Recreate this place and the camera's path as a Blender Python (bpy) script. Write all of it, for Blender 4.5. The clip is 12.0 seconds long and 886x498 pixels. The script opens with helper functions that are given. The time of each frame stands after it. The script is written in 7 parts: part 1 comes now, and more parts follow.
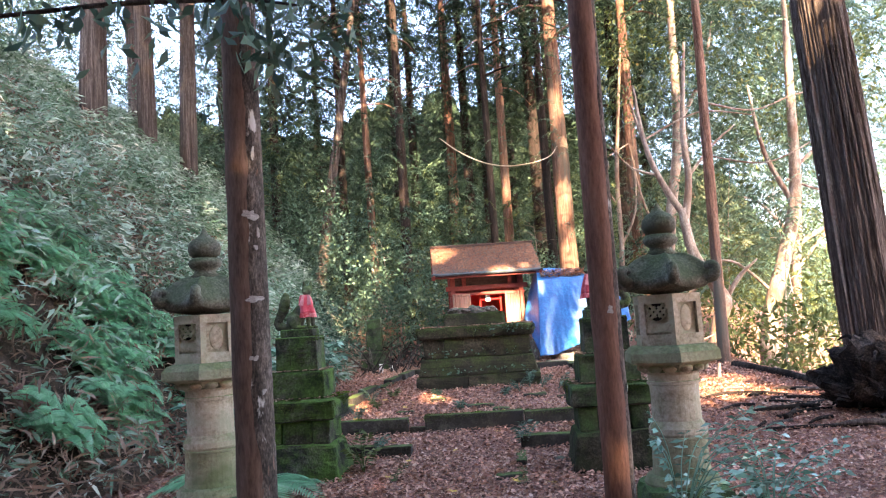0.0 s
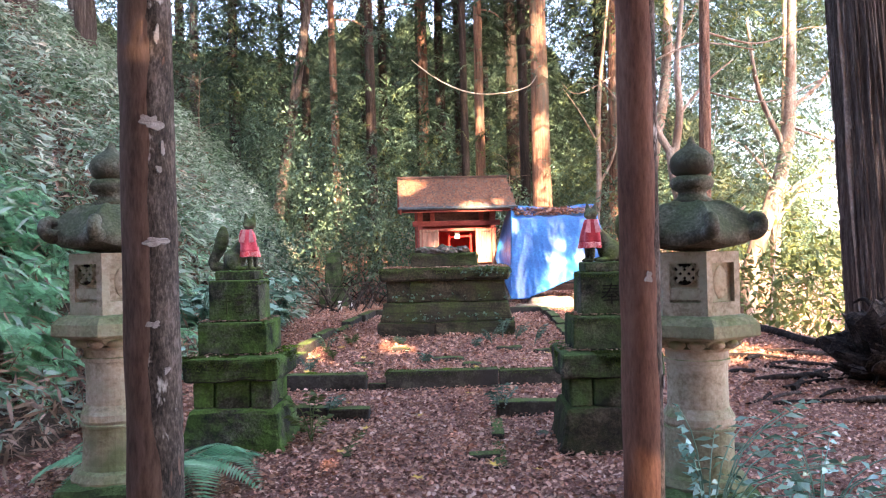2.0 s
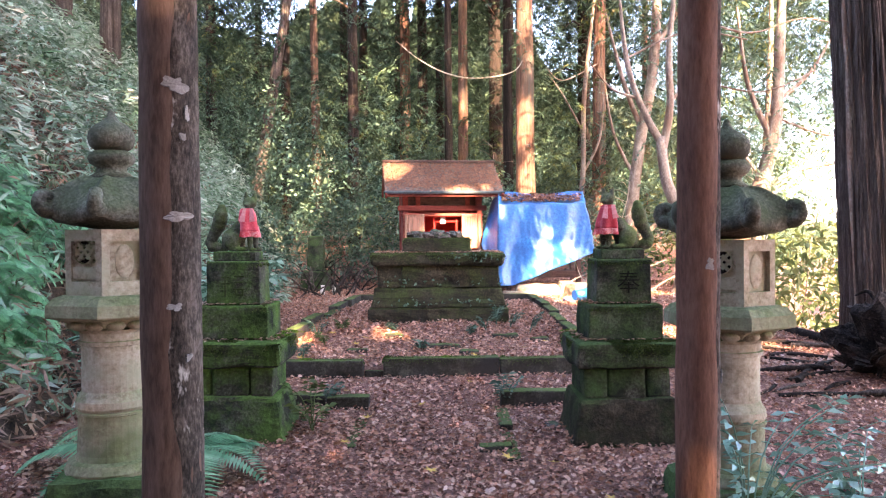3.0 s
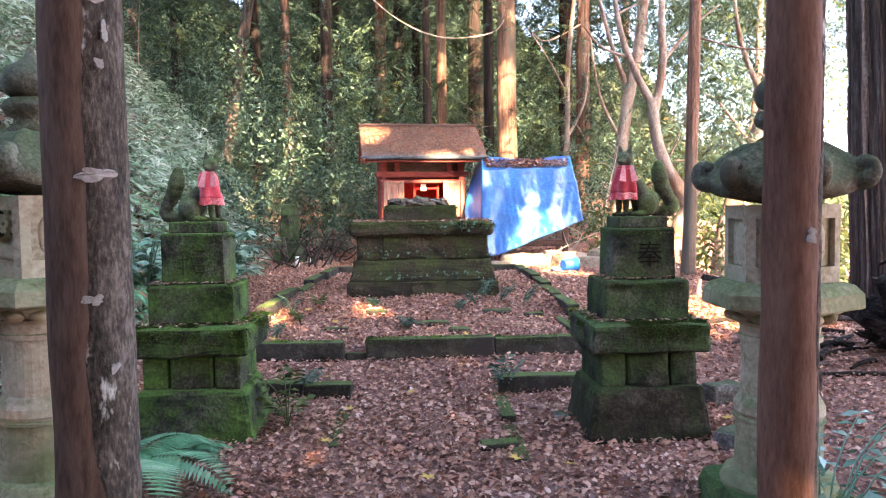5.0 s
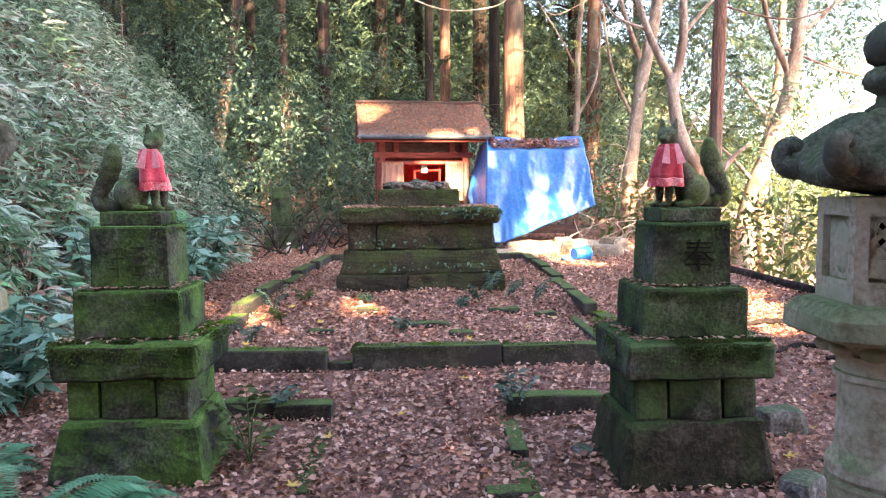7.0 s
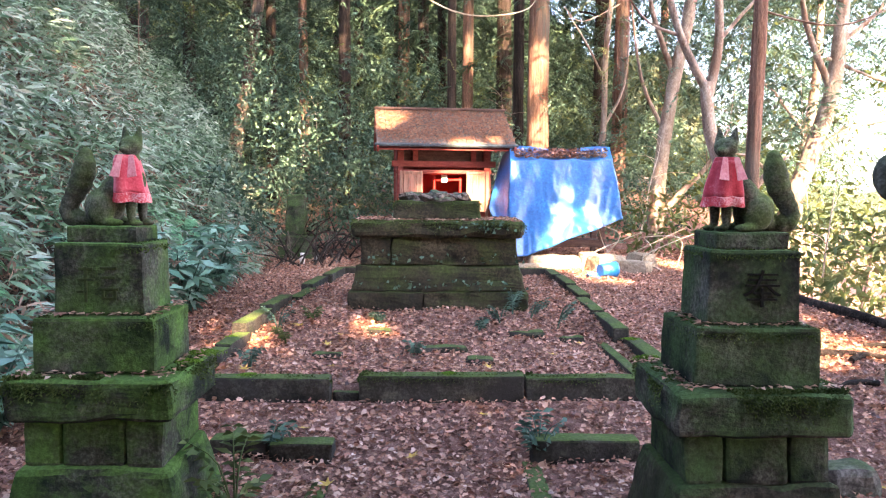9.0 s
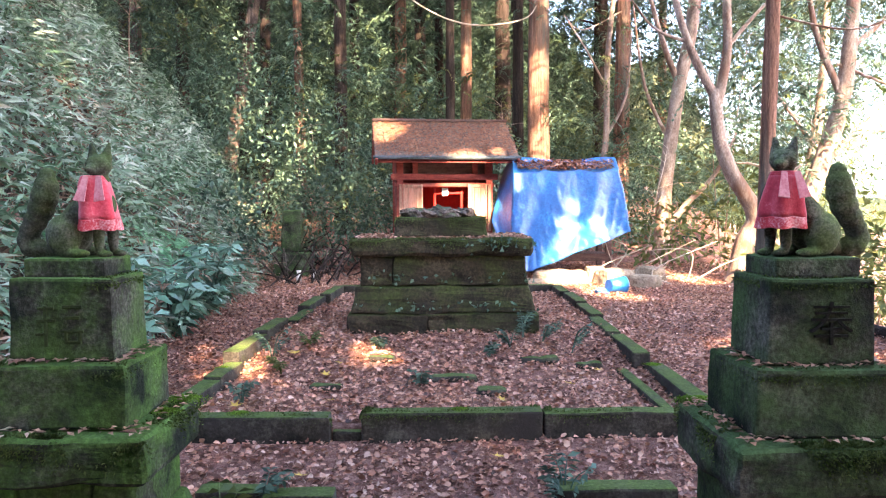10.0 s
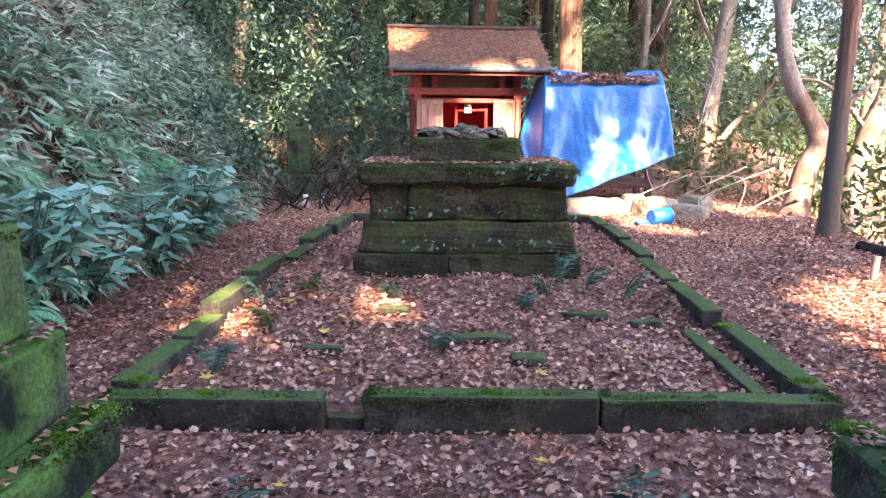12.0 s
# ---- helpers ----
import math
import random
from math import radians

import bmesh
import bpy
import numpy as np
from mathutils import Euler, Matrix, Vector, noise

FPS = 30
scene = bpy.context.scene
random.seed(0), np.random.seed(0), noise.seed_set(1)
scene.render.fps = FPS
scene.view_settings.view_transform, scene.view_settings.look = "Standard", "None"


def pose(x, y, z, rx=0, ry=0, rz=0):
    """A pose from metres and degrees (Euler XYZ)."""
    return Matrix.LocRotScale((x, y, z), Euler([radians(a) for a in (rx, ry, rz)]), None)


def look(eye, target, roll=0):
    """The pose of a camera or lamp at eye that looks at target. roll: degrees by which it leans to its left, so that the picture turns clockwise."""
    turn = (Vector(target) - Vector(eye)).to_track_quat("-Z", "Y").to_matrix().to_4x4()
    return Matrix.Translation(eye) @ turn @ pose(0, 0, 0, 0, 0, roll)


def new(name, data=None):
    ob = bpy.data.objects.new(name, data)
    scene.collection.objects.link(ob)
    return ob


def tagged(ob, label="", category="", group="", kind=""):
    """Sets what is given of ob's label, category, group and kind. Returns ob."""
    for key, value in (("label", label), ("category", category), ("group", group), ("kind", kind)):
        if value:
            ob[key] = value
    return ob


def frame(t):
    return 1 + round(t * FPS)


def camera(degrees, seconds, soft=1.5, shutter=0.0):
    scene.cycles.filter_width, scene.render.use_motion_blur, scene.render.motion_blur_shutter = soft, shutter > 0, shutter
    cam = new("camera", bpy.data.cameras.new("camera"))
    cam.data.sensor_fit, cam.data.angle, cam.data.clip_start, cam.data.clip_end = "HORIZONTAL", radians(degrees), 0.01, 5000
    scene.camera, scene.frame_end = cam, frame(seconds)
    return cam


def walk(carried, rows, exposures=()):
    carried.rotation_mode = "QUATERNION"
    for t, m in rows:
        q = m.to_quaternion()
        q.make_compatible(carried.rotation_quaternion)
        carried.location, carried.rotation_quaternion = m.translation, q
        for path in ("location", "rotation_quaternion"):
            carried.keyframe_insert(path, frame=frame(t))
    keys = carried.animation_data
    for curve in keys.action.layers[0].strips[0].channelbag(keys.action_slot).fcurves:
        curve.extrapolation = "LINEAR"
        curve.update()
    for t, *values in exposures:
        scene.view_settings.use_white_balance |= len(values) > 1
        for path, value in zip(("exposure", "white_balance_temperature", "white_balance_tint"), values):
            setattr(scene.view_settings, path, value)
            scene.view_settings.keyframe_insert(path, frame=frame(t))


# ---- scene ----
cam = camera(61.2, 12.0, 1.2)
METRES, EYE, TILT, LEAN, TURN = 5.3, 1.5, 0.0, 0.0, 3.9
ROWS = [
    (0.0, 0.0, 0.0, 0.0, 0.38, 5.66, 3.83),
    (0.5, -0.008, 0.0733, 0.006, -0.24, 3.6, 4.63),
    (1.0, 0.0065, 0.1429, 0.0058, -0.81, 1.95, 5.08),
    (1.5, 0.0151, 0.1891, 0.0203, -1.72, 0.45, 3.61),
    (2.0, -0.0106, 0.2125, 0.024, -2.49, 0.29, 1.51),
    (2.5, -0.0542, 0.2355, 0.027, -3.73, 0.11, 0.88),
    (3.0, -0.0617, 0.2567, 0.0216, -4.71, -0.81, 0.46),
    (5.0, -0.0721, 0.3896, 0.0202, -6.64, -3.25, 0.76),
    (5.5, -0.0571, 0.4519, 0.0188, -7.57, -3.94, 0.79),
    (6.0, -0.0478, 0.4915, 0.0245, -7.14, -4.44, 0.29),
    (6.5, -0.0466, 0.5318, 0.0255, -6.64, -4.65, 0.3),
    (8.5, -0.0473, 0.6113, 0.0288, -5.69, -4.3, 0.2),
    (9.0, -0.0342, 0.6533, 0.0321, -4.74, -4.02, -0.39),
    (9.5, -0.0309, 0.6858, 0.0331, -4.1, -4.17, -0.11),
    (10.0, -0.0401, 0.7343, 0.0405, -4.98, -3.17, 0.26),
    (10.5, -0.0436, 0.7654, 0.0439, -6.13, -2.5, 0.74),
    (11.0, -0.0352, 0.8176, 0.0418, -5.97, -2.46, 0.65),
    (11.5, -0.0294, 0.8621, 0.0489, -4.19, -3.75, 0.02),
    (12.0, -0.0322, 0.9426, 0.0418, -3.58, -9.36, -0.37),
]
walk(cam, [(t, pose(0, 0, EYE, TILT, LEAN, TURN) @ pose(METRES * x, METRES * y, METRES * z, 90 + pitch, roll, yaw)) for t, x, y, z, yaw, pitch, roll in ROWS],
     [(0.0, 4.05, 6600, 19), (2.5, 4.25, 6800, 26), (6.0, 4.35, 6800, 21), (10.5, 4.2, 6400, 22), (12.0, 4.05, 6100, 22)])

# ---- world, sun ----
SUN = Vector((0.27, -0.77, 0.56)).normalized()
world = bpy.data.worlds.new("world")
scene.world = world
world.use_nodes = True
wn = world.node_tree
bg = wn.nodes["Background"]
sky = wn.nodes.new("ShaderNodeTexSky")
sky.sky_type, sky.sun_disc = "NISHITA", False
sky.sun_elevation, sky.sun_rotation = math.asin(SUN.z), math.atan2(SUN.x, SUN.y)
sky.dust_density = 2.0
wn.links.new(sky.outputs[0], bg.inputs[0])
bg.inputs[1].default_value = 0.15
sun_data = bpy.data.lights.new("sun", "SUN")
sun_data.energy, sun_data.angle, sun_data.color = 4.0, radians(0.53), (1.0, 0.75, 0.47)
sun = new("sun", sun_data)
sun.matrix_world = look(SUN * 50, (0, 0, 0))

# ---- materials ----


def ramp_node(nt, stops):
    r = nt.nodes.new("ShaderNodeValToRGB")
    e = r.color_ramp.elements
    while len(e) < len(stops):
        e.new(0.5)
    for k, (p, c) in zip(e, stops):
        k.position, k.color = p, (*c, 1)
    return r


def noise_node(nt, vec, scale, detail=4, rough=0.55):
    n = nt.nodes.new("ShaderNodeTexNoise")
    n.inputs["Scale"].default_value, n.inputs["Detail"].default_value, n.inputs["Roughness"].default_value = scale, detail, rough
    nt.links.new(vec, n.inputs["Vector"])
    return n


def mix_node(nt, fac, a, b):
    m = nt.nodes.new("ShaderNodeMix")
    m.data_type = "RGBA"
    for sock, v in ((m.inputs["Factor"], fac), (m.inputs["A"], a), (m.inputs["B"], b)):
        if hasattr(v, "links"):
            nt.links.new(v, sock)
        elif isinstance(v, tuple):
            sock.default_value = (*v, 1)
        else:
            sock.default_value = v
    return m.outputs["Result"]


def range_node(nt, v, a, b, c=0.0, d=1.0):
    m = nt.nodes.new("ShaderNodeMapRange")
    nt.links.new(v, m.inputs[0])
    for k, x in zip((1, 2, 3, 4), (a, b, c, d)):
        m.inputs[k].default_value = x
    return m.outputs[0]


def surface(name, stops, scale=6.0, rough=0.85, bump=0.4, stretch=(1, 1, 1), stain=None, stain_at=(0.5, 0.65), stain_scale=2.5,
            moss=None, moss_at=(0.35, 0.75), moss_up=0.35, metal=0.0, bump_dist=0.01, fine=8.0, sheen=0.0, spec=0.12):
    """Grain by a noise ramp, stains by a larger one, moss that likes upward faces, and fine relief."""
    m = bpy.data.materials.new(name)
    m.use_nodes = True
    nt = m.node_tree
    p = nt.nodes["Principled BSDF"]
    tc, mp = nt.nodes.new("ShaderNodeTexCoord"), nt.nodes.new("ShaderNodeMapping")
    mp.inputs["Scale"].default_value = stretch
    nt.links.new(tc.outputs["Object"], mp.inputs[0])
    info = nt.nodes.new("ShaderNodeObjectInfo")
    add = nt.nodes.new("ShaderNodeVectorMath")
    mul = nt.nodes.new("ShaderNodeMath")
    mul.operation, mul.inputs[1].default_value = "MULTIPLY", 37.0
    nt.links.new(info.outputs["Random"], mul.inputs[0])
    nt.links.new(mp.outputs[0], add.inputs[0])
    nt.links.new(mul.outputs[0], add.inputs[1])
    vec = add.outputs[0]
    n1, n2 = noise_node(nt, vec, scale, 6, 0.62), noise_node(nt, vec, scale * fine, 5, 0.7)
    mixv = nt.nodes.new("ShaderNodeMath")
    mixv.operation = "MULTIPLY_ADD"
    nt.links.new(n2.outputs["Fac"], mixv.inputs[0])
    mixv.inputs[1].default_value = 0.45
    half = nt.nodes.new("ShaderNodeMath")
    half.operation, half.inputs[1].default_value = "MULTIPLY", 0.55
    nt.links.new(n1.outputs["Fac"], half.inputs[0])
    nt.links.new(half.outputs[0], mixv.inputs[2])
    r = ramp_node(nt, stops)
    nt.links.new(range_node(nt, mixv.outputs[0], 0.3, 0.7), r.inputs[0])
    col = r.outputs[0]
    if stain:
        n3 = noise_node(nt, vec, stain_scale, 5, 0.65)
        col = mix_node(nt, range_node(nt, n3.outputs["Fac"], *stain_at), col, stain)
    if moss:
        n4 = noise_node(nt, tc.outputs["Object"], 3.4, 7, 0.68)
        geo, sep = nt.nodes.new("ShaderNodeNewGeometry"), nt.nodes.new("ShaderNodeSeparateXYZ")
        nt.links.new(geo.outputs["Normal"], sep.inputs[0])
        ma = nt.nodes.new("ShaderNodeMath")
        ma.operation, ma.inputs[1].default_value = "MULTIPLY_ADD", moss_up
        nt.links.new(sep.outputs["Z"], ma.inputs[0])
        nt.links.new(n4.outputs["Fac"], ma.inputs[2])
        mr = ramp_node(nt, [(0.3, tuple(c * 0.45 for c in moss)), (0.6, moss), (0.8, tuple(min(1, c * 1.7) for c in moss))])
        nt.links.new(n2.outputs["Fac"], mr.inputs[0])
        col = mix_node(nt, range_node(nt, ma.outputs[0], *moss_at), col, mr.outputs[0])
    nt.links.new(col, p.inputs["Base Color"])
    p.inputs["Roughness"].default_value, p.inputs["Metallic"].default_value = rough, metal
    p.inputs["Specular IOR Level"].default_value = spec
    if sheen:
        p.inputs["Sheen Weight"].default_value = sheen
    b = nt.nodes.new("ShaderNodeBump")
    b.inputs["Strength"].default_value, b.inputs["Distance"].default_value = bump, bump_dist
    nt.links.new(mixv.outputs[0], b.inputs["Height"])
    nt.links.new(b.outputs[0], p.inputs["Normal"])
    return m


def leafy(name, stops, rough=0.5, through_light=0.3, spec=0.4, single=0.65, patch=0.9):
    """Leaves that differ one from another and from clump to clump; single is the leaf's own share of it."""
    m = bpy.data.materials.new(name)
    m.use_nodes = True
    nt = m.node_tree
    p, out = nt.nodes["Principled BSDF"], nt.nodes["Material Output"]
    geo = nt.nodes.new("ShaderNodeNewGeometry")
    tc = nt.nodes.new("ShaderNodeTexCoord")
    big = noise_node(nt, tc.outputs["Object"], patch, 3)
    ma = nt.nodes.new("ShaderNodeMath")
    ma.operation, ma.inputs[1].default_value = "MULTIPLY_ADD", single
    nt.links.new(geo.outputs["Random Per Island"], ma.inputs[0])
    nt.links.new(range_node(nt, big.outputs["Fac"], 0.3, 0.7, 0.0, 1.0 - single), ma.inputs[2])
    r = ramp_node(nt, stops)
    nt.links.new(ma.outputs[0], r.inputs[0])
    fine = noise_node(nt, tc.outputs["Object"], 60, 2)
    col = mix_node(nt, range_node(nt, fine.outputs["Fac"], 0.45, 0.9, 0.0, 0.5), r.outputs[0], (0.08, 0.07, 0.04))
    nt.links.new(col, p.inputs["Base Color"])
    p.inputs["Roughness"].default_value = rough
    p.inputs["Specular IOR Level"].default_value = spec
    if through_light:
        tr, mx = nt.nodes.new("ShaderNodeBsdfTranslucent"), nt.nodes.new("ShaderNodeMixShader")
        nt.links.new(col, tr.inputs[0])
        mx.inputs[0].default_value = through_light
        nt.links.new(p.outputs[0], mx.inputs[1])
        nt.links.new(tr.outputs[0], mx.inputs[2])
        nt.links.new(mx.outputs[0], out.inputs[0])
    return m


M_SOIL = surface("soil", [(0.2, (0.07, 0.035, 0.027)), (0.5, (0.2, 0.1, 0.075)), (0.85, (0.4, 0.24, 0.19))], 16, 0.9, 0.9, bump_dist=0.03)
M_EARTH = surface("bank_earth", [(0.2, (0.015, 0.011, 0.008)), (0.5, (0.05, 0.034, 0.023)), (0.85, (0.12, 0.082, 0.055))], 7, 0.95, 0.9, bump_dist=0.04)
M_LITTER = leafy("litter", [(0.05, (0.06, 0.024, 0.016)), (0.28, (0.22, 0.088, 0.054)), (0.52, (0.46, 0.21, 0.132)), (0.8, (0.57, 0.32, 0.215)), (0.98, (0.66, 0.47, 0.37))], 0.4, 0.12, 0.4, 0.78)
# Litter darkened by about half: the shrine roof's shading is in the leaf colour.
M_ROOFLEAF = leafy("shade_dark_roof_leaf", [(0.05, (0.08, 0.03, 0.016)), (0.4, (0.21, 0.085, 0.045)), (0.75, (0.31, 0.14, 0.08)), (0.95, (0.42, 0.24, 0.15))], 0.6, 0.1)
M_YELLOW = leafy("yellow_leaf", [(0.1, (0.5, 0.25, 0.06)), (0.6, (0.62, 0.42, 0.08)), (0.9, (0.6, 0.2, 0.1))], 0.55, 0.2)
M_STONE_MOSS = surface("mossy_stone", [(0.2, (0.018, 0.017, 0.013)), (0.5, (0.045, 0.042, 0.033)), (0.85, (0.13, 0.125, 0.1))], 7, 0.9, 0.7,
                       stain=(0.009, 0.011, 0.009), stain_at=(0.44, 0.58), moss=(0.06, 0.105, 0.036), moss_at=(0.42, 0.66), moss_up=0.25, bump_dist=0.02)
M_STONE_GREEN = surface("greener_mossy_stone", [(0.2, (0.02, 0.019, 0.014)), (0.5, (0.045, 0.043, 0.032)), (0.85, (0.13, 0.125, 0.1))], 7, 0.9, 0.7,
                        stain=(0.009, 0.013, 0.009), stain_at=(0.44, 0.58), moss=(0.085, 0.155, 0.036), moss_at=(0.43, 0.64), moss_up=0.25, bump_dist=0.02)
M_STONE_KERB = surface("kerb_stone", [(0.2, (0.016, 0.014, 0.012)), (0.5, (0.04, 0.035, 0.028)), (0.85, (0.1, 0.09, 0.072))], 7, 0.9, 0.7,
                       stain=(0.035, 0.03, 0.028), moss=(0.08, 0.12, 0.03), moss_at=(0.57, 0.92), moss_up=0.35, bump_dist=0.012)
M_ALTAR = surface("altar_stone", [(0.2, (0.012, 0.01, 0.008)), (0.5, (0.036, 0.03, 0.021)), (0.85, (0.115, 0.09, 0.055))], 5, 0.9, 0.9,
                  stain=(0.014, 0.012, 0.01), stain_at=(0.45, 0.65), moss=(0.06, 0.085, 0.022), moss_at=(0.48, 0.85), moss_up=0.3, bump_dist=0.015)
M_LANTERN = surface("lantern_stone", [(0.2, (0.24, 0.19, 0.13)), (0.5, (0.38, 0.315, 0.23)), (0.85, (0.52, 0.45, 0.35))], 5, 0.88, 0.35,
                    stain=(0.2, 0.21, 0.12), stain_at=(0.5, 0.75), moss=(0.12, 0.17, 0.055), moss_at=(0.5, 0.85), moss_up=0.3)
M_LANTERN_LOW = surface("lantern_foot_stone", [(0.2, (0.2, 0.17, 0.11)), (0.5, (0.32, 0.28, 0.19)), (0.85, (0.44, 0.39, 0.28))], 5, 0.9, 0.4,
                        stain=(0.14, 0.15, 0.08), moss=(0.15, 0.175, 0.08), moss_at=(0.35, 0.75), moss_up=0.2)
M_LANTERN_ROOF = surface("lantern_roof_stone", [(0.2, (0.04, 0.038, 0.03)), (0.5, (0.085, 0.082, 0.062)), (0.85, (0.19, 0.185, 0.15))], 8, 0.9, 0.6,
                         stain=(0.06, 0.06, 0.045), moss=(0.075, 0.1, 0.04), moss_at=(0.45, 0.95), moss_up=0.3)
M_FOX = surface("fox_stone", [(0.2, (0.025, 0.026, 0.018)), (0.5, (0.06, 0.06, 0.043)), (0.85, (0.15, 0.145, 0.115))], 14, 0.9, 0.5,
                moss=(0.1, 0.15, 0.04), moss_at=(0.42, 0.7), moss_up=0.15, bump_dist=0.006)
M_BARK = surface("cedar_bark", [(0.15, (0.05, 0.026, 0.018)), (0.5, (0.14, 0.075, 0.052)), (0.85, (0.28, 0.165, 0.115))], 4, 0.92, 0.9, stretch=(5, 5, 0.35),
                 stain=(0.09, 0.085, 0.07), stain_scale=0.7, bump_dist=0.03)
# Near-black bark: the far cedars' shade is in the colour; dead twigs share it.
M_BARK_SHADE_DARK = surface("shade_dark_bark", [(0.15, (0.009, 0.007, 0.006)), (0.5, (0.025, 0.018, 0.015)), (0.85, (0.062, 0.046, 0.038))], 4, 0.92, 0.9, stretch=(5, 5, 0.35), bump_dist=0.03)
M_BARK_GREY = surface("grey_bark", [(0.15, (0.022, 0.017, 0.014)), (0.5, (0.068, 0.052, 0.044)), (0.85, (0.16, 0.135, 0.118))], 4, 0.92, 0.9, stretch=(6, 6, 0.3), bump_dist=0.035)
M_BARK_PALE = surface("pale_bark", [(0.15, (0.1, 0.07, 0.055)), (0.5, (0.21, 0.16, 0.125)), (0.85, (0.36, 0.3, 0.245))], 4, 0.85, 0.5, stretch=(2, 2, 0.8), stain=(0.13, 0.075, 0.05), stain_scale=1.2, bump_dist=0.015)
M_POST = surface("post_bark", [(0.2, (0.085, 0.04, 0.027)), (0.5, (0.145, 0.072, 0.05)), (0.85, (0.21, 0.115, 0.08))], 3, 0.75, 0.4, stretch=(3, 3, 0.6), bump_dist=0.008)
M_POST_DULL = surface("dull_post_bark", [(0.2, (0.07, 0.042, 0.03)), (0.5, (0.115, 0.072, 0.054)), (0.85, (0.165, 0.108, 0.083))], 3, 0.8, 0.4, stretch=(3, 3, 0.6), bump_dist=0.008)
M_LICHEN = surface("lichen_bark", [(0.2, (0.02, 0.018, 0.016)), (0.5, (0.062, 0.05, 0.042)), (0.8, (0.15, 0.125, 0.107))], 6, 0.92, 0.8, stretch=(2, 2, 0.8),
                   stain=(0.42, 0.4, 0.37), stain_at=(0.62, 0.68), stain_scale=5, bump_dist=0.01)
M_LICHEN_PALE = surface("pale_lichen", [(0.2, (0.2, 0.18, 0.165)), (0.8, (0.34, 0.32, 0.3))], 20, 0.95, 0.4)
M_ROOT = surface("dark_root", [(0.2, (0.005, 0.004, 0.0035)), (0.5, (0.018, 0.014, 0.012)), (0.85, (0.07, 0.054, 0.044))], 6, 0.95, 0.9, bump_dist=0.03)
M_RED = surface("red_painted_wood", [(0.2, (0.16, 0.035, 0.03)), (0.6, (0.27, 0.065, 0.052)), (0.9, (0.36, 0.12, 0.09))], 5, 0.7, 0.3, stretch=(1, 1, 4))
M_VERMILION = surface("vermilion", [(0.2, (0.5, 0.02, 0.02)), (0.8, (0.72, 0.05, 0.035))], 8, 0.45, 0.1)
M_DOOR = surface("bleached_door_wood", [(0.2, (0.2, 0.1, 0.07)), (0.6, (0.34, 0.2, 0.145)), (0.9, (0.45, 0.3, 0.23))], 4, 0.75, 0.3, stretch=(6, 6, 0.6), stain=(0.45, 0.2, 0.14), stain_scale=1.5)
M_DARKWOOD = surface("old_dark_wood", [(0.2, (0.05, 0.03, 0.026)), (0.8, (0.14, 0.085, 0.07))], 5, 0.85, 0.4, stretch=(1, 1, 4))
M_ROOF = surface("weathered_roof_board", [(0.2, (0.07, 0.055, 0.048)), (0.5, (0.15, 0.115, 0.095)), (0.85, (0.25, 0.21, 0.18))], 5, 0.85, 0.4, stretch=(1, 5, 5))
M_COPPER = surface("roof_edge_metal", [(0.2, (0.05, 0.065, 0.07)), (0.8, (0.13, 0.15, 0.16))], 5, 0.6, 0.2, metal=0.3)
M_TARP = surface("blue_tarpaulin", [(0.2, (0.002, 0.075, 0.26)), (0.6, (0.004, 0.128, 0.38)), (0.9, (0.02, 0.23, 0.5))], 3, 0.42, 0.45, stretch=(1, 1, 1), bump_dist=0.02, spec=1.0)
M_BIB = surface("red_bib_cloth", [(0.2, (0.5, 0.04, 0.06)), (0.6, (0.66, 0.085, 0.11)), (0.9, (0.72, 0.2, 0.22))], 10, 0.9, 0.3, stain=(0.7, 0.25, 0.25), stain_at=(0.55, 0.8), sheen=0.3)
M_BIB_DARK = surface("darker_bib_cloth", [(0.2, (0.33, 0.022, 0.035)), (0.6, (0.47, 0.045, 0.06)), (0.9, (0.56, 0.11, 0.12))], 10, 0.9, 0.3, sheen=0.3)
M_BIB_HEM = surface("bib_hem_cloth", [(0.45, (0.5, 0.05, 0.06)), (0.65, (0.62, 0.22, 0.22)), (0.9, (0.75, 0.5, 0.48))], 18, 0.9, 0.2)
M_TIE = surface("faded_tie_cloth", [(0.2, (0.5, 0.13, 0.14)), (0.8, (0.68, 0.3, 0.3))], 12, 0.9, 0.3, sheen=0.3)
M_PAPER = surface("white_paper", [(0.2, (0.68, 0.66, 0.6)), (0.8, (0.8, 0.78, 0.74))], 10, 0.9, 0.1)
M_RUBBLE = surface("pale_rubble", [(0.2, (0.12, 0.09, 0.06)), (0.5, (0.23, 0.18, 0.125)), (0.85, (0.34, 0.28, 0.21))], 5, 0.9, 0.6)
M_ROCK = surface("grey_stone", [(0.2, (0.035, 0.03, 0.027)), (0.5, (0.09, 0.08, 0.072)), (0.85, (0.22, 0.2, 0.18))], 7, 0.85, 0.6, moss=(0.06, 0.09, 0.03), moss_at=(0.6, 0.95))
M_TWIG = surface("pale_twig", [(0.2, (0.25, 0.2, 0.15)), (0.8, (0.5, 0.43, 0.35))], 9, 0.85, 0.2)
M_SASA = leafy("bamboo_grass", [(0.05, (0.03, 0.07, 0.035)), (0.3, (0.1, 0.19, 0.1)), (0.55, (0.24, 0.34, 0.235)), (0.8, (0.43, 0.5, 0.41)), (0.95, (0.6, 0.56, 0.42))], 0.3, 0.2, 0.3, 0.45, 1.6)
M_FERN = leafy("fern_leaf", [(0.1, (0.08, 0.23, 0.11)), (0.5, (0.19, 0.45, 0.23)), (0.9, (0.4, 0.64, 0.4))], 0.35, 0.42, 0.5, 0.4, 1.5)
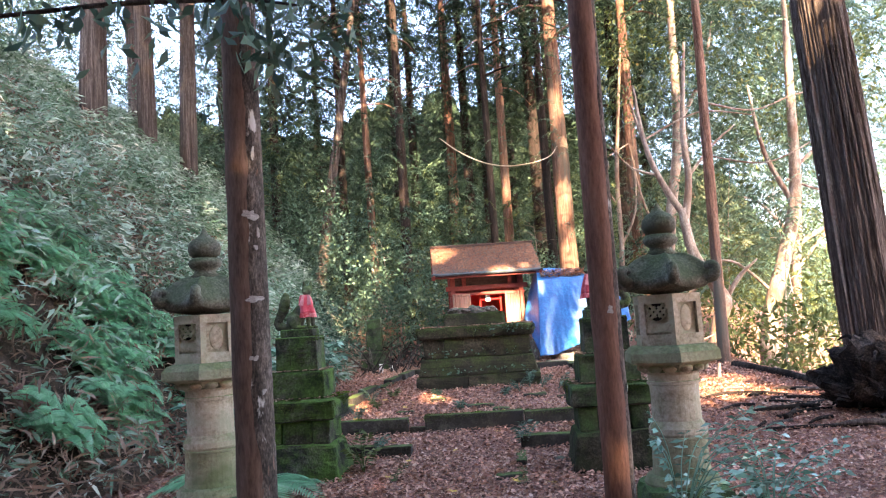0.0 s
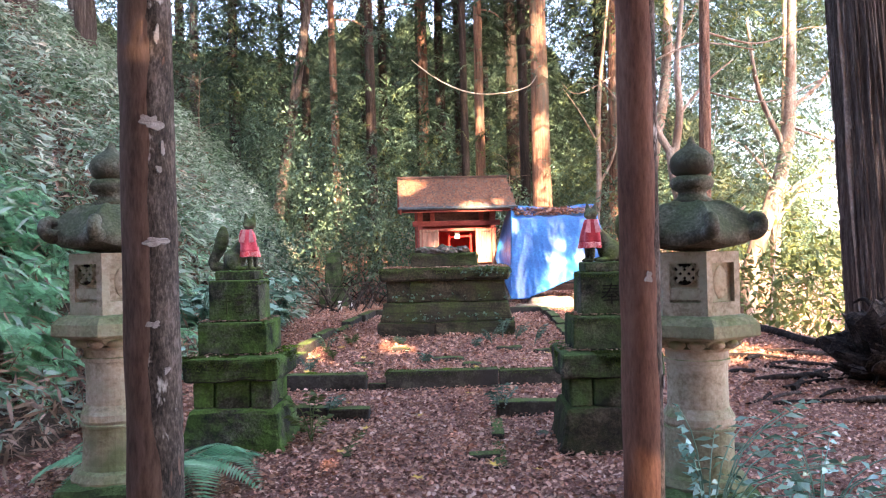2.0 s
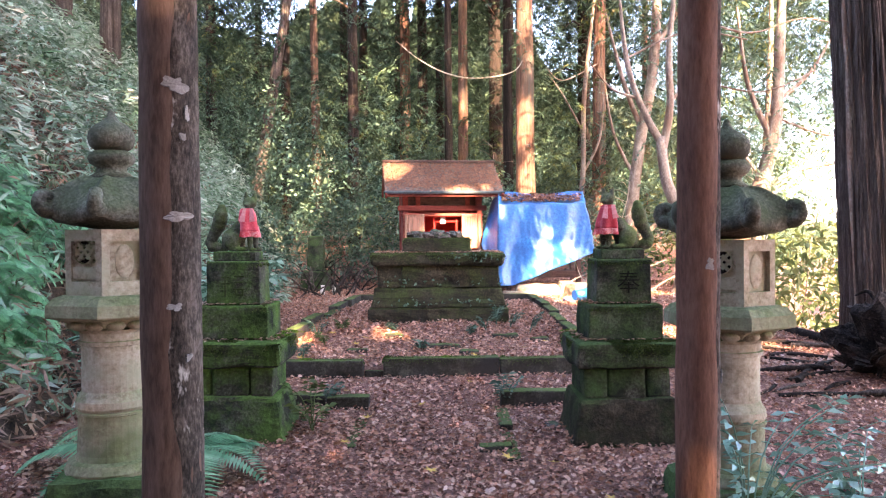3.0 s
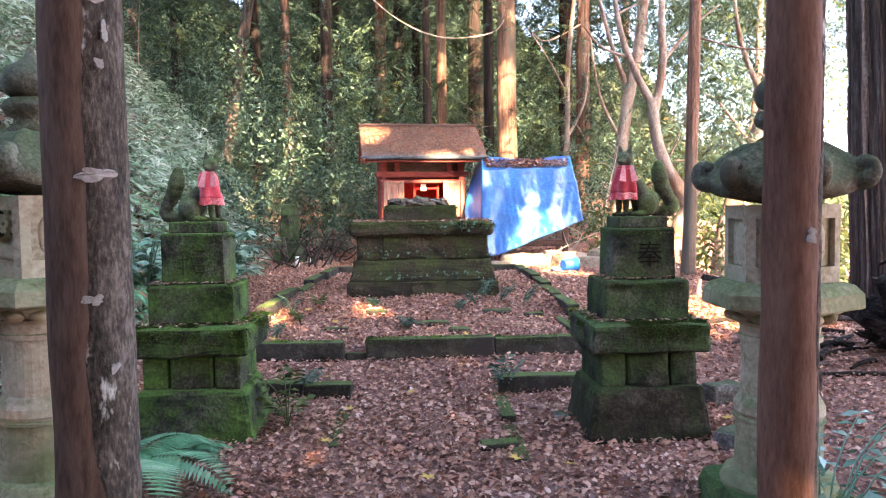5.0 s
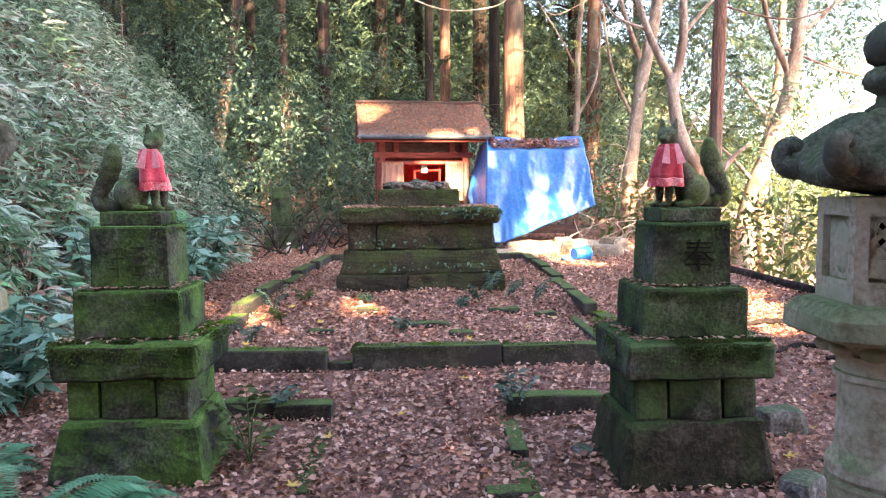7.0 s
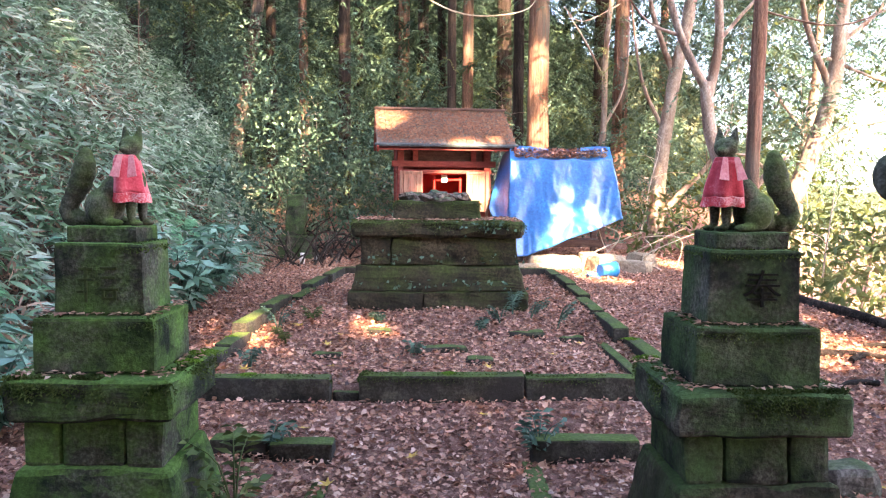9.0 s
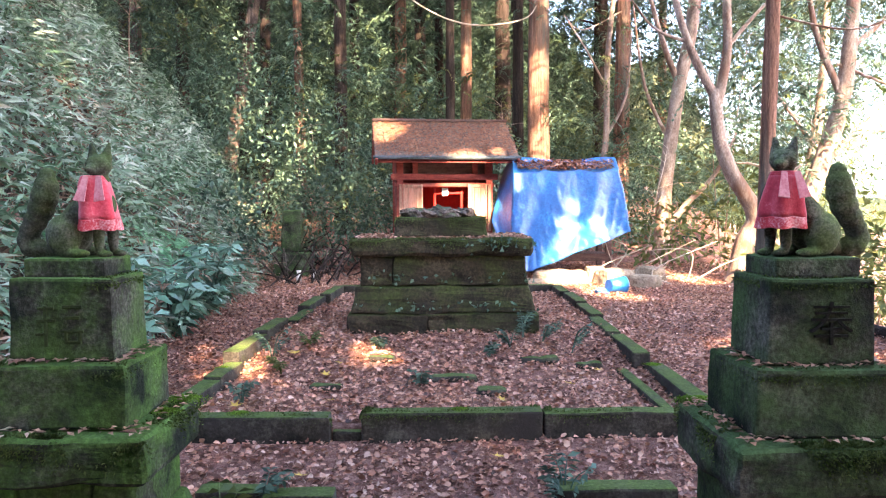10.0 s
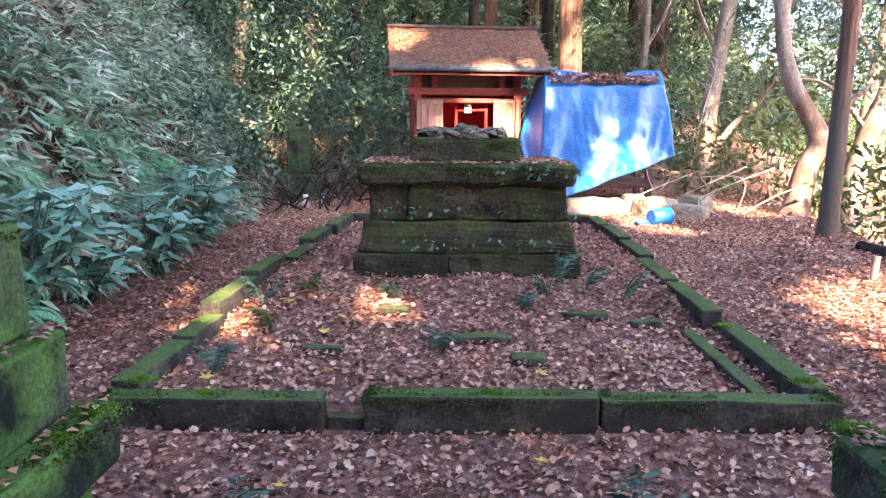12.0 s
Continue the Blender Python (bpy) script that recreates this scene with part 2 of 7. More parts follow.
M_SHRUB = leafy("evergreen_leaf", [(0.05, (0.02, 0.045, 0.03)), (0.4, (0.055, 0.112, 0.078)), (0.75, (0.11, 0.185, 0.12)), (0.95, (0.14, 0.2, 0.09))], 0.5, 0.25, 0.25, 0.35, 0.9)
M_CEDAR = leafy("cedar_spray", [(0.1, (0.005, 0.011, 0.008)), (0.45, (0.03, 0.06, 0.04)), (0.75, (0.066, 0.112, 0.065)), (0.95, (0.12, 0.17, 0.085))], 0.7, 0.2, 0.1, 0.3, 0.8)
M_LIGHTLEAF = leafy("light_leaf", [(0.05, (0.03, 0.06, 0.018)), (0.4, (0.07, 0.11, 0.03)), (0.7, (0.15, 0.175, 0.05)), (0.95, (0.27, 0.22, 0.085))], 0.5, 0.35, 0.3, 0.35, 0.8)
M_SUNLEAF = leafy("sunlit_leaf", [(0.05, (0.035, 0.06, 0.02)), (0.4, (0.065, 0.1, 0.03)), (0.7, (0.125, 0.155, 0.05)), (0.95, (0.22, 0.2, 0.075))], 0.6, 0.4, 0.3, 0.4, 0.8)
# Far foliage in two tones: shade in the first colour, sun in the second.
M_HILL_SHADE = surface("shade_toned_far_foliage", [(0.2, (0.003, 0.007, 0.004)), (0.5, (0.012, 0.024, 0.012)), (0.85, (0.05, 0.07, 0.03))], 0.9, 0.9, 1.0, bump_dist=0.6, fine=5.0)
M_HILL_SUN = surface("sun_toned_far_foliage", [(0.2, (0.012, 0.02, 0.011)), (0.5, (0.04, 0.05, 0.024)), (0.85, (0.11, 0.11, 0.06))], 0.35, 0.9, 1.0, bump_dist=0.6, fine=5.0)
M_DRYLEAF = leafy("dry_leaf", [(0.05, (0.1, 0.06, 0.04)), (0.5, (0.25, 0.15, 0.1)), (0.9, (0.4, 0.27, 0.19))], 0.7, 0.2)
M_BLUELEAF = leafy("shiny_leaf", [(0.1, (0.09, 0.2, 0.13)), (0.6, (0.2, 0.36, 0.26)), (0.9, (0.38, 0.52, 0.42))], 0.22, 0.2, 0.6)

# ---- shape helpers ----
rng = np.random.default_rng(7)


def np_mesh(name, verts, faces):
    """A mesh from an array of points and an array of faces of one size."""
    verts, faces = np.asarray(verts, np.float32), np.asarray(faces, np.int32)
    me = bpy.data.meshes.new(name)
    n, k = faces.shape
    me.vertices.add(len(verts))
    me.vertices.foreach_set("co", verts.ravel())
    me.loops.add(n * k)
    me.loops.foreach_set("vertex_index", faces.ravel())
    me.polygons.add(n)
    me.polygons.foreach_set("loop_start", np.arange(0, n * k, k, dtype=np.int32))
    me.update(calc_edges=True)
    return me


def mesh_ob(name, me, mat, parent=None, label="", smooth=False):
    if mat and not me.materials:
        me.materials.append(mat)
    if smooth:
        me.polygons.foreach_set("use_smooth", np.ones(len(me.polygons), bool))
    ob = new(name, me)
    ob.parent = parent
    if label:
        ob["label"] = label
    return ob


def part(name, bm, mat, parent=None, label="", smooth=False):
    me = bpy.data.meshes.new(name)
    bm.to_mesh(me)
    bm.free()
    return mesh_ob(name, me, mat, parent, label, smooth)


def thing(name, m, label, category, group=""):
    ob = new(name)
    ob.matrix_basis = m
    ob.empty_display_size = 0.2
    return tagged(ob, label, category, group)


def box_bm(w, d, h, x=0, y=0, z=0, top=1.0, bevel=0.012, cuts=0, rough=0.0, seed=0, segs=2, topd=None):
    """A block of stone or wood: base centre at x, y, z; top: the width of its top against its foot's."""
    bm = bmesh.new()
    bmesh.ops.create_cube(bm, size=1)
    td = top if topd is None else topd
    for v in bm.verts:
        k, kd = (top, td) if v.co.z > 0 else (1, 1)
        v.co = Vector((v.co.x * w * k, v.co.y * d * kd, (v.co.z + 0.5) * h))
    if bevel:
        bmesh.ops.bevel(bm, geom=bm.edges[:], offset=bevel, segments=segs, affect="EDGES", profile=0.6)
    if cuts:
        bmesh.ops.subdivide_edges(bm, edges=[e for e in bm.edges if e.calc_length() > 0.06], cuts=cuts, use_grid_fill=True)
    if rough:
        for v in bm.verts:
            s = v.co * 5.0 + Vector((seed * 3.7, seed * 1.3, seed))
            v.co += noise.noise_vector(s) * rough + noise.noise_vector(s * 3.1) * rough * 0.5
    for v in bm.verts:
        v.co += Vector((x, y, z))
    return bm


def lathe_bm(profile, n=24, rot=0.0, cap=True):
    """A turned or many-sided body from (radius, height) pairs."""
    bm = bmesh.new()
    rings = []
    for r, z in profile:
        rings.append([bm.verts.new((r * math.cos(rot + 2 * math.pi * k / n), r * math.sin(rot + 2 * math.pi * k / n), z)) for k in range(n)])
    for a, b in zip(rings, rings[1:]):
        for k in range(n):
            bm.faces.new((a[k], a[(k + 1) % n], b[(k + 1) % n], b[k]))
    if cap:
        bm.faces.new(rings[0][::-1])
        bm.faces.new(rings[-1])
    return bm


def tube_mesh(name, pts, radii, n=10, bump=0.06, seed=0, sub=5, mat=None, parent=None, label="", flare=0.0):
    """A round limb along a smooth line through pts, uneven, closed at both ends."""
    pts, radii = [Vector(p) for p in pts], list(radii)
    line, rad = [], []
    for i in range(len(pts) - 1):
        p0, p1, p2, p3 = pts[max(i - 1, 0)], pts[i], pts[i + 1], pts[min(i + 2, len(pts) - 1)]
        for s in range(sub):
            u = s / sub
            line.append(0.5 * (2 * p1 + (p2 - p0) * u + (2 * p0 - 5 * p1 + 4 * p2 - p3) * u * u + (3 * p1 - p0 - 3 * p2 + p3) * u ** 3))
            rad.append(radii[i] * (1 - u) + radii[i + 1] * u)
    line.append(pts[-1])
    rad.append(radii[-1])
    verts, faces = [], []
    side = Vector((1, 0.03, 0.02))
    for i, (p, r) in enumerate(zip(line, rad)):
        d = (line[min(i + 1, len(line) - 1)] - line[max(i - 1, 0)]).normalized()
        side = (side - d * side.dot(d)).normalized()
        up = d.cross(side)
        for k in range(n):
            a = 2 * math.pi * k / n
            o = side * math.cos(a) + up * math.sin(a)
            q = 1 + bump * 2 * noise.noise((p + o * r) * (0.35 / max(r, 0.02)) + Vector((seed * 5.1, 0, 0)))
            if flare:
                q += flare * math.exp(-i * 1.1) * (1 + 0.5 * math.sin(3 * a + seed))
            verts.append(p + o * r * q)
    m = len(line)
    for i in range(m - 1):
        for k in range(n):
            faces.append((i * n + k, i * n + (k + 1) % n, (i + 1) * n + (k + 1) % n, (i + 1) * n + k))
    for ring, rev in ((0, True), (m - 1, False)):
        c = len(verts)
        verts.append(line[ring])
        for k in range(n):
            t = (ring * n + k, ring * n + (k + 1) % n, c, c)
            faces.append(t)
    me = bpy.data.meshes.new(name)
    me.from_pydata([tuple(v) for v in verts], [], [f if f[2] != f[3] else f[:3] for f in faces])
    return mesh_ob(name, me, mat, parent, label, smooth=True)


def unit(a):
    return a / np.maximum(np.linalg.norm(a, axis=1, keepdims=True), 1e-6)


def leaf_points(pos, dirs, nrm, length, width, fold=0.18, droop=0.12, wide=0.45):
    """Four-cornered folded leaves as arrays of points and faces."""
    dirs = unit(dirs)
    side = unit(np.cross(dirs, nrm))
    up = np.cross(side, dirs)
    n = len(pos)
    L, W = np.broadcast_to(np.asarray(length, float), (n,))[:, None], np.broadcast_to(np.asarray(width, float), (n,))[:, None]
    mid = pos + dirs * L * wide
    v = np.stack([pos, mid + side * W / 2 + up * W * fold, pos + dirs * L - up * L * droop, mid - side * W / 2 + up * W * fold], 1)
    return v.reshape(-1, 3), np.arange(n * 4).reshape(n, 4)


def leaf_cloud(name, pos, dirs, nrm, length, width, mat, parent=None, **kw):
    v, f = leaf_points(pos, dirs, nrm, length, width, **kw)
    return mesh_ob(name, np_mesh(name, v, f), mat, parent)


def crisp_leaf_points(pos, dirs, nrm, length, width):
    """Dry fallen leaves: two ragged, unequal halves, curled up along the rib."""
    dirs = unit(dirs)
    side = unit(np.cross(dirs, nrm))
    up = np.cross(side, dirs)
    n = len(pos)
    L, W = length[:, None], width[:, None]
    curl = rng.uniform(-0.25, 0.5, (n, 1))

    def at(u, w, h):
        return pos + dirs * L * (u + rng.uniform(-0.09, 0.09, (n, 1))) + side * W * w * rng.uniform(0.55, 1.25, (n, 1)) + up * L * (h + 0.4 * curl * (u - 0.5) ** 2 + rng.uniform(-0.05, 0.05, (n, 1)))

    v = np.stack([pos, at(0.3, 0.5, 0.12), at(0.72, 0.42, 0.16), at(1.0, 0.0, 0.02), at(0.72, -0.42, 0.16), at(0.3, -0.5, 0.12)], 1).reshape(-1, 3)
    b = np.arange(n)[:, None] * 6
    return v, np.concatenate([b + np.array((0, 1, 2, 3)), b + np.array((0, 3, 4, 5))])


def rand_dirs(n, zmin=-1.0, zmax=1.0):
    z, a = rng.uniform(zmin, zmax, n), rng.uniform(0, 2 * np.pi, n)
    r = np.sqrt(np.maximum(0, 1 - z * z))
    return np.stack([r * np.cos(a), r * np.sin(a), z], 1)


def spray_arrays(pos, length, K=8, wide=0.3, narrow=0.036):
    """Drooping evergreen sprays: two rows of leaflets along a bent stem, for each place."""
    n = len(pos)
    a = rng.uniform(0, 2 * np.pi, n)
    out = np.stack([np.cos(a), np.sin(a), np.zeros(n)], 1)
    side = np.stack([-np.sin(a), np.cos(a), np.zeros(n)], 1)
    up = np.array((0, 0, 1.0))
    L = length[:, None]
    droop = rng.uniform(0.3, 1.0, n)[:, None]
    P, D, N, Ls, Ws = [], [], [], [], []
    for k in range(K):
        u = 0.1 + 0.9 * k / (K - 1)
        p = pos + out * L * (u - 0.25 * u * u) + up * L * (0.12 * u - droop * u * u)
        for sg in (-1, 1):
            P.append(p)
            D.append(side * sg + out * 0.75 - up * (0.25 + droop * u) + 0.25 * rng.normal(0, 1, (n, 3)))
            N.append(up + 0.35 * rng.normal(0, 1, (n, 3)))
            Ls.append(length * wide * (1.1 - 0.65 * u))
            Ws.append(length * narrow * np.ones(n) * 1.5)
    return np.concatenate(P), np.concatenate(D), np.concatenate(N), np.concatenate(Ls), np.concatenate(Ws)


# Places to be sunlit, leaves cleared along the sun's ray to each: (place, radius).
FLECKS = [((-0.6, 15.9, 1.75), 0.3), ((0.3, 15.9, 1.75), 0.3), ((0.1, 15.65, 2.5), 0.35), ((0.7, 15.9, 2.85), 0.12), ((-1.0, 16.1, 2.9), 0.1), ((1.8, 15.5, 1.85), 0.22), ((1.75, 15.5, 1.4), 0.42), ((1.65, 15.5, 1.05), 0.32), ((2.15, 15.5, 1.15), 0.38), ((0.8, 15.8, 1.9), 0.16),
          ((1.4, 15.1, 0.6), 0.3), ((2.2, 15.1, 0.6), 0.2), ((2.0, 14.2, 0.55), 0.4), ((2.45, 9.9, 0.45), 0.42), ((2.9, 10.6, 0.45), 0.42), ((2.1, 9.3, 0.45), 0.25), ((3.3, 10.0, 0.4), 0.3), ((-2.5, 10.6, 0.4), 0.1), ((3.3, 11.4, 0.45), 0.15), ((-1.9, 9.7, 0.5), 0.26), ((-2.2, 10.3, 0.5), 0.2), ((-1.0, 10.2, 0.5), 0.14),
          ((2.1, 21.2, 3.2), 0.5), ((2.1, 21.2, 4.8), 0.35), ((4.2, 22.2, 2.2), 0.5), ((-3.9, 24.4, 3.6), 0.4), ((4.2, 18.6, 1.6), 0.4), ((-3.0, 19, 2.4), 0.5), ((-1.9, 18.2, 1.6), 0.35), ((-4.8, 22, 4), 0.6), ((-1.5, 22, 4.2), 0.6), ((0.6, 23, 3.4), 0.5), ((-2.2, 25, 5), 0.6), ((2.6, 25, 5), 0.6), ((-4, 28, 7), 0.8), ((-6.5, 25, 6), 0.5), ((-3, 27, 5.5), 0.8), ((1, 28, 6), 0.8),
          ((-6.5, 9, 5.0), 0.3), ((-5.0, 13, 3.8), 0.15), ((-3.6, 17.5, 2.4), 0.5), ((3.9, 15, 1.2), 0.5), ((3.2, 23, 4.5), 0.4), ((0, 26, 4), 0.4), ((7, 17, 2), 1.0), ((9, 20, 2), 1.6), ((13, 26, 4), 2.5), ((6.5, 16, 2), 1.0), ((8, 24, 4), 2.0), ((11, 21, 2), 2.0), ((6, 12.5, 0.6), 0.8), ((9, 12, 0), 1.6)]


def keep(pos, margin=0.2):
    """False where a leaf would stand in one of the gaps."""
    ok = np.ones(len(pos), bool)
    s = np.array(SUN)
    for p, r in FLECKS:
        d = pos - np.array(p)
        along = d @ s
        off = np.linalg.norm(d - along[:, None] * s, axis=1)
        ok &= ~((along > 2.5) & (off < r + margin))
    return ok


# ---- ground ----
def lerp(v, xs, ys):
    return np.interp(v, xs, ys)


BANK_Y, BANK_X = [-30, 3, 5, 6.5, 8, 10, 14, 18, 26, 60], [-4.2, -3.8, -3.45, -3.1, -2.95, -2.95, -2.9, -3.3, -5.5, -14]


def height(x, y):
    """The lie of the land: a path that climbs a little, a steep bank on one side, a drop on the other."""
    x, y = np.asarray(x, float), np.asarray(y, float)
    z = lerp(y, [-30, 0, 5, 7.4, 8.1, 14, 16, 20, 30, 60, 400], [-1.2, 0.0, 0.17, 0.25, 0.35, 0.5, 0.58, 0.85, 1.8, 3.5, 3.5])
    xl = lerp(y, BANK_Y, BANK_X)
    d = np.maximum(0, xl - x)
    z = z + 14 * (1 - np.exp(-(np.sqrt(d * d + 0.16) - 0.4) * 1.4 / 14))
    xr = lerp(y, [-30, 4, 8, 10, 14, 17, 24, 60], [5.5, 5.0, 4.5, 4.2, 4.0, 4.3, 7.0, 16])
    e = np.maximum(0, x - xr)
    z = z - 4.5 * (1 - np.exp(-(np.sqrt(e * e + 0.25) - 0.5) / 5.0))
    return z + 0.03 * np.sin(x * 1.9 + 0.4 * y) * np.cos(y * 1.3)


def height_at(x, y):
    return float(height(x, y))


def build_ground():
    def axis(lo, hi, step, far, n):
        core = np.arange(lo, hi + step / 2, step)
        g = np.geomspace(step, far, n)
        return np.concatenate([(lo - np.cumsum(g))[::-1], core, hi + np.cumsum(g)])
    xs, ys = axis(-8, 7, 0.2, 90, 26), axis(-3, 22, 0.2, 90, 26)
    X, Y = np.meshgrid(xs, ys)
    Z = height(X, Y)
    v = np.stack([X, Y, Z], 2).reshape(-1, 3)
    nx, ny = len(xs), len(ys)
    i = (np.arange(ny - 1)[:, None] * nx + np.arange(nx - 1)[None]).ravel()
    f = np.stack([i, i + 1, i + nx + 1, i + nx], 1)
    ob = mesh_ob("ground", np_mesh("ground", v, f), M_SOIL, smooth=True)
    tagged(ob, "dark forest soil under brown fallen leaves", "ground", kind="structure")


build_ground()

# interior fill of the kerbed bed
KX0, KX1, KY0, KY1 = -2.05, 1.28, 8.2, 13.85


def bed_height(x, y):
    return lerp(y, [8.2, 9.2, 10.6, 12, 13.9], [0.42, 0.45, 0.57, 0.58, 0.56]) + 0.012 * np.sin(5 * x + 2 * y)


def build_bank_earth():
    """Loose dark earth lying on the bank, a hand above the ground sheet."""
    X, Y = np.meshgrid(np.linspace(-10.5, -2.9, 60), np.linspace(0, 25, 120))
    xl = lerp(Y, BANK_Y, BANK_X)
    X = np.minimum(X, xl - 0.12)
    Z = height(X, Y) + 0.03 + 0.05 * np.sin(X * 5 + Y * 3) * np.sin(Y * 4.3)
    i = (np.arange(119)[:, None] * 60 + np.arange(59)[None]).ravel()
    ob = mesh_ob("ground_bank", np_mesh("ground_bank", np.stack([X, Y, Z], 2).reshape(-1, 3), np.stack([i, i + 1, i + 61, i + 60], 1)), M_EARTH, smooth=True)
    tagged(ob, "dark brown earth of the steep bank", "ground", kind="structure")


build_bank_earth()


def build_bed():
    X, Y = np.meshgrid(np.linspace(-2.0, 1.24, 34), np.linspace(8.26, 13.8, 56))
    X = X + (Y - 8.2) * 0.03 * (X < -0.4) * (-(X + 0.4) / 1.6)
    Z = bed_height(X, Y)
    v = np.stack([X, Y, Z], 2).reshape(-1, 3)
    i = (np.arange(55)[:, None] * 34 + np.arange(33)[None]).ravel()
    f = np.stack([i, i + 1, i + 35, i + 34], 1)
    ob = mesh_ob("ground_bed", np_mesh("ground_bed", v, f), M_SOIL, smooth=True)
    ob.modifiers.new("thick", "SOLIDIFY").thickness = 0.25
    tagged(ob, "raised soil bed inside the stone kerb", "ground", kind="structure")


build_bed()

# ---- stone things ----


M_COBBLE = surface("brown_cobble", [(0.2, (0.06, 0.045, 0.036)), (0.5, (0.13, 0.1, 0.08)), (0.85, (0.27, 0.22, 0.18))], 9, 0.85, 0.6)


def build_altar():
    a = thing("stone_altar", pose(-0.35, 11.25, 0.5), "large mossy stone altar in stacked courses with flared foot", "altar")
    # three courses: a plain foot, a sloping waist, a recessed upper row
    courses = ((0.0, 0.245, 1.75, 1.0, ((-0.5, -0.08), (-0.08, 0.5))), (0.25, 0.245, 1.7, 0.93, ((-0.5, 0.5),)), (0.5, 0.27, 1.54, 0.985, ((-0.5, -0.3), (-0.3, 0.5))))
    k = 0
    for z0, h, w, top, cells in courses:
        for x0, x1 in cells:
            bm = box_bm((x1 - x0) * w - 0.002, 1.22 * w / 1.75, h, (x0 + x1) / 2 * w, 0, z0, bevel=0.014, cuts=6, rough=0.024, seed=k + 20)
            for v in bm.verts:
                v.co.x *= 1 - (1 - top) * (v.co.z - z0) / h
                v.co.y *= 1 - (1 - top) * (v.co.z - z0) / h
            part("stone_block", bm, M_ALTAR, a)
            k += 1
    part("cap_slab", box_bm(1.67, 1.22, 0.16, 0, 0, 0.772, bevel=0.055, cuts=7, rough=0.034, seed=31, segs=3), M_ALTAR, a, "mossy cap slab with rounded edges")
    b = box_bm(0.9, 0.62, 0.2, 0, 0, 0, top=0.93, bevel=0.03, cuts=5, rough=0.014, seed=40)
    tagged(part("stone_block", b, M_ALTAR), "mossy oblong stone lying on the altar's cap slab", "stone").matrix_basis = pose(-0.36, 11.22, 1.425)
    rr = random.Random(3)
    for i in range(38):
        s = rr.uniform(0.03, 0.075) * (1.5 if i % 6 == 0 else 1)
        bm = bmesh.new()
        bmesh.ops.create_icosphere(bm, subdivisions=2, radius=1)
        for v in bm.verts:
            v.co = Vector((v.co.x * s * rr.uniform(0.95, 1.05) * 1.2, v.co.y * s, v.co.z * s * 0.55)) * (1 + 0.7 * noise.noise(v.co * 1.3 + Vector((i * 3.3, 0, 0))))
        ob = part("offering_stone", bm, (M_ROCK, M_COBBLE, M_COBBLE)[i % 3])
        tagged(ob, "small grey stone heaped on the altar", "stone", "stones on the altar")
        ob.matrix_basis = pose(-0.42 + rr.uniform(-0.3, 0.34), 11.1 + rr.uniform(-0.16, 0.2), 1.635 + rr.uniform(0, 0.05), rr.uniform(-15, 15), rr.uniform(-15, 15), rr.uniform(0, 360))


build_altar()


def glyph_bm(char, size, depth):
    """A character as a solid, by the built-in font."""
    cu = bpy.data.curves.new("glyph", "FONT")
    cu.offset = -0.0008
    cu.body, cu.size, cu.extrude, cu.align_x, cu.align_y = char, size, depth, "CENTER", "CENTER"
    ob = new("glyph", cu)
    bpy.context.view_layer.update()
    me = bpy.data.meshes.new_from_object(ob.evaluated_get(bpy.context.evaluated_depsgraph_get()))
    bpy.data.objects.remove(ob)
    bm = bmesh.new()
    bm.from_mesh(me)
    bpy.data.meshes.remove(me)
    return bm


# Near-black for slightly raised strokes: the carving's groove shade is in the colour.
M_CARVE_SHADE = surface("carved_groove_shade", [(0.2, (0.005, 0.005, 0.004)), (0.8, (0.014, 0.014, 0.011))], 9, 0.95, 0.4)


# Paler groove shade, painted on the raised bars of the worn inscription.
M_CARVE_WORN_SHADE = surface("worn_groove_shade", [(0.2, (0.022, 0.03, 0.011)), (0.8, (0.05, 0.07, 0.024))], 9, 0.95, 0.4)


M_FOOT = surface("dark_foot_stone", [(0.2, (0.01, 0.008, 0.006)), (0.5, (0.026, 0.021, 0.015)), (0.85, (0.07, 0.058, 0.04))], 6, 0.9, 0.9,
                 stain=(0.03, 0.038, 0.016), stain_at=(0.5, 0.7), moss=(0.05, 0.08, 0.026), moss_at=(0.55, 0.8), moss_up=0.25, bump_dist=0.02)


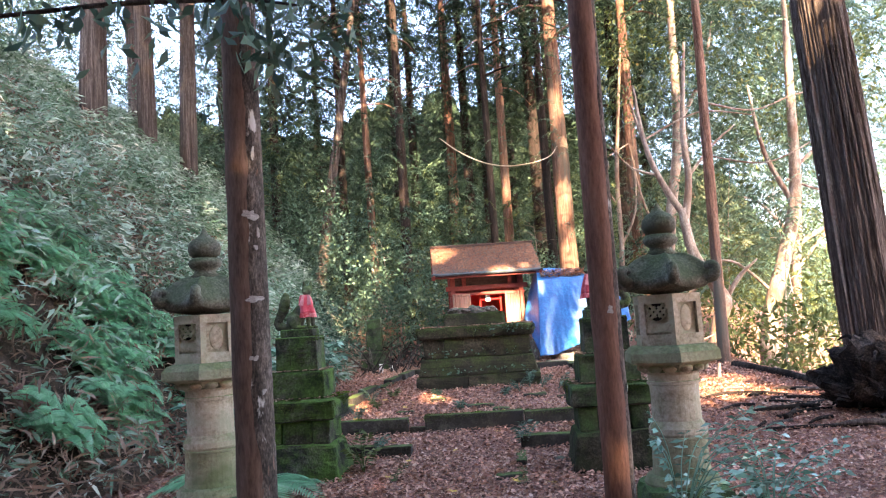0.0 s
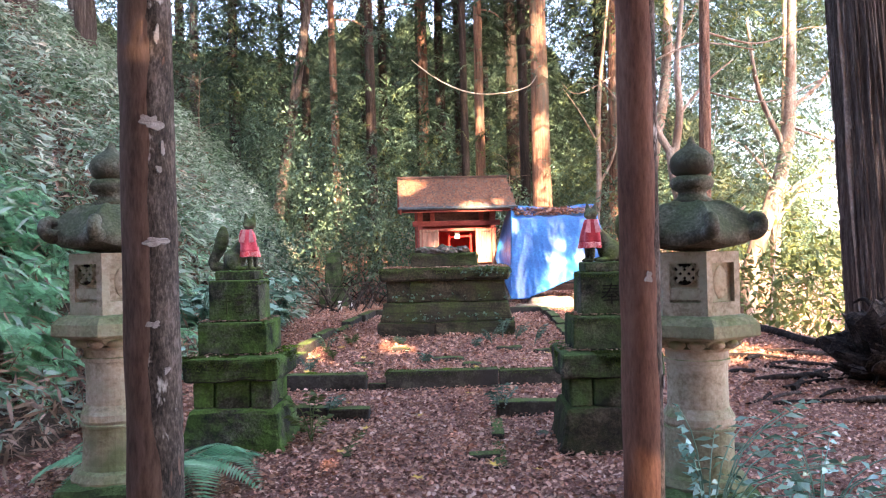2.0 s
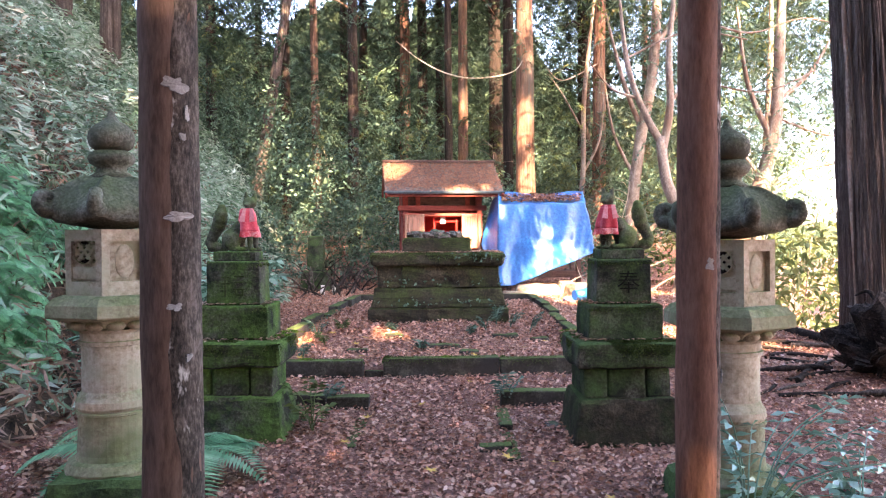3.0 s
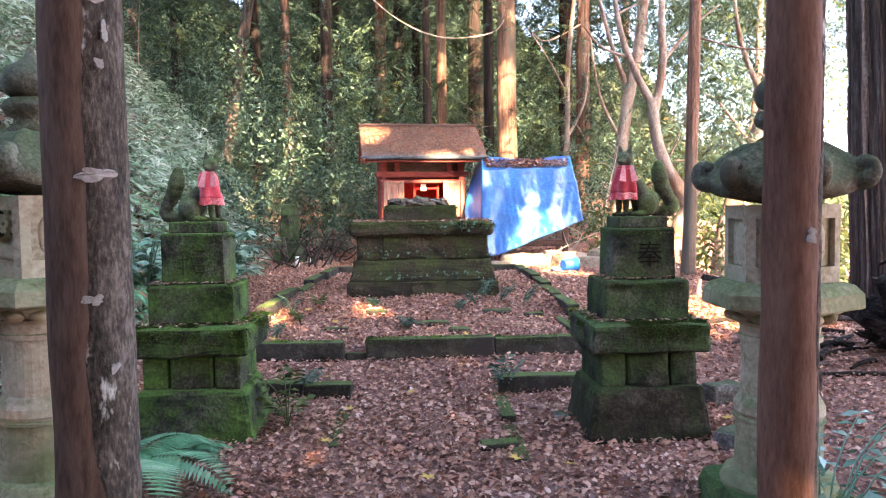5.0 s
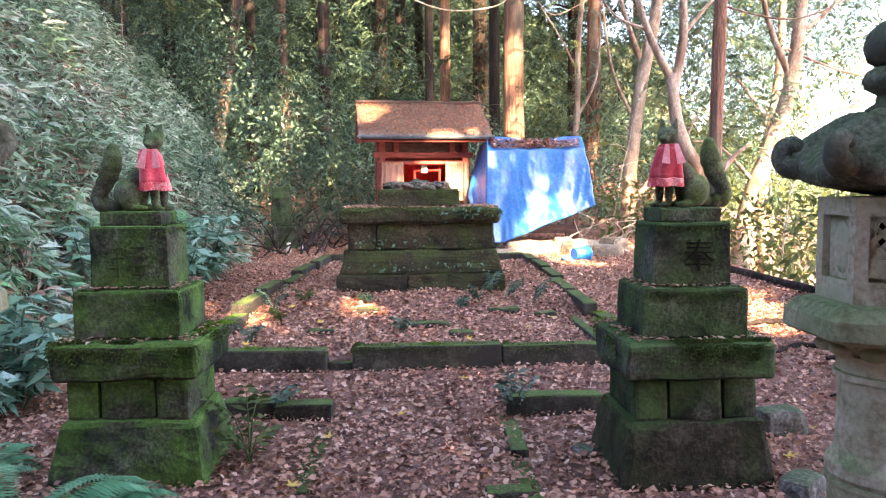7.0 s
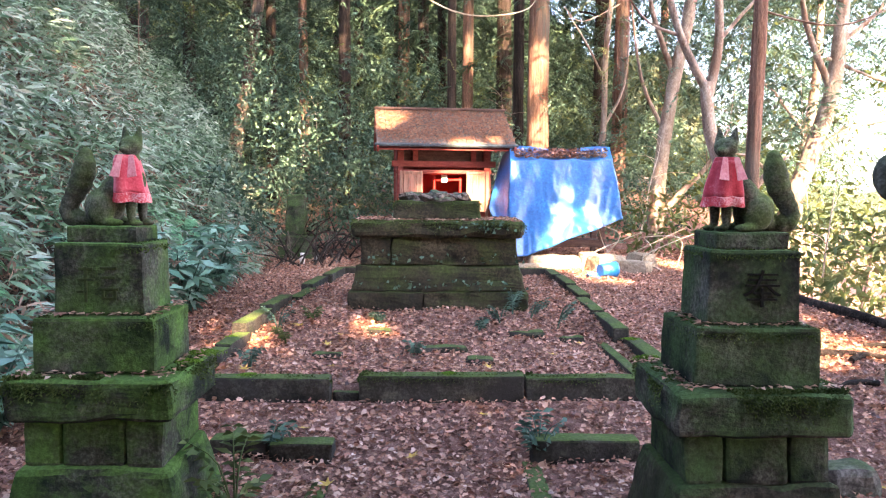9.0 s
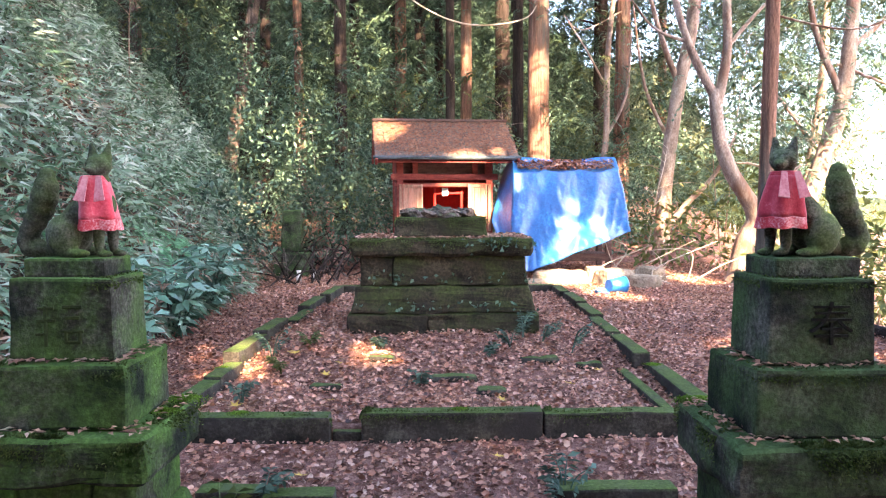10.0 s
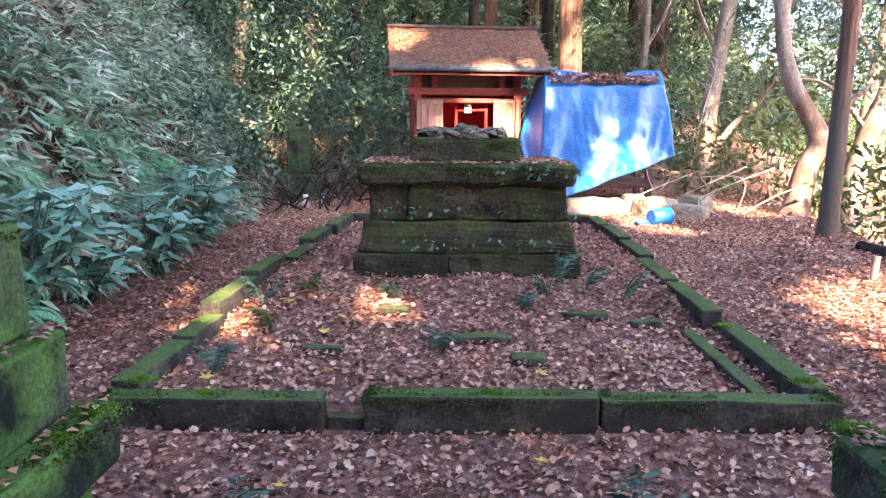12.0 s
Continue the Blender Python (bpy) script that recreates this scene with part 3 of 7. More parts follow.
def build_pedestal(cx, yf, ground, seed, char, label, stone):
    p = thing("statue_pedestal", pose(cx, yf, ground), label, "pedestal", "fox pedestals")
    z = lambda v: v - ground
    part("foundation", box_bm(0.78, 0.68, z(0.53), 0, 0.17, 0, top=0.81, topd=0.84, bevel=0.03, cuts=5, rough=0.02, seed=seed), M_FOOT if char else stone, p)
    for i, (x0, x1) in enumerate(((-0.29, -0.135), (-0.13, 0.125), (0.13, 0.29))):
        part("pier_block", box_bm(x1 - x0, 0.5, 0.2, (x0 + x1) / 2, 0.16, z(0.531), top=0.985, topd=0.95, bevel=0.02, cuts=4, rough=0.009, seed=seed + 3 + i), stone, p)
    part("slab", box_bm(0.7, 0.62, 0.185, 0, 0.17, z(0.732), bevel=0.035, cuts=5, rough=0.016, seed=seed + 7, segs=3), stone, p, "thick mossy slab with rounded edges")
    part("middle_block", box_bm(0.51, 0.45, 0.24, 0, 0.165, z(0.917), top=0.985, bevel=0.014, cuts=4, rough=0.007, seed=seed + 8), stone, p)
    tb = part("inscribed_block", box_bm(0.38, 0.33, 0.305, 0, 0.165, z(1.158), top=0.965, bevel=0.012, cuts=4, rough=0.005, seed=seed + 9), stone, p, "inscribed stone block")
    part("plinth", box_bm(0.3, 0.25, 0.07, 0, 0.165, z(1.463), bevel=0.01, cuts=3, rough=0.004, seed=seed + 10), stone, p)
    if char:
        g = glyph_bm(char, 0.165, 0.006)
        g.transform(pose(0.03, -0.0005, z(1.295), 88.5, 0, 0))
        part("inscription", g, M_CARVE_SHADE, tb, "large carved character, raised strokes in groove-shade colour")
    else:
        for dx, dz, w, h in ((-0.05, 0.055, 0.06, 0.012), (-0.05, 0.01, 0.07, 0.012), (-0.052, -0.01, 0.013, 0.15), (-0.075, -0.04, 0.03, 0.01), (0.045, 0.06, 0.07, 0.012), (0.045, 0.02, 0.055, 0.012), (0.045, -0.03, 0.08, 0.012), (0.045, -0.07, 0.06, 0.012), (0.02, -0.05, 0.012, 0.05), (0.07, -0.05, 0.012, 0.05)):
            part("carved_stroke", box_bm(w, 0.008, h, dx, -0.001, z(1.3) + dz - h / 2, bevel=0.002, segs=1), M_CARVE_WORN_SHADE, tb)
    # leaves and needles lying on the ledges
    n = 330
    lev = rng.integers(0, 2, n)
    half, inner, zz = np.where(lev == 0, 0.34, 0.245), np.where(lev == 0, 0.255, 0.19), np.where(lev == 0, 0.922, 1.162)
    a = rng.uniform(-1, 1, (n, 2))
    edge = rng.integers(0, 4, n)
    t = rng.uniform(0, 1, n)
    off = inner + (half - inner) * t
    px = np.where(edge == 0, off, np.where(edge == 1, -off, a[:, 0] * half))
    py = np.where(edge == 2, off, np.where(edge == 3, -off, a[:, 1] * half)) * 0.88 + 0.168
    pos = np.stack([px + cx, py + yf, zz + rng.uniform(0.003, 0.012, n)], 1)
    ob = leaf_cloud("ledge_leaves", pos, rand_dirs(n, -0.1, 0.25), np.tile([0, 0, 1.0], (n, 1)), rng.uniform(0.02, 0.045, n), rng.uniform(0.012, 0.03, n), M_LITTER)
    tagged(ob, "brown leaves and needles lying on the pedestal's ledges", "leaves", kind="stuff")


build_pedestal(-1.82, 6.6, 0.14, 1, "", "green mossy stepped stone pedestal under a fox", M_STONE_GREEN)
build_pedestal(0.885, 6.42, 0.12, 50, "\u5949", "mossy stepped stone pedestal with a carved character", M_STONE_MOSS)


def fox_mesh(flip, head_turn):
    """A seated fox with a raised tail, its head turned to one who comes up the path."""
    bm = bmesh.new()

    def blob(x, y, z, rx, ry, rz, tilt=0, turn=0):
        m = Matrix.Translation((x, y, z)) @ Euler((0, radians(tilt), radians(turn))).to_matrix().to_4x4() @ Matrix.Diagonal((rx, ry, rz, 1))
        bmesh.ops.create_icosphere(bm, subdivisions=3, radius=1, matrix=m)

    blob(-0.055, 0, 0.085, 0.085, 0.075, 0.085)
    blob(-0.05, -0.055, 0.07, 0.06, 0.03, 0.07)
    blob(-0.05, 0.055, 0.07, 0.06, 0.03, 0.07)
    blob(-0.015, 0, 0.15, 0.06, 0.06, 0.11, 38)
    blob(0.045, 0, 0.2, 0.055, 0.055, 0.11, 14)
    blob(0.075, 0, 0.19, 0.05, 0.055, 0.07)
    for s in (-1, 1):
        blob(0.085 + 0.012 * s, 0.035 * s, 0.09, 0.022, 0.02, 0.09)
        blob(0.105 + 0.012 * s, 0.035 * s, 0.012, 0.032, 0.02, 0.014)
        blob(0.005, 0.068 * s, 0.016, 0.05, 0.02, 0.018)
    blob(0.068, -0.005, 0.29, 0.036, 0.036, 0.05)
    start = len(bm.verts)
    blob(0.07, -0.012, 0.348, 0.05, 0.047, 0.042)
    blob(0.068, -0.052, 0.332, 0.024, 0.036, 0.02)
    blob(0.068, -0.085, 0.33, 0.012, 0.01, 0.01)
    for s in (-1, 1):
        m = Matrix.Translation((0.071 + 0.031 * s, -0.002, 0.402)) @ Euler((radians(-8), radians(9 * s), 0)).to_matrix().to_4x4() @ Matrix.Diagonal((1, 0.6, 1, 1))
        bmesh.ops.create_cone(bm, cap_ends=True, segments=12, radius1=0.027, radius2=0.008, depth=0.07, matrix=m)
    bm.verts.ensure_lookup_table()
    bmesh.ops.rotate(bm, cent=(0.07, -0.005, 0.34), matrix=Euler((0, 0, radians(head_turn))).to_matrix(), verts=bm.verts[start:])
    path = [(-0.12, 0.02, 0.028, 0.028), (-0.17, 0.02, 0.028, 0.031), (-0.205, 0.02, 0.038, 0.032), (-0.217, 0.02, 0.066, 0.032), (-0.205, 0.02, 0.1, 0.033), (-0.183, 0.02, 0.14, 0.036),
            (-0.16, 0.02, 0.185, 0.041), (-0.146, 0.02, 0.23, 0.043), (-0.138, 0.02, 0.27, 0.038), (-0.134, 0.02, 0.31, 0.026)]
    for x, y, z, r in path:
        blob(x - 0.008, y, z, r * 1.22, r * 1.15, r * 1.3)
    if flip:
        bmesh.ops.transform(bm, matrix=Matrix.Diagonal((-1, 1, 1, 1)), verts=bm.verts[:])
        bmesh.ops.reverse_faces(bm, faces=bm.faces[:])
    return bm


def bib_part(name, parent, flip, lo, hi, mat, seed, label=""):
    """A pleated cloth shell hung round the neck, between two heights as shares of its length."""
    bm = bmesh.new()
    rows, n = 9, 40
    grid = []
    for i in range(rows + 1):
        u = lo + (hi - lo) * i / rows
        ring = []
        for k in range(n + 1):
            a = -2.5 + 5.0 * k / n
            r = 0.044 + 0.037 * u ** 0.75 + 0.011 * u ** 0.6 * math.cos(a * 5 + seed) + 0.004 * noise.noise(Vector((a * 2, u * 4, seed)))
            ring.append(bm.verts.new((0.07 + 0.012 * u + r * math.sin(a) * 1.0, -0.01 - r * math.cos(a) * 1.05, 0.308 - 0.205 * u - 0.003 * u * math.cos(a * 6 + seed))))
        grid.append(ring)
    for i in range(rows):
        for k in range(n):
            bm.faces.new((grid[i][k], grid[i + 1][k], grid[i + 1][k + 1], grid[i][k + 1]))
    if flip:
        bmesh.ops.transform(bm, matrix=Matrix.Diagonal((-1, 1, 1, 1)), verts=bm.verts[:])
        bmesh.ops.reverse_faces(bm, faces=bm.faces[:])
    ob = part(name, bm, mat, parent, label, smooth=True)
    md = ob.modifiers.new("cloth", "SOLIDIFY")
    md.thickness, md.offset = 0.003, 0
    return ob


def build_fox(m, flip, label, bib_label, seed):
    ob = part("fox_statue", fox_mesh(flip, 42 if flip else -8), M_FOX)
    tagged(ob, label, "statue", "fox statues")
    ob.matrix_basis = m
    md = ob.modifiers.new("weld", "REMESH")
    md.mode, md.voxel_size, md.use_smooth_shade = "VOXEL", 0.007, True
    sm = ob.modifiers.new("worn", "SMOOTH")
    sm.factor, sm.iterations = 0.5, 3
    b = thing("bib", m @ pose(0 if flip else -0.02, 0, 0), bib_label, "bib", "fox bibs")
    cloth = M_BIB_DARK if flip else M_BIB
    bib_part("cloth", b, flip, 0.07, 0.8, cloth, seed)
    bib_part("hem", b, flip, 0.8, 1.0, M_BIB_HEM, seed, "white patterned hem")
    bib_part("neckband", b, flip, 0.0, 0.07, cloth, seed)
    way = -1 if flip else 1
    for dx in (-0.024, 0.024):
        x = (0.075 if flip else 0.088) * way + dx
        s = box_bm(0.042, 0.005, 0.1, x, -0.07, 0.205, top=0.5, bevel=0.0015)
        bmesh.ops.rotate(s, verts=s.verts[:], cent=(x, -0.066, 0.3), matrix=Euler((radians(-19), radians(-9 if dx > 0 else 9), 0)).to_matrix())
        part("tie", s, M_TIE, b, "paler hanging tie")


build_fox(pose(-1.8, 6.765, 1.532), False, "seated mossy stone fox with a raised tail", "faded red cloth bib tied on a stone fox", 1)
build_fox(pose(0.885, 6.585, 1.532), True, "seated dark stone fox beside raised tail, facing the other", "dark red cloth bib tied on a stone fox", 4)


def build_lantern(cx, cy, z0, turn, label):
    t = thing("stone_lantern", pose(cx, cy, z0, 0, 0, turn), label, "lantern", "stone lanterns")
    part("base", box_bm(0.62, 0.62, 0.3, 0, 0, -0.26, top=0.9, bevel=0.05, cuts=4, rough=0.03, seed=3), M_STONE_MOSS, t, "rough mossy base stone")
    part("foot", lathe_bm([(0.25, 0.02), (0.255, 0.05), (0.235, 0.09), (0.205, 0.1)], 28), M_LANTERN_LOW, t)
    part("lower_shaft", lathe_bm([(0.2, 0.1), (0.192, 0.13), (0.186, 0.25), (0.186, 0.335), (0.198, 0.34), (0.198, 0.352), (0.186, 0.357)], 32), M_LANTERN_LOW, t, "green-stained lower shaft")
    part("shaft", lathe_bm([(0.186, 0.357), (0.196, 0.375), (0.194, 0.41), (0.178, 0.435), (0.166, 0.46), (0.163, 0.6), (0.166, 0.7), (0.18, 0.705), (0.18, 0.725), (0.17, 0.73), (0.172, 0.77), (0.19, 0.79)], 32), M_LANTERN, t)
    # platform with a ring of carved petals under it
    plat = lathe_bm([(0.2, 0.8), (0.26, 0.842), (0.335, 0.858), (0.342, 0.866), (0.338, 0.925), (0.3, 0.962), (0.265, 0.972)], 6, radians(30))
    bmesh.ops.bevel(plat, geom=[e for e in plat.edges if len(e.link_faces) == 2 and e.calc_face_angle(0) > 0.4], offset=0.006, segments=2, affect="EDGES")
    part("platform", plat, M_LANTERN_LOW, t)
    for k in range(12):
        a = 2 * math.pi * (k + 0.5) / 12
        bm = bmesh.new()
        bmesh.ops.create_icosphere(bm, subdivisions=2, radius=1, matrix=pose(0.2 * math.cos(a), 0.2 * math.sin(a), 0.815, 0, 0, math.degrees(a)) @ Matrix.Diagonal((0.042, 0.05, 0.03, 1)))
        part("petal", bm, M_LANTERN, t, smooth=True)
    # firebox: six posts, sills and sunken panels
    R, z1, z2 = 0.24, 0.97, 1.315
    core = lathe_bm([(R - 0.03, z1), (R - 0.03, z2)], 6, radians(30))
    box = part("firebox", core, M_LANTERN, t)
    face_w = R * math.cos(radians(30)) * 2 * math.tan(radians(30))
    for k in range(6):
        a = 60 * k
        d = R * math.cos(radians(30))
        m = pose(0, 0, 0, 0, 0, a)
        bm = bmesh.new()
        for w, h, z in ((face_w - 0.002, 0.075, z1 + 0.0375), (face_w - 0.002, 0.06, z2 - 0.03)):
            bmesh.ops.create_cube(bm, size=1, matrix=m @ pose(d - 0.016, 0, z) @ Matrix.Diagonal((0.032, w, h, 1)))
        for s in (-1, 1):
            bmesh.ops.create_cube(bm, size=1, matrix=m @ pose(d - 0.016, s * (face_w / 2 - 0.02), (z1 + z2) / 2) @ Matrix.Diagonal((0.031, 0.04, z2 - z1 - 0.01, 1)))
        part("panel_frame", bm, M_LANTERN, box)
        bm = bmesh.new()
        if k % 2 == 0:
            for j in range(3):
                for s in (-1, 1):
                    bmesh.ops.create_cube(bm, size=1, matrix=m @ pose(d - 0.018, (j - 1) * 0.045, 1.2, s * 45) @ Matrix.Diagonal((0.02, 0.016, 0.15 if j == 1 else 0.1, 1)))
            bmesh.ops.create_cone(bm, cap_ends=False, segments=20, radius1=0.066, radius2=0.062, depth=0.03, matrix=m @ pose(d - 0.012, 0, 1.2, 0, 90))
            bmesh.ops.create_cube(bm, size=1, matrix=m @ pose(d - 0.02, 0, 1.09) @ Matrix.Diagonal((0.02, face_w - 0.08, 0.06, 1)))
            part("lattice_window", bm, M_LANTERN, box)
            # the firebox is solid: a near-black disc gives the window its inner shade
            hole = lathe_bm([(0.064, -0.002), (0.064, 0.002)], 20)
            hole.transform(m @ pose(d - 0.026, 0, 1.2, 0, 90))
            part("window_hole", hole, M_ROOT, box, "dark disc standing in for the shaded opening behind the lattice")
        else:
            bmesh.ops.create_icosphere(bm, subdivisions=2, radius=1, matrix=m @ pose(d - 0.03, 0, 1.15) @ Matrix.Diagonal((0.012, 0.055, 0.1, 1)))
            part("relief", bm, M_LANTERN, box, smooth=True)
    # six-sided roof: domed crown, hollow sweep, ribs that run out into thick scrolls
    bm = bmesh.new()
    na, nr = 96, 16
    top, bot = [], []
    for i in range(nr + 1):
        u = i / nr
        ra, rb = [], []
        for k in range(na):
            a = 2 * math.pi * k / na
            off = abs((math.degrees(a) % 60) - 30)
            side = math.cos(radians(30)) / math.cos(radians(30 - off))
            q = max(0.0, 1 - off / 30)
            rib = math.exp(-(off / (5.5 + 4 * (1 - u))) ** 2) * min(1.0, u * 2.5)
            r = 0.075 + 0.225 * u * (1 - u + u * side / math.cos(radians(30)) * (0.9 + 0.12 * q ** 2))
            lift = 0.05 * u ** 3 * q ** 2.5
            z = 1.6 - 0.045 * u - 0.15 * u ** 2.2 + lift + 0.028 * rib
            ra.append(bm.verts.new((r * math.cos(a), r * math.sin(a), z)))
            rb.append(bm.verts.new((r * 0.96 * math.cos(a), r * 0.96 * math.sin(a), min(z - 0.03, 1.318 + 0.035 * u + lift * 0.8))))
        top.append(ra)
        bot.append(rb)
    for i in range(nr):
        for k in range(na):
            j = (k + 1) % na
            bm.faces.new((top[i][k], top[i + 1][k], top[i + 1][j], top[i][j]))
            bm.faces.new((bot[i][k], bot[i][j], bot[i + 1][j], bot[i + 1][k]))
    for k in range(na):
        j = (k + 1) % na
        bm.faces.new((top[nr][k], bot[nr][k], bot[nr][j], top[nr][j]))
    bm.faces.new(top[0])
    bm.faces.new(bot[0][::-1])
    roof = part("roof", bm, M_LANTERN_ROOF, t, "mossy six-sided roof with curled corners", smooth=True)
    scroll = ((0.2, 1.5, 0.034), (0.25, 1.452, 0.043), (0.295, 1.42, 0.047), (0.335, 1.422, 0.044), (0.358, 1.452, 0.038), (0.35, 1.487, 0.034), (0.322, 1.497, 0.03), (0.303, 1.476, 0.026), (0.316, 1.458, 0.02))
    for k in range(6):
        a = radians(30 + 60 * k)
        tube_mesh("corner_curl", [(r * math.cos(a), r * math.sin(a), z) for r, z, w in scroll], [w for r, z, w in scroll], n=12, bump=0.03, seed=k, sub=4, mat=M_LANTERN_ROOF, parent=roof)
    part("neck", lathe_bm([(0.1, 1.585), (0.11, 1.605), (0.08, 1.625), (0.075, 1.65), (0.108, 1.67), (0.122, 1.7), (0.108, 1.73), (0.08, 1.742)], 24), M_LANTERN_ROOF, t, smooth=True)
    part("finial", lathe_bm([(0.078, 1.74), (0.108, 1.762), (0.121, 1.805), (0.113, 1.845), (0.085, 1.878), (0.045, 1.902), (0.024, 1.925), (0.016, 1.95), (0.008, 1.965)], 24), M_LANTERN_ROOF, t, "onion-shaped stone finial", smooth=True)


build_lantern(-2.15, 5.42, 0.36, 10, "pale tall stone lantern with mossy curled roof")
build_lantern(1.17, 5.355, 0.28, -2, "weathered stone lantern with mossy curled roof, shrub at foot")


def build_kerbs():
    kerb = new("trim_kerb")
    tagged(kerb, "low mossy stone kerb round a raised bed", "kerb", kind="structure")
    rr = random.Random(5)

    def stone(x0, y0, x1, y1, zb, zt, w=0.13):
        dx, dy = x1 - x0, y1 - y0
        L = math.hypot(dx, dy)
        ob = part("kerb_stone", box_bm(L - 0.008, w, zt - zb, bevel=0.014, cuts=3, rough=0.007, seed=rr.random() * 60), M_STONE_KERB, kerb)
        ob.matrix_basis = pose((x0 + x1) / 2, (y0 + y1) / 2, zb, 0, 0, math.degrees(math.atan2(dy, dx)))
    for x0, x1, top in ((-2.08, -1.06, 0.505), (-0.88, 0.19, 0.52), (0.19, 1.28, 0.51)):
        stone(x0, 8.245, x1, 8.235, 0.2, top)
    stone(-1.06, 8.27, -0.88, 8.27, 0.2, 0.4, 0.1)
    lx = lambda y: -2.02 + (y - 8.3) * 0.06
    for a, b, top, o in ((8.32, 9.0, 0.54, 0), (9.0, 9.5, 0.56, 0), (9.52, 10.35, 0.63, -0.04), (10.36, 11.1, 0.66, -0.05), (11.12, 11.9, 0.63, 0.03), (11.92, 12.8, 0.67, -0.03), (12.82, 13.8, 0.69, 0.02)):
        stone(lx(a) + o, a, lx(b) + o, b, 0.2, top)
    for a, b, top, o in ((8.31, 9.5, 0.53, 0.0), (9.52, 10.4, 0.6, -0.06), (10.41, 11.3, 0.62, -0.06), (11.31, 12.2, 0.64, 0.0), (12.21, 13.1, 0.66, 0.02), (13.11, 13.85, 0.67, 0.0)):
        stone(1.21 + o, a, 1.23 + o, b, 0.2, top)
    stone(0.98, 8.35, 0.98, 9.5, 0.3, 0.49, 0.08)
    for x0, x1 in ((-1.7, -1.3), (-1.29, -0.6), (-0.59, 0.3), (0.31, 1.2)):
        stone(x0, 13.85, x1, 13.85, 0.3, 0.68)
    # low step across the path
    for x0, x1, y, zt in ((-1.62, -1.3, 7.5, 0.345), (-1.29, -0.94, 7.47, 0.335), (0.12, 0.7, 7.38, 0.385)):
        stone(x0, y, x1, y, 0.1, zt)
    # path edging
    for a, b, zt in ((4.4, 5.2, 0.17), (5.22, 6.0, 0.19), (6.03, 6.7, 0.225), (6.73, 7.35, 0.265)):
        stone(0.05 + 0.02 * (a - 4), a, 0.05 + 0.02 * (b - 4), b, 0.02, zt, 0.1)
    stone(-0.12, 6.28, 0.1, 6.28, 0.05, 0.25, 0.1)
    for a, b, zt in ((4.5, 5.4, 0.165), (5.42, 6.3, 0.19), (6.35, 7.2, 0.22)):
        stone(-1.0, a, -0.97, b, 0.02, zt, 0.1)


build_kerbs()


def loose_stone(x, y, z, sx, sy, sz, turn, seed, label, mat):
    bm = box_bm(sx, sy, sz, bevel=min(sx, sy, sz) * 0.25, cuts=3, rough=0.02 * min(1, sx * 3), seed=seed, top=0.85)
    ob = part("stone", bm, mat)
    ob.matrix_basis = pose(x, y, z, 0, 0, turn)
    tagged(ob, label, "stone", "loose stones")


for i, (x, y, sx, sy) in enumerate(((-1.2, 9.08, 0.26, 0.1), (-0.3, 9.3, 0.4, 0.12), (-0.05, 8.95, 0.24, 0.14), (0.38, 9.66, 0.34, 0.11), (0.75, 9.58, 0.24, 0.1), (-0.85, 9.75, 0.24, 0.1))):
    loose_stone(x, y, float(bed_height(x, y)) - 0.07, sx, sy, 0.115, (i * 37) % 20 - 10, i, "dark mossy stone sunk among fallen leaves", M_STONE_KERB)
for i, (x, y, s) in enumerate(((1.62, 7.0, 0.3), (1.33, 6.2, 0.24), (1.75, 6.3, 0.16), (0.45, 6.75, 0.14), (1.5, 5.9, 0.12))):
    loose_stone(x, y, height_at(x, y) - 0.05, s, s * 0.7, s * 0.6, i * 40, i + 12, "rough grey stone lying beside the pedestal", M_ROCK)

# ---- shrine ----


def board(w, d, h, x, y, z, mat, parent, name, label="", rx=0, ry=0, rz=0, bevel=0.006):
    ob = part(name, box_bm(w, d, h, 0, 0, -h / 2, bevel=bevel, segs=1), mat, parent, label)
    ob.matrix_basis = pose(x, y, z, rx, ry, rz)
    return ob


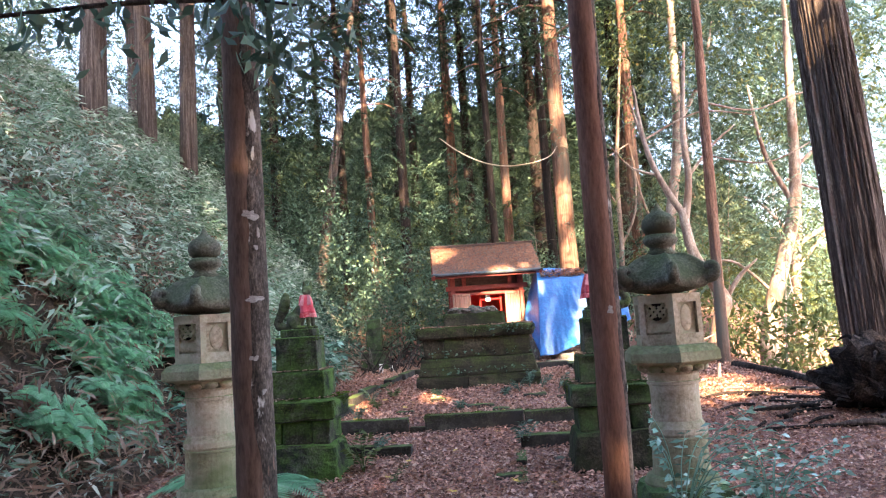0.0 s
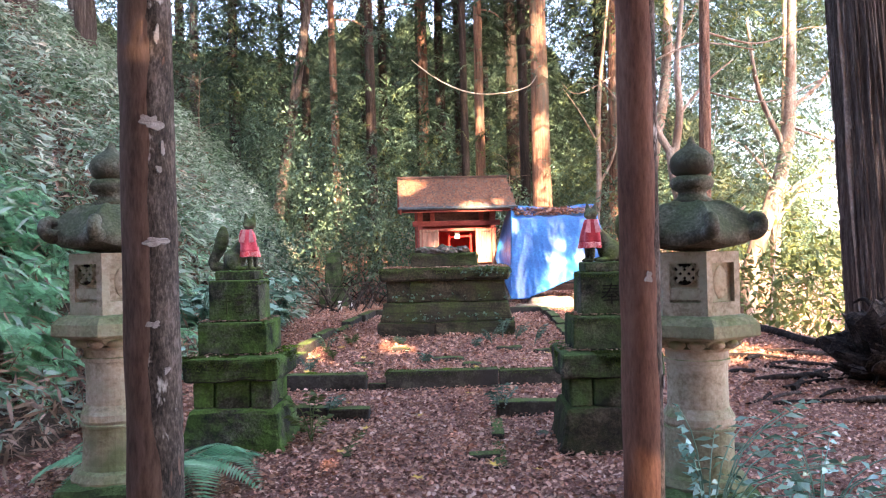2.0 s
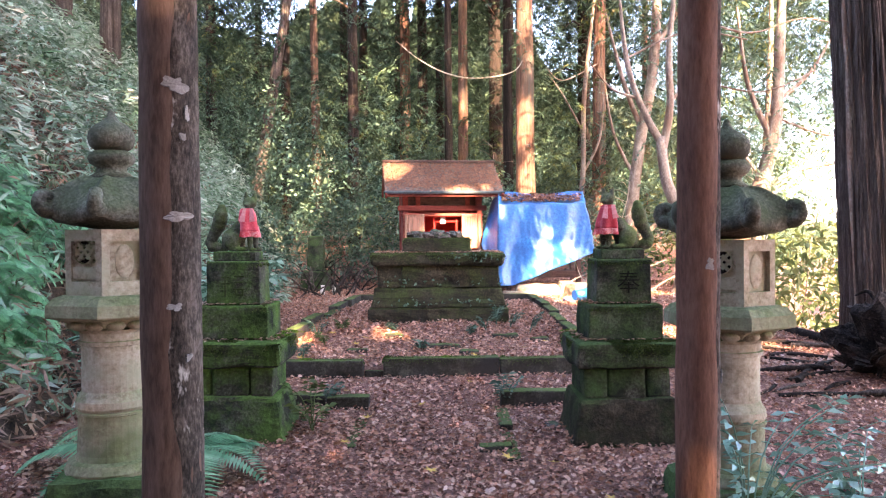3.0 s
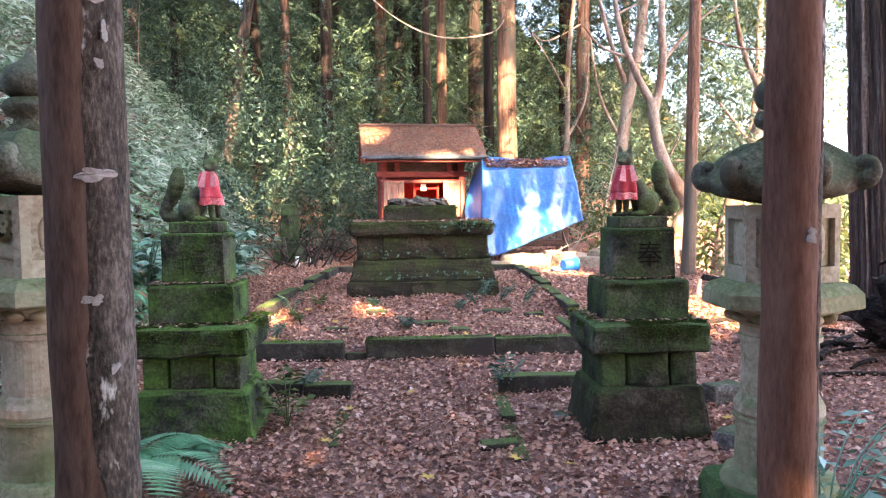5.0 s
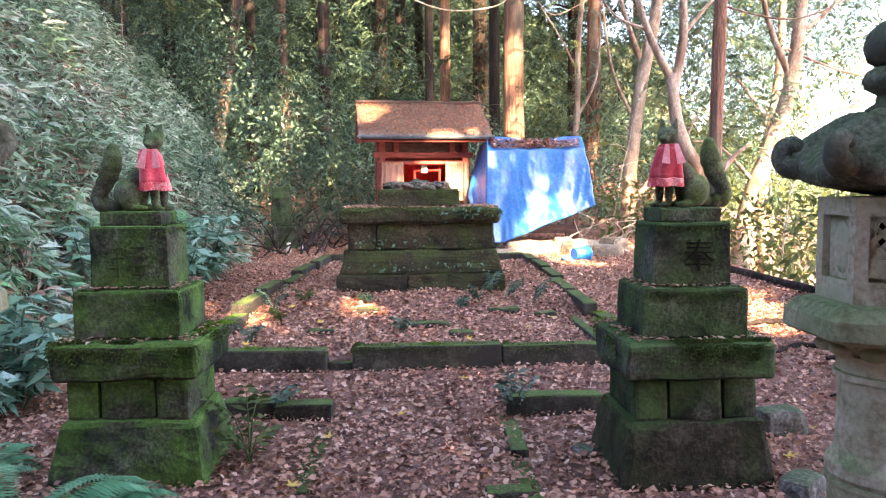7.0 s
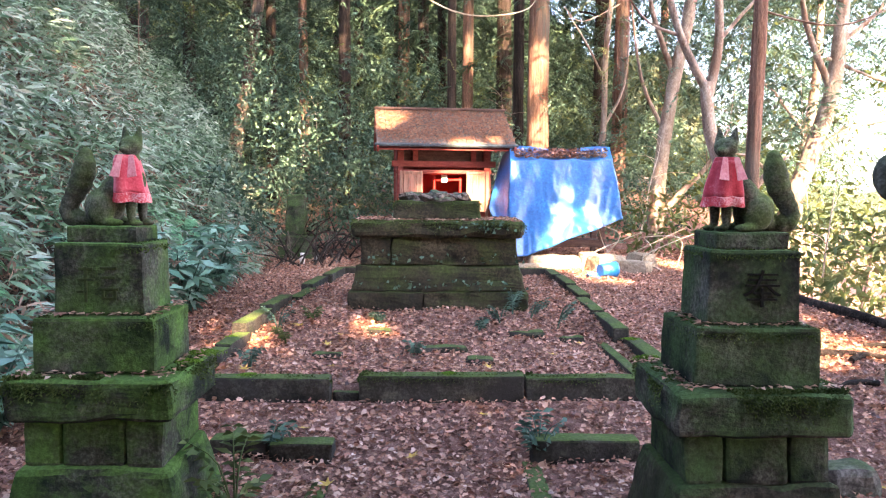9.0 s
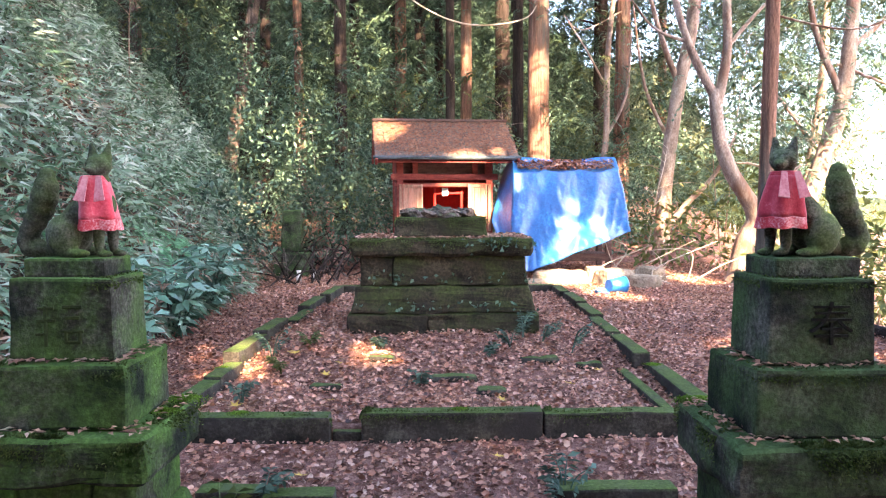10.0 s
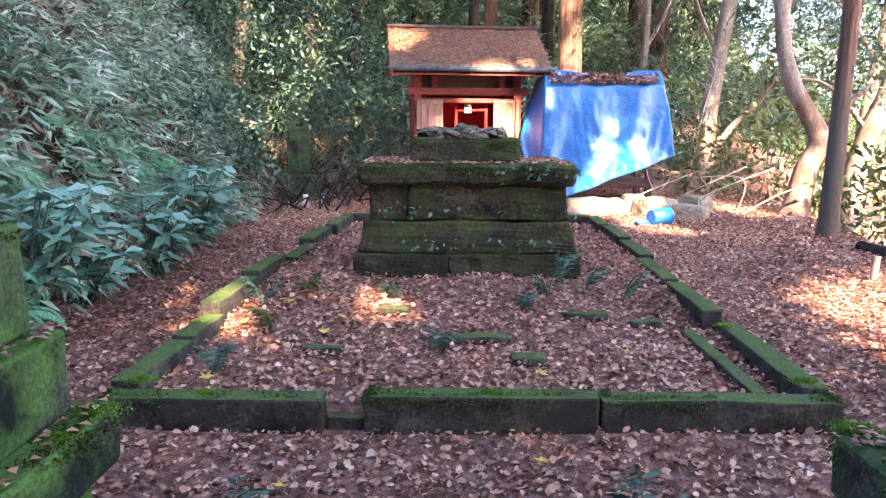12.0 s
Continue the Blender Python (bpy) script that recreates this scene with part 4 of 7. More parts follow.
def build_shrine():
    s = thing("shrine", pose(-0.22, 16.1, 0.55, 0, 0, 6), "small red wooden shrine with open doors and leaf-strewn roof", "shrine")
    part("footing", box_bm(2.0, 1.5, 0.5, 0, 0.6, -0.05, bevel=0.03, cuts=3, rough=0.01), M_ROCK, s)
    board(1.75, 1.2, 0.08, 0, 0.5, 0.5, M_DARKWOOD, s, "floor_board")
    for x in (-0.73, 0.73):
        for y in (0.0, 1.0):
            board(0.11, 0.11, 1.55, x, y, 1.25, M_RED, s, "post")
    board(1.75, 0.09, 0.1, 0, -0.012, 1.66, M_RED, s, "lintel")
    board(1.62, 0.08, 0.06, 0, 0.0, 1.53, M_RED, s, "lower_lintel")
    board(1.9, 0.1, 0.1, 0, 0.0, 1.98, M_RED, s, "head_beam")
    board(1.34, 0.03, 0.26, 0, 0.05, 1.83, M_DARKWOOD, s, "transom_panel")
    for x in (-0.48, 0.5):
        board(0.09, 0.06, 0.24, x, -0.01, 1.83, M_RED, s, "strut")
    board(1.4, 0.04, 1.6, 0, 1.0, 1.28, M_RED, s, "back_wall")
    for x in (-0.74, 0.74):
        board(0.03, 0.9, 1.5, x, 0.5, 1.28, M_RED, s, "side_wall")
    board(1.36, 0.9, 0.03, 0, 0.5, 2.03, M_DARKWOOD, s, "ceiling_board")
    # doors folded outwards, each of upright boards in a frame
    for side in (-1, 1):
        d = new("door")
        d.parent = s
        d.matrix_basis = pose(side * 0.68, -0.07, 1.2, 0, 0, 8 * side)
        for k in range(3):
            board(0.1, 0.02, 0.66, -side * (0.055 + k * 0.102), 0, 0, M_DOOR, d, "door_board")
        for z in (-0.31, 0.31):
            board(0.32, 0.03, 0.05, -side * 0.157, -0.006, z, M_DOOR, d, "door_rail")
        for k in (0.012, 0.302):
            board(0.03, 0.032, 0.68, -side * k, -0.007, 0, M_DOOR, d, "door_stile")
        board(0.05, 0.05, 0.76, side * 0.075, 0.0, -0.02, M_DOOR, s, "door_jamb").matrix_basis = pose(side * 0.72, -0.1, 1.16)
    # inside: a small red gate, altar shelf and paper
    board(1.3, 0.3, 0.05, 0, 0.72, 0.98, M_VERMILION, s, "altar_shelf")
    board(1.36, 0.02, 0.55, 0, 0.95, 1.3, M_VERMILION, s, "inner_panel")
    # roof slope towards the front and a shorter one behind
    r = new("roof")
    r.parent = s
    ang = math.atan2(0.58, 0.95)
    n = 14
    for k in range(n):
        x = -1.14 + 2.28 * (k + 0.5) / n
        board(2.28 / n - 0.006, 1.28, 0.03, x, 0.07, 2.27 + 0.003 * (k % 2), M_ROOF, r, "roof_board", rx=math.degrees(ang), bevel=0.004)
        board(2.28 / n - 0.006, 0.95, 0.03, x, 0.94, 2.33 + 0.003 * (k % 2), M_ROOF, r, "roof_board", rx=-38, bevel=0.004)
    board(2.34, 0.05, 0.045, 0, -0.46, 1.945, M_COPPER, r, "eave_edge", "grey metal eave edge", rx=math.degrees(ang))
    board(2.3, 0.08, 0.04, 0, 0.58, 2.64, M_DARKWOOD, r, "ridge_cap")
    board(2.2, 0.5, 0.025, 0, -0.2, 1.99, M_RED, r, "eave_soffit", rx=math.degrees(ang) * 0.9)
    for x in (-1.12, 1.12):
        board(0.04, 1.26, 0.1, x, 0.05, 2.2, M_RED, r, "barge_board", rx=math.degrees(ang))
        board(0.04, 0.92, 0.1, x, 0.93, 2.26, M_RED, r, "barge_board", rx=-38)
    for x in (-0.9, -0.6, -0.3, 0, 0.3, 0.6, 0.9):
        board(0.04, 0.9, 0.05, x, -0.02, 2.12, M_RED, r, "rafter", rx=math.degrees(ang))
    # fallen leaves on the slope
    m = 5200
    x, u = rng.uniform(-1.13, 1.13, m), rng.uniform(-0.62, 0.6, m)
    ok = rng.uniform(0, 1, m) < 0.85 - 0.6 * (u < -0.5)
    x, u = x[ok], u[ok]
    pos = np.stack([-0.22 + x, 16.1 + 0.07 + u * math.cos(ang) - 0.02 * math.sin(ang), 0.55 + 2.29 + u * math.sin(ang) + rng.uniform(0.006, 0.02, len(x))], 1)
    c6, s6 = math.cos(radians(6)), math.sin(radians(6))
    rx, ry = pos[:, 0] + 0.22, pos[:, 1] - 16.1
    pos[:, 0], pos[:, 1] = -0.22 + c6 * rx - s6 * ry, 16.1 + s6 * rx + c6 * ry
    nr = np.tile([0, -math.sin(ang), math.cos(ang)], (len(x), 1))
    d = np.cross(nr, rand_dirs(len(x))) + 0.12 * rand_dirs(len(x))
    ob = leaf_cloud("roof_leaves", pos, d, nr + 0.3 * rand_dirs(len(x)), rng.uniform(0.03, 0.07, len(x)), rng.uniform(0.015, 0.04, len(x)), M_ROOFLEAF)
    tagged(ob, "brown fallen leaves covering the shrine's roof boards", "leaves", kind="stuff")
    g = thing("miniature_torii", pose(-0.16, 16.22, 1.6), "small bright red gate inside the shrine", "torii")
    for x in (-0.22, 0.22):
        part("pillar", lathe_bm([(0.024, 0), (0.02, 0.44)], 12), M_VERMILION, g).matrix_basis = pose(x, 0, 0)
    board(0.6, 0.05, 0.045, 0, 0, 0.46, M_VERMILION, g, "top_beam")
    board(0.5, 0.035, 0.035, 0, 0, 0.35, M_VERMILION, g, "tie_beam")
    board(0.1, 0.012, 0.13, -0.05, -0.04, 0.37, M_PAPER, g, "plaque", "white paper plaque")


build_shrine()

# ---- tarpaulin, rubble ----


def build_tarp():
    t = thing("tarpaulin", pose(1.68, 15.9, 0.55), "blue tarpaulin draped over a stack, lifted at one corner", "tarpaulin")
    nx, nu = 80, 76
    verts, faces = [], []
    for i in range(nu):
        u = i / (nu - 1)
        for k in range(nx):
            s = k / (nx - 1) * 2 - 1
            flat = 0.27
            fold = 0.03 * math.sin(s * 9 + 2.2 * noise.noise(Vector((s * 2, u * 2, 1)))) + 0.05 * noise.noise(Vector((s * 2.3, u * 2.0, 5))) + 0.03 * abs(noise.noise(Vector((s * 5 + u * 3, u * 5 - s * 2, 7)))) + 0.015 * abs(noise.noise(Vector((s * 11 - u * 5, u * 11, 3))))
            if u < flat * 0.55:
                y, z, w = 0.75 - 0.8 * u / (flat * 0.55), 1.93 - 0.03 * math.cos(s * 4), 0.83
            elif u < flat:
                q = (u - flat * 0.55) / (flat * 0.45)
                # a sagging fold below the top, where leaves gather
                y, z, w = -0.05 - 0.27 * q, 1.92 - 0.2 * q - 0.05 * math.sin(q * math.pi) * (1 - s * s) + 0.4 * fold * q, 0.83
            else:
                v = (u - flat) / (1 - flat)
                drop = 1.56 if s < -0.62 else (1.56 - (s + 0.62) / 1.62 * 0.62)
                y, z = -0.32 - 0.14 * v + fold * (0.3 + v), 1.72 - drop * v
                w = 0.83 + 0.1 * v + (0.06 * v if s > 0 else -0.02 * v)
            verts.append((s * w + 0.02 * noise.noise(Vector((s * 3, u * 5, 9))), y, z))
    for i in range(nu - 1):
        for k in range(nx - 1):
            a = i * nx + k
            faces.append((a, a + nx, a + nx + 1, a + 1))
    me = bpy.data.meshes.new("sheet")
    me.from_pydata(verts, [], faces)
    ob = mesh_ob("sheet", me, M_TARP, t, smooth=True)
    ob.modifiers.new("cloth", "SOLIDIFY").thickness = 0.004
    # side flap hanging askew towards the shrine
    verts, faces = [], []
    for i in range(20):
        v = i / 19
        for k in range(12):
            s = k / 11
            verts.append((-0.83 - 0.27 * s * v ** 0.7 - 0.05 * v, -0.3 - 0.16 * v + 0.9 * s * (1 - 0.5 * v) + 0.03 * noise.noise(Vector((s * 4, v * 4, 2))), 1.89 - v * (1.75 - 0.8 * s)))
    for i in range(19):
        for k in range(11):
            a = i * 12 + k
            faces.append((a, a + 1, a + 13, a + 12))
    me = bpy.data.meshes.new("side_flap")
    me.from_pydata(verts, [], faces)
    ob = mesh_ob("side_flap", me, M_TARP, t, smooth=True)
    ob.modifiers.new("cloth", "SOLIDIFY").thickness = 0.004
    n = 900
    x = rng.normal(0.0, 0.42, n).clip(-0.72, 0.72)
    q = rng.uniform(0.15, 0.85, n)
    pos = np.stack([1.68 + x, 15.9 - 0.07 - 0.27 * q, 0.55 + 1.93 - 0.2 * q + rng.uniform(-0.02, 0.03, n)], 1)
    ob = leaf_cloud("tarp_leaves", pos, rand_dirs(n, -0.3, 0.3), rand_dirs(n, 0.5, 1), rng.uniform(0.04, 0.08, n), rng.uniform(0.02, 0.05, n), M_LITTER)
    tagged(ob, "drift of brown leaves in a sag of the tarpaulin", "leaves", kind="stuff")
    st = thing("lumber_stack", pose(1.75, 16.2, 0.55), "dark stacked timbers under the blue tarpaulin", "lumber")
    for k in range(9):
        board(1.45 - 0.03 * (k % 3), 0.18, 0.12, 0.02 * (k % 2), -0.2 + 0.22 * (k % 3), 0.35 + 0.5 * (k // 3), M_DARKWOOD, st, "timber")
    for x in (-0.68, 0.68):
        for y in (-0.25, 0.4):
            board(0.09, 0.09, 1.82, x, y, 0.91, M_DARKWOOD, st, "stake")


build_tarp()
for i, (x, y, sx, sy, sz, tn) in enumerate(((1.3, 15.1, 0.95, 0.45, 0.13, 4), (1.55, 15.35, 0.9, 0.5, 0.24, -3), (2.35, 15.2, 0.6, 0.42, 0.3, 20), (2.75, 15.0, 0.5, 0.4, 0.24, -30), (2.1, 15.45, 0.35, 0.3, 0.3, 12), (2.95, 15.4, 0.45, 0.4, 0.3, 40))):
    loose_stone(x, y, height_at(x, y) - 0.06, sx, sy, sz, tn, i + 80, "pale broken stone slab lying below the tarpaulin", M_RUBBLE)


def build_bucket():
    z = height_at(2.15, 14.3)
    b = thing("bucket", pose(2.15, 14.3, z + 0.115, 0, 90, 24), "blue plastic bucket lying on its side in the leaves", "bucket")
    part("body", lathe_bm([(0.085, -0.13), (0.088, -0.13), (0.112, 0.12), (0.106, 0.12), (0.082, -0.122)], 28), M_TARP, b, smooth=True)
    part("base", lathe_bm([(0.083, -0.128), (0.083, -0.118)], 28), M_TARP, b)
    part("rim", lathe_bm([(0.108, 0.115), (0.122, 0.115), (0.122, 0.132), (0.106, 0.132)], 28, cap=False), M_TARP, b)
    tube_mesh("handle", [(0.12 * math.cos(a), 0.12 * math.sin(a), 0.12 + 0.09 * math.sin(a)) for a in (0, 0.5, 1.0, 1.57, 2.14, 2.64, 3.14)], [0.004] * 7, n=6, bump=0, sub=3, mat=M_COPPER, parent=b, label="thin wire handle")
    bm = bmesh.new()
    bmesh.ops.create_icosphere(bm, subdivisions=3, radius=0.075)
    for v in bm.verts:
        v.co = Vector((v.co.x * 1.3, v.co.y, max(v.co.z * 0.7, -0.03))) * (1 + 0.6 * noise.noise(v.co * 16))
    ob = part("plastic_scrap", bm, M_TARP)
    ob.matrix_basis = pose(1.93, 14.2, height_at(1.93, 14.2) + 0.03)
    tagged(ob, "crumpled scrap of blue plastic sheet beside a bucket", "plastic sheet")


build_bucket()
# grey broken stalks on the rubble
for i in range(11):
    rr = random.Random(i + 60)
    x, y = rr.uniform(2.2, 3.6), rr.uniform(14.9, 16.0)
    z = height_at(x, y)
    ob = tube_mesh("dead_branch", [(0, 0, 0.02), (rr.uniform(-0.4, 0.4), rr.uniform(-0.3, 0.3), rr.uniform(0.1, 0.5)), (rr.uniform(-0.9, 0.9), rr.uniform(-0.5, 0.3), rr.uniform(0.1, 0.75))], (0.014, 0.01, 0.004), n=6, sub=4, mat=M_TWIG)
    ob.matrix_basis = pose(x, y, z)
    tagged(ob, "pale dry branch lying among rubble", "branch", "dead branches")

# ---- posts at the path's mouth ----


def build_post(x, y, r, lean, seed, label, lichen_turn, marks, mat):
    z0 = height_at(x, y) - 0.1
    t = thing("gate_post", pose(x, y, z0), label, "post", "gate posts")
    pts = [(0, 0, 0), (lean[0] * 0.25, lean[1] * 0.25, 1.0), (lean[0] * 0.55, lean[1] * 0.5, 2.0), (lean[0], lean[1], 3.0), (lean[0] * 1.5, lean[1] * 1.5, 4.6)]
    rad = [r * 1.04, r, r * 0.97, r * 0.93, r * 0.88]
    tube_mesh("shaft", pts, rad, n=40, bump=0.035, seed=seed, sub=12, mat=mat, parent=t)
    # lichen-grown bark on one side: a skin a few millimetres proud
    verts, faces = [], []
    rows, cols = 90, 16
    for i in range(rows):
        z = 4.5 * i / (rows - 1) + 0.05
        k = min(int(z), 3) if z < 3 else 3
        q = np.array([p[2] for p in pts])
        px, py, pr = np.interp(z, q, [p[0] for p in pts]), np.interp(z, q, [p[1] for p in pts]), np.interp(z, q, rad)
        for c in range(cols):
            e = 1 - abs(c / (cols - 1) * 2 - 1)
            half = radians(62 + 14 * noise.noise(Vector((0, z * 2.1, seed))))
            a = radians(lichen_turn) + (c / (cols - 1) * 2 - 1) * half + 0.06 * noise.noise(Vector((c, z * 6, seed)))
            rr = pr * (1 + 0.02 * noise.noise(Vector((c * 0.5, z * 7, seed)))) + 0.008 * min(1, e * 5) + 0.004 * noise.noise(Vector((c * 0.9, z * 16, seed))) - 0.003
            verts.append((px + rr * math.cos(a), py + rr * math.sin(a), z))
    for i in range(rows - 1):
        for c in range(cols - 1):
            a = i * cols + c
            faces.append((a, a + 1, a + cols + 1, a + cols))
    me = bpy.data.meshes.new("lichen_skin")
    me.from_pydata(verts, [], faces)
    mesh_ob("lichen_skin", me, M_LICHEN, t, "grey lichen and dark rough bark", smooth=True)
    for zc, a0, wa, hz in marks:
        bm = bmesh.new()
        n = 26
        zl = zc - z0
        cv = []
        q = np.array([p[2] for p in pts])
        for k in range(n + 1):
            if k == n:
                a, z = radians(a0), zl
            else:
                th = 2 * math.pi * k / n
                w = 1 + 0.9 * noise.noise(Vector((math.cos(th) * 1.7, math.sin(th) * 1.7, zc * 9)))
                a, z = radians(a0 + wa * math.cos(th) * w), zl + hz * math.sin(th) * w
            rr = np.interp(z, q, rad) + 0.013
            cv.append(bm.verts.new((np.interp(z, q, [p[0] for p in pts]) + rr * math.cos(a), np.interp(z, q, [p[1] for p in pts]) + rr * math.sin(a), z)))
        for k in range(n):
            bm.faces.new((cv[k], cv[(k + 1) % n], cv[n]))
        ob = part("lichen_patch", bm, M_LICHEN_PALE, t, "pale lichen patch")
        ob.modifiers.new("thick", "SOLIDIFY").thickness = 0.008


build_post(-1.372, 4.07, 0.104, (0.0, 0.0), 1, "reddish-brown round wooden post grown with grey lichen", -8,
           [(2.16, -58, 20, 0.024), (1.7, -56, 24, 0.016), (1.98, -45, 6, 0.014), (2.06, -38, 5, 0.02), (1.38, -62, 12, 0.014), (2.5, -45, 6, 0.03), (1.2, -40, 6, 0.014)], M_POST_DULL)
build_post(0.566, 4.13, 0.077, (0.02, 0.0), 5, "smooth reddish-brown wooden post with a strip of rough bark", 14,
           [(1.515, -78, 9, 0.02), (2.3, -25, 4, 0.02), (1.1, -28, 4, 0.02)], M_POST)

# ---- trees ----


def crown_points(c, size, n, flat=1.0, shell=0.55):
    d = rand_dirs(n)
    r = rng.uniform(shell, 1, n) ** 0.6
    lump = np.array([1 + 0.45 * noise.noise(Vector(v) * 2.3 + Vector(c)) for v in d])
    return np.array(c) + d * (r * lump)[:, None] * np.array(size), d


def tree(x, y, pts, rad, mat, limbs=(), crown=(), crown_mat=None, leaf=(0.22, 0.09), label="", name="tree", n=14, flare=0.35, seed=0, category="tree"):
    """A trunk along pts (from its foot), limbs as (points, radii), crown as clumps (centre, size, leaves)."""
    z = height_at(x, y) - 0.12
    t = thing(name, pose(x, y, z), label, category)
    tube_mesh("trunk", pts, rad, n=n, bump=0.05, seed=seed + x, sub=5, mat=mat, parent=t, flare=flare)
    for p, r in limbs:
        tube_mesh("limb", p, r, n=7, bump=0.05, seed=seed, sub=4, mat=mat, parent=t)
    if crown:
        P, D = [], []
        for c, s, k in crown:
            a, b = crown_points(c, s, k)
            P.append(a)
            D.append(b)
        P, D = np.concatenate(P), np.concatenate(D)
        ok = keep(P + np.array((x, y, z)), 0.45 if crown_mat is M_CEDAR else 0.2)
        P, D = P[ok], D[ok]
        mixed = rng.permutation(len(P))
        P, D = P[mixed], D[mixed]
        k = len(P)
        if crown_mat is M_CEDAR:
            P = P[: max(1, k // 6)]
            v, f = leaf_points(*spray_arrays(P, rng.uniform(0.5, 1.1, len(P)), 8), fold=0.05, droop=0.1)
            mesh_ob("crown", np_mesh("crown", v, f), crown_mat, t)
            return t
        dirs = D * 0.7 + rand_dirs(k) * 0.8 + np.array((0, 0, -0.35))
        leaf_cloud("crown", P, dirs, rand_dirs(k, 0.2, 1), leaf[0] * rng.uniform(0.6, 1.3, k), leaf[1] * rng.uniform(0.6, 1.3, k), crown_mat, t)
    return t


def cedar(x, y, r, h, lean=(0, 0), mat=None, low=7.0, dense=700, seed=0, label="tall straight cedar trunk with reddish fissured bark"):
    rr = random.Random(seed)
    pts = [(lean[0] * u * h, lean[1] * u * h, u * h) for u in (0, 0.08, 0.25, 0.5, 0.75, 1)]
    rad = [r * k for k in (1.15, 1.0, 0.92, 0.75, 0.5, 0.15)]
    limbs, crown = [], []
    for k in range(9):
        z = low + (h - low) * k / 9 + rr.uniform(-0.4, 0.4)
        a = rr.uniform(0, 6.28)
        L = rr.uniform(1.2, 2.4) * (1 - 0.5 * k / 9)
        bx, by = lean[0] * z, lean[1] * z
        e = (bx + L * math.cos(a), by + L * math.sin(a), z - 0.3)
        limbs.append(([(bx, by, z), (bx + 0.5 * L * math.cos(a), by + 0.5 * L * math.sin(a), z + 0.1), e], (0.035, 0.025, 0.008)))
        crown.append(((bx + 0.7 * L * math.cos(a), by + 0.7 * L * math.sin(a), z - 0.2), (L * 0.75, L * 0.75, 0.75), dense // 9))
    return tree(x, y, pts, rad, mat or M_BARK, limbs, crown, M_CEDAR, (0.34, 0.1), label, "cedar_tree", seed=seed)


cedar(2.1, 21.5, 0.27, 17, seed=1, low=9, label="thick cedar trunk with sunlit red bark behind the tarpaulin")
cedar(4.25, 22.4, 0.2, 16, (0.012, 0), seed=2, low=9)
cedar(4.7, 26.5, 0.24, 17, mat=M_BARK_SHADE_DARK, seed=3, low=6, dense=1200, label="cedar trunk with deep shade in its bark colour")
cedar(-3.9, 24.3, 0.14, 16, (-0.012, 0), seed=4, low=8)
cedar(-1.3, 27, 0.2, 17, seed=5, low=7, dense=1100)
cedar(-0.7, 26, 0.19, 17, mat=M_BARK_SHADE_DARK, seed=6, low=6, dense=1200, label="cedar trunk with deep shade in its bark colour")
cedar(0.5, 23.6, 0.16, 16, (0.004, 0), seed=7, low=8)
cedar(1.7, 25.5, 0.24, 17, (-0.01, 0), mat=M_BARK_SHADE_DARK, seed=8, low=5, dense=1300, label="cedar trunk with deep shade in its bark colour")
cedar(-0.1, 30, 0.17, 18, mat=M_BARK_SHADE_DARK, seed=9, low=6, dense=1300, label="cedar trunk with deep shade in its bark colour")
cedar(-3.0, 30, 0.2, 18, mat=M_BARK_SHADE_DARK, seed=10, low=5, dense=1500, label="cedar trunk with deep shade in its bark colour")
cedar(-6.0, 30, 0.17, 18, mat=M_BARK_SHADE_DARK, seed=11, low=5, dense=1500, label="cedar trunk with deep shade in its bark colour")
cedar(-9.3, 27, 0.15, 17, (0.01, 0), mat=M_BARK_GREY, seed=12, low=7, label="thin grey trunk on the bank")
cedar(-7.6, 26, 0.18, 17, mat=M_BARK_SHADE_DARK, seed=13, low=5, dense=1400, label="cedar trunk on the bank with shade in its bark colour")
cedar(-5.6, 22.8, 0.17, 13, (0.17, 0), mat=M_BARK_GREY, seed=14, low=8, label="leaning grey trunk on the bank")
cedar(-4.2, 34, 0.2, 19, mat=M_BARK_SHADE_DARK, seed=15, low=4, dense=1700, label="cedar trunk with deep shade in its bark colour")
cedar(2.9, 33, 0.22, 19, mat=M_BARK_SHADE_DARK, seed=16, low=4, dense=1700, label="cedar trunk with deep shade in its bark colour")
cedar(6.5, 31, 0.2, 18, mat=M_BARK_SHADE_DARK, seed=17, low=5, dense=1200, label="cedar trunk with deep shade in its bark colour")
cedar(-12, 33, 0.22, 18, mat=M_BARK_SHADE_DARK, seed=18, low=4, dense=1600, label="cedar trunk on the bank with shade in its bark colour")
cedar(1.2, 37, 0.2, 19, mat=M_BARK_SHADE_DARK, seed=19, low=4, dense=1700, label="cedar trunk with deep shade in its bark colour")
cedar(-2.0, 38, 0.22, 19, mat=M_BARK_SHADE_DARK, seed=20, low=4, dense=1700, label="cedar trunk with deep shade in its bark colour")
cedar(-8.8, 38, 0.22, 19, mat=M_BARK_SHADE_DARK, seed=21, low=4, dense=1700, label="cedar trunk on the bank with shade in its bark colour")
cedar(9.5, 36, 0.2, 18, seed=22, low=6, dense=900)
cedar(-2.6, 22.3, 0.16, 17, mat=M_BARK_SHADE_DARK, seed=24, low=8, label="cedar trunk with deep shade in its bark colour")
cedar(0.05, 22.0, 0.12, 16, mat=M_BARK_SHADE_DARK, seed=25, low=8, label="slim cedar trunk with deep shade in its bark colour")
cedar(1.75, 22.6, 0.15, 17, mat=M_BARK_SHADE_DARK, seed=26, low=8, label="cedar trunk with deep shade in its bark colour")
cedar(-4.9, 24.6, 0.15, 17, mat=M_BARK_SHADE_DARK, seed=27, low=8, label="cedar trunk with deep shade in its bark colour")
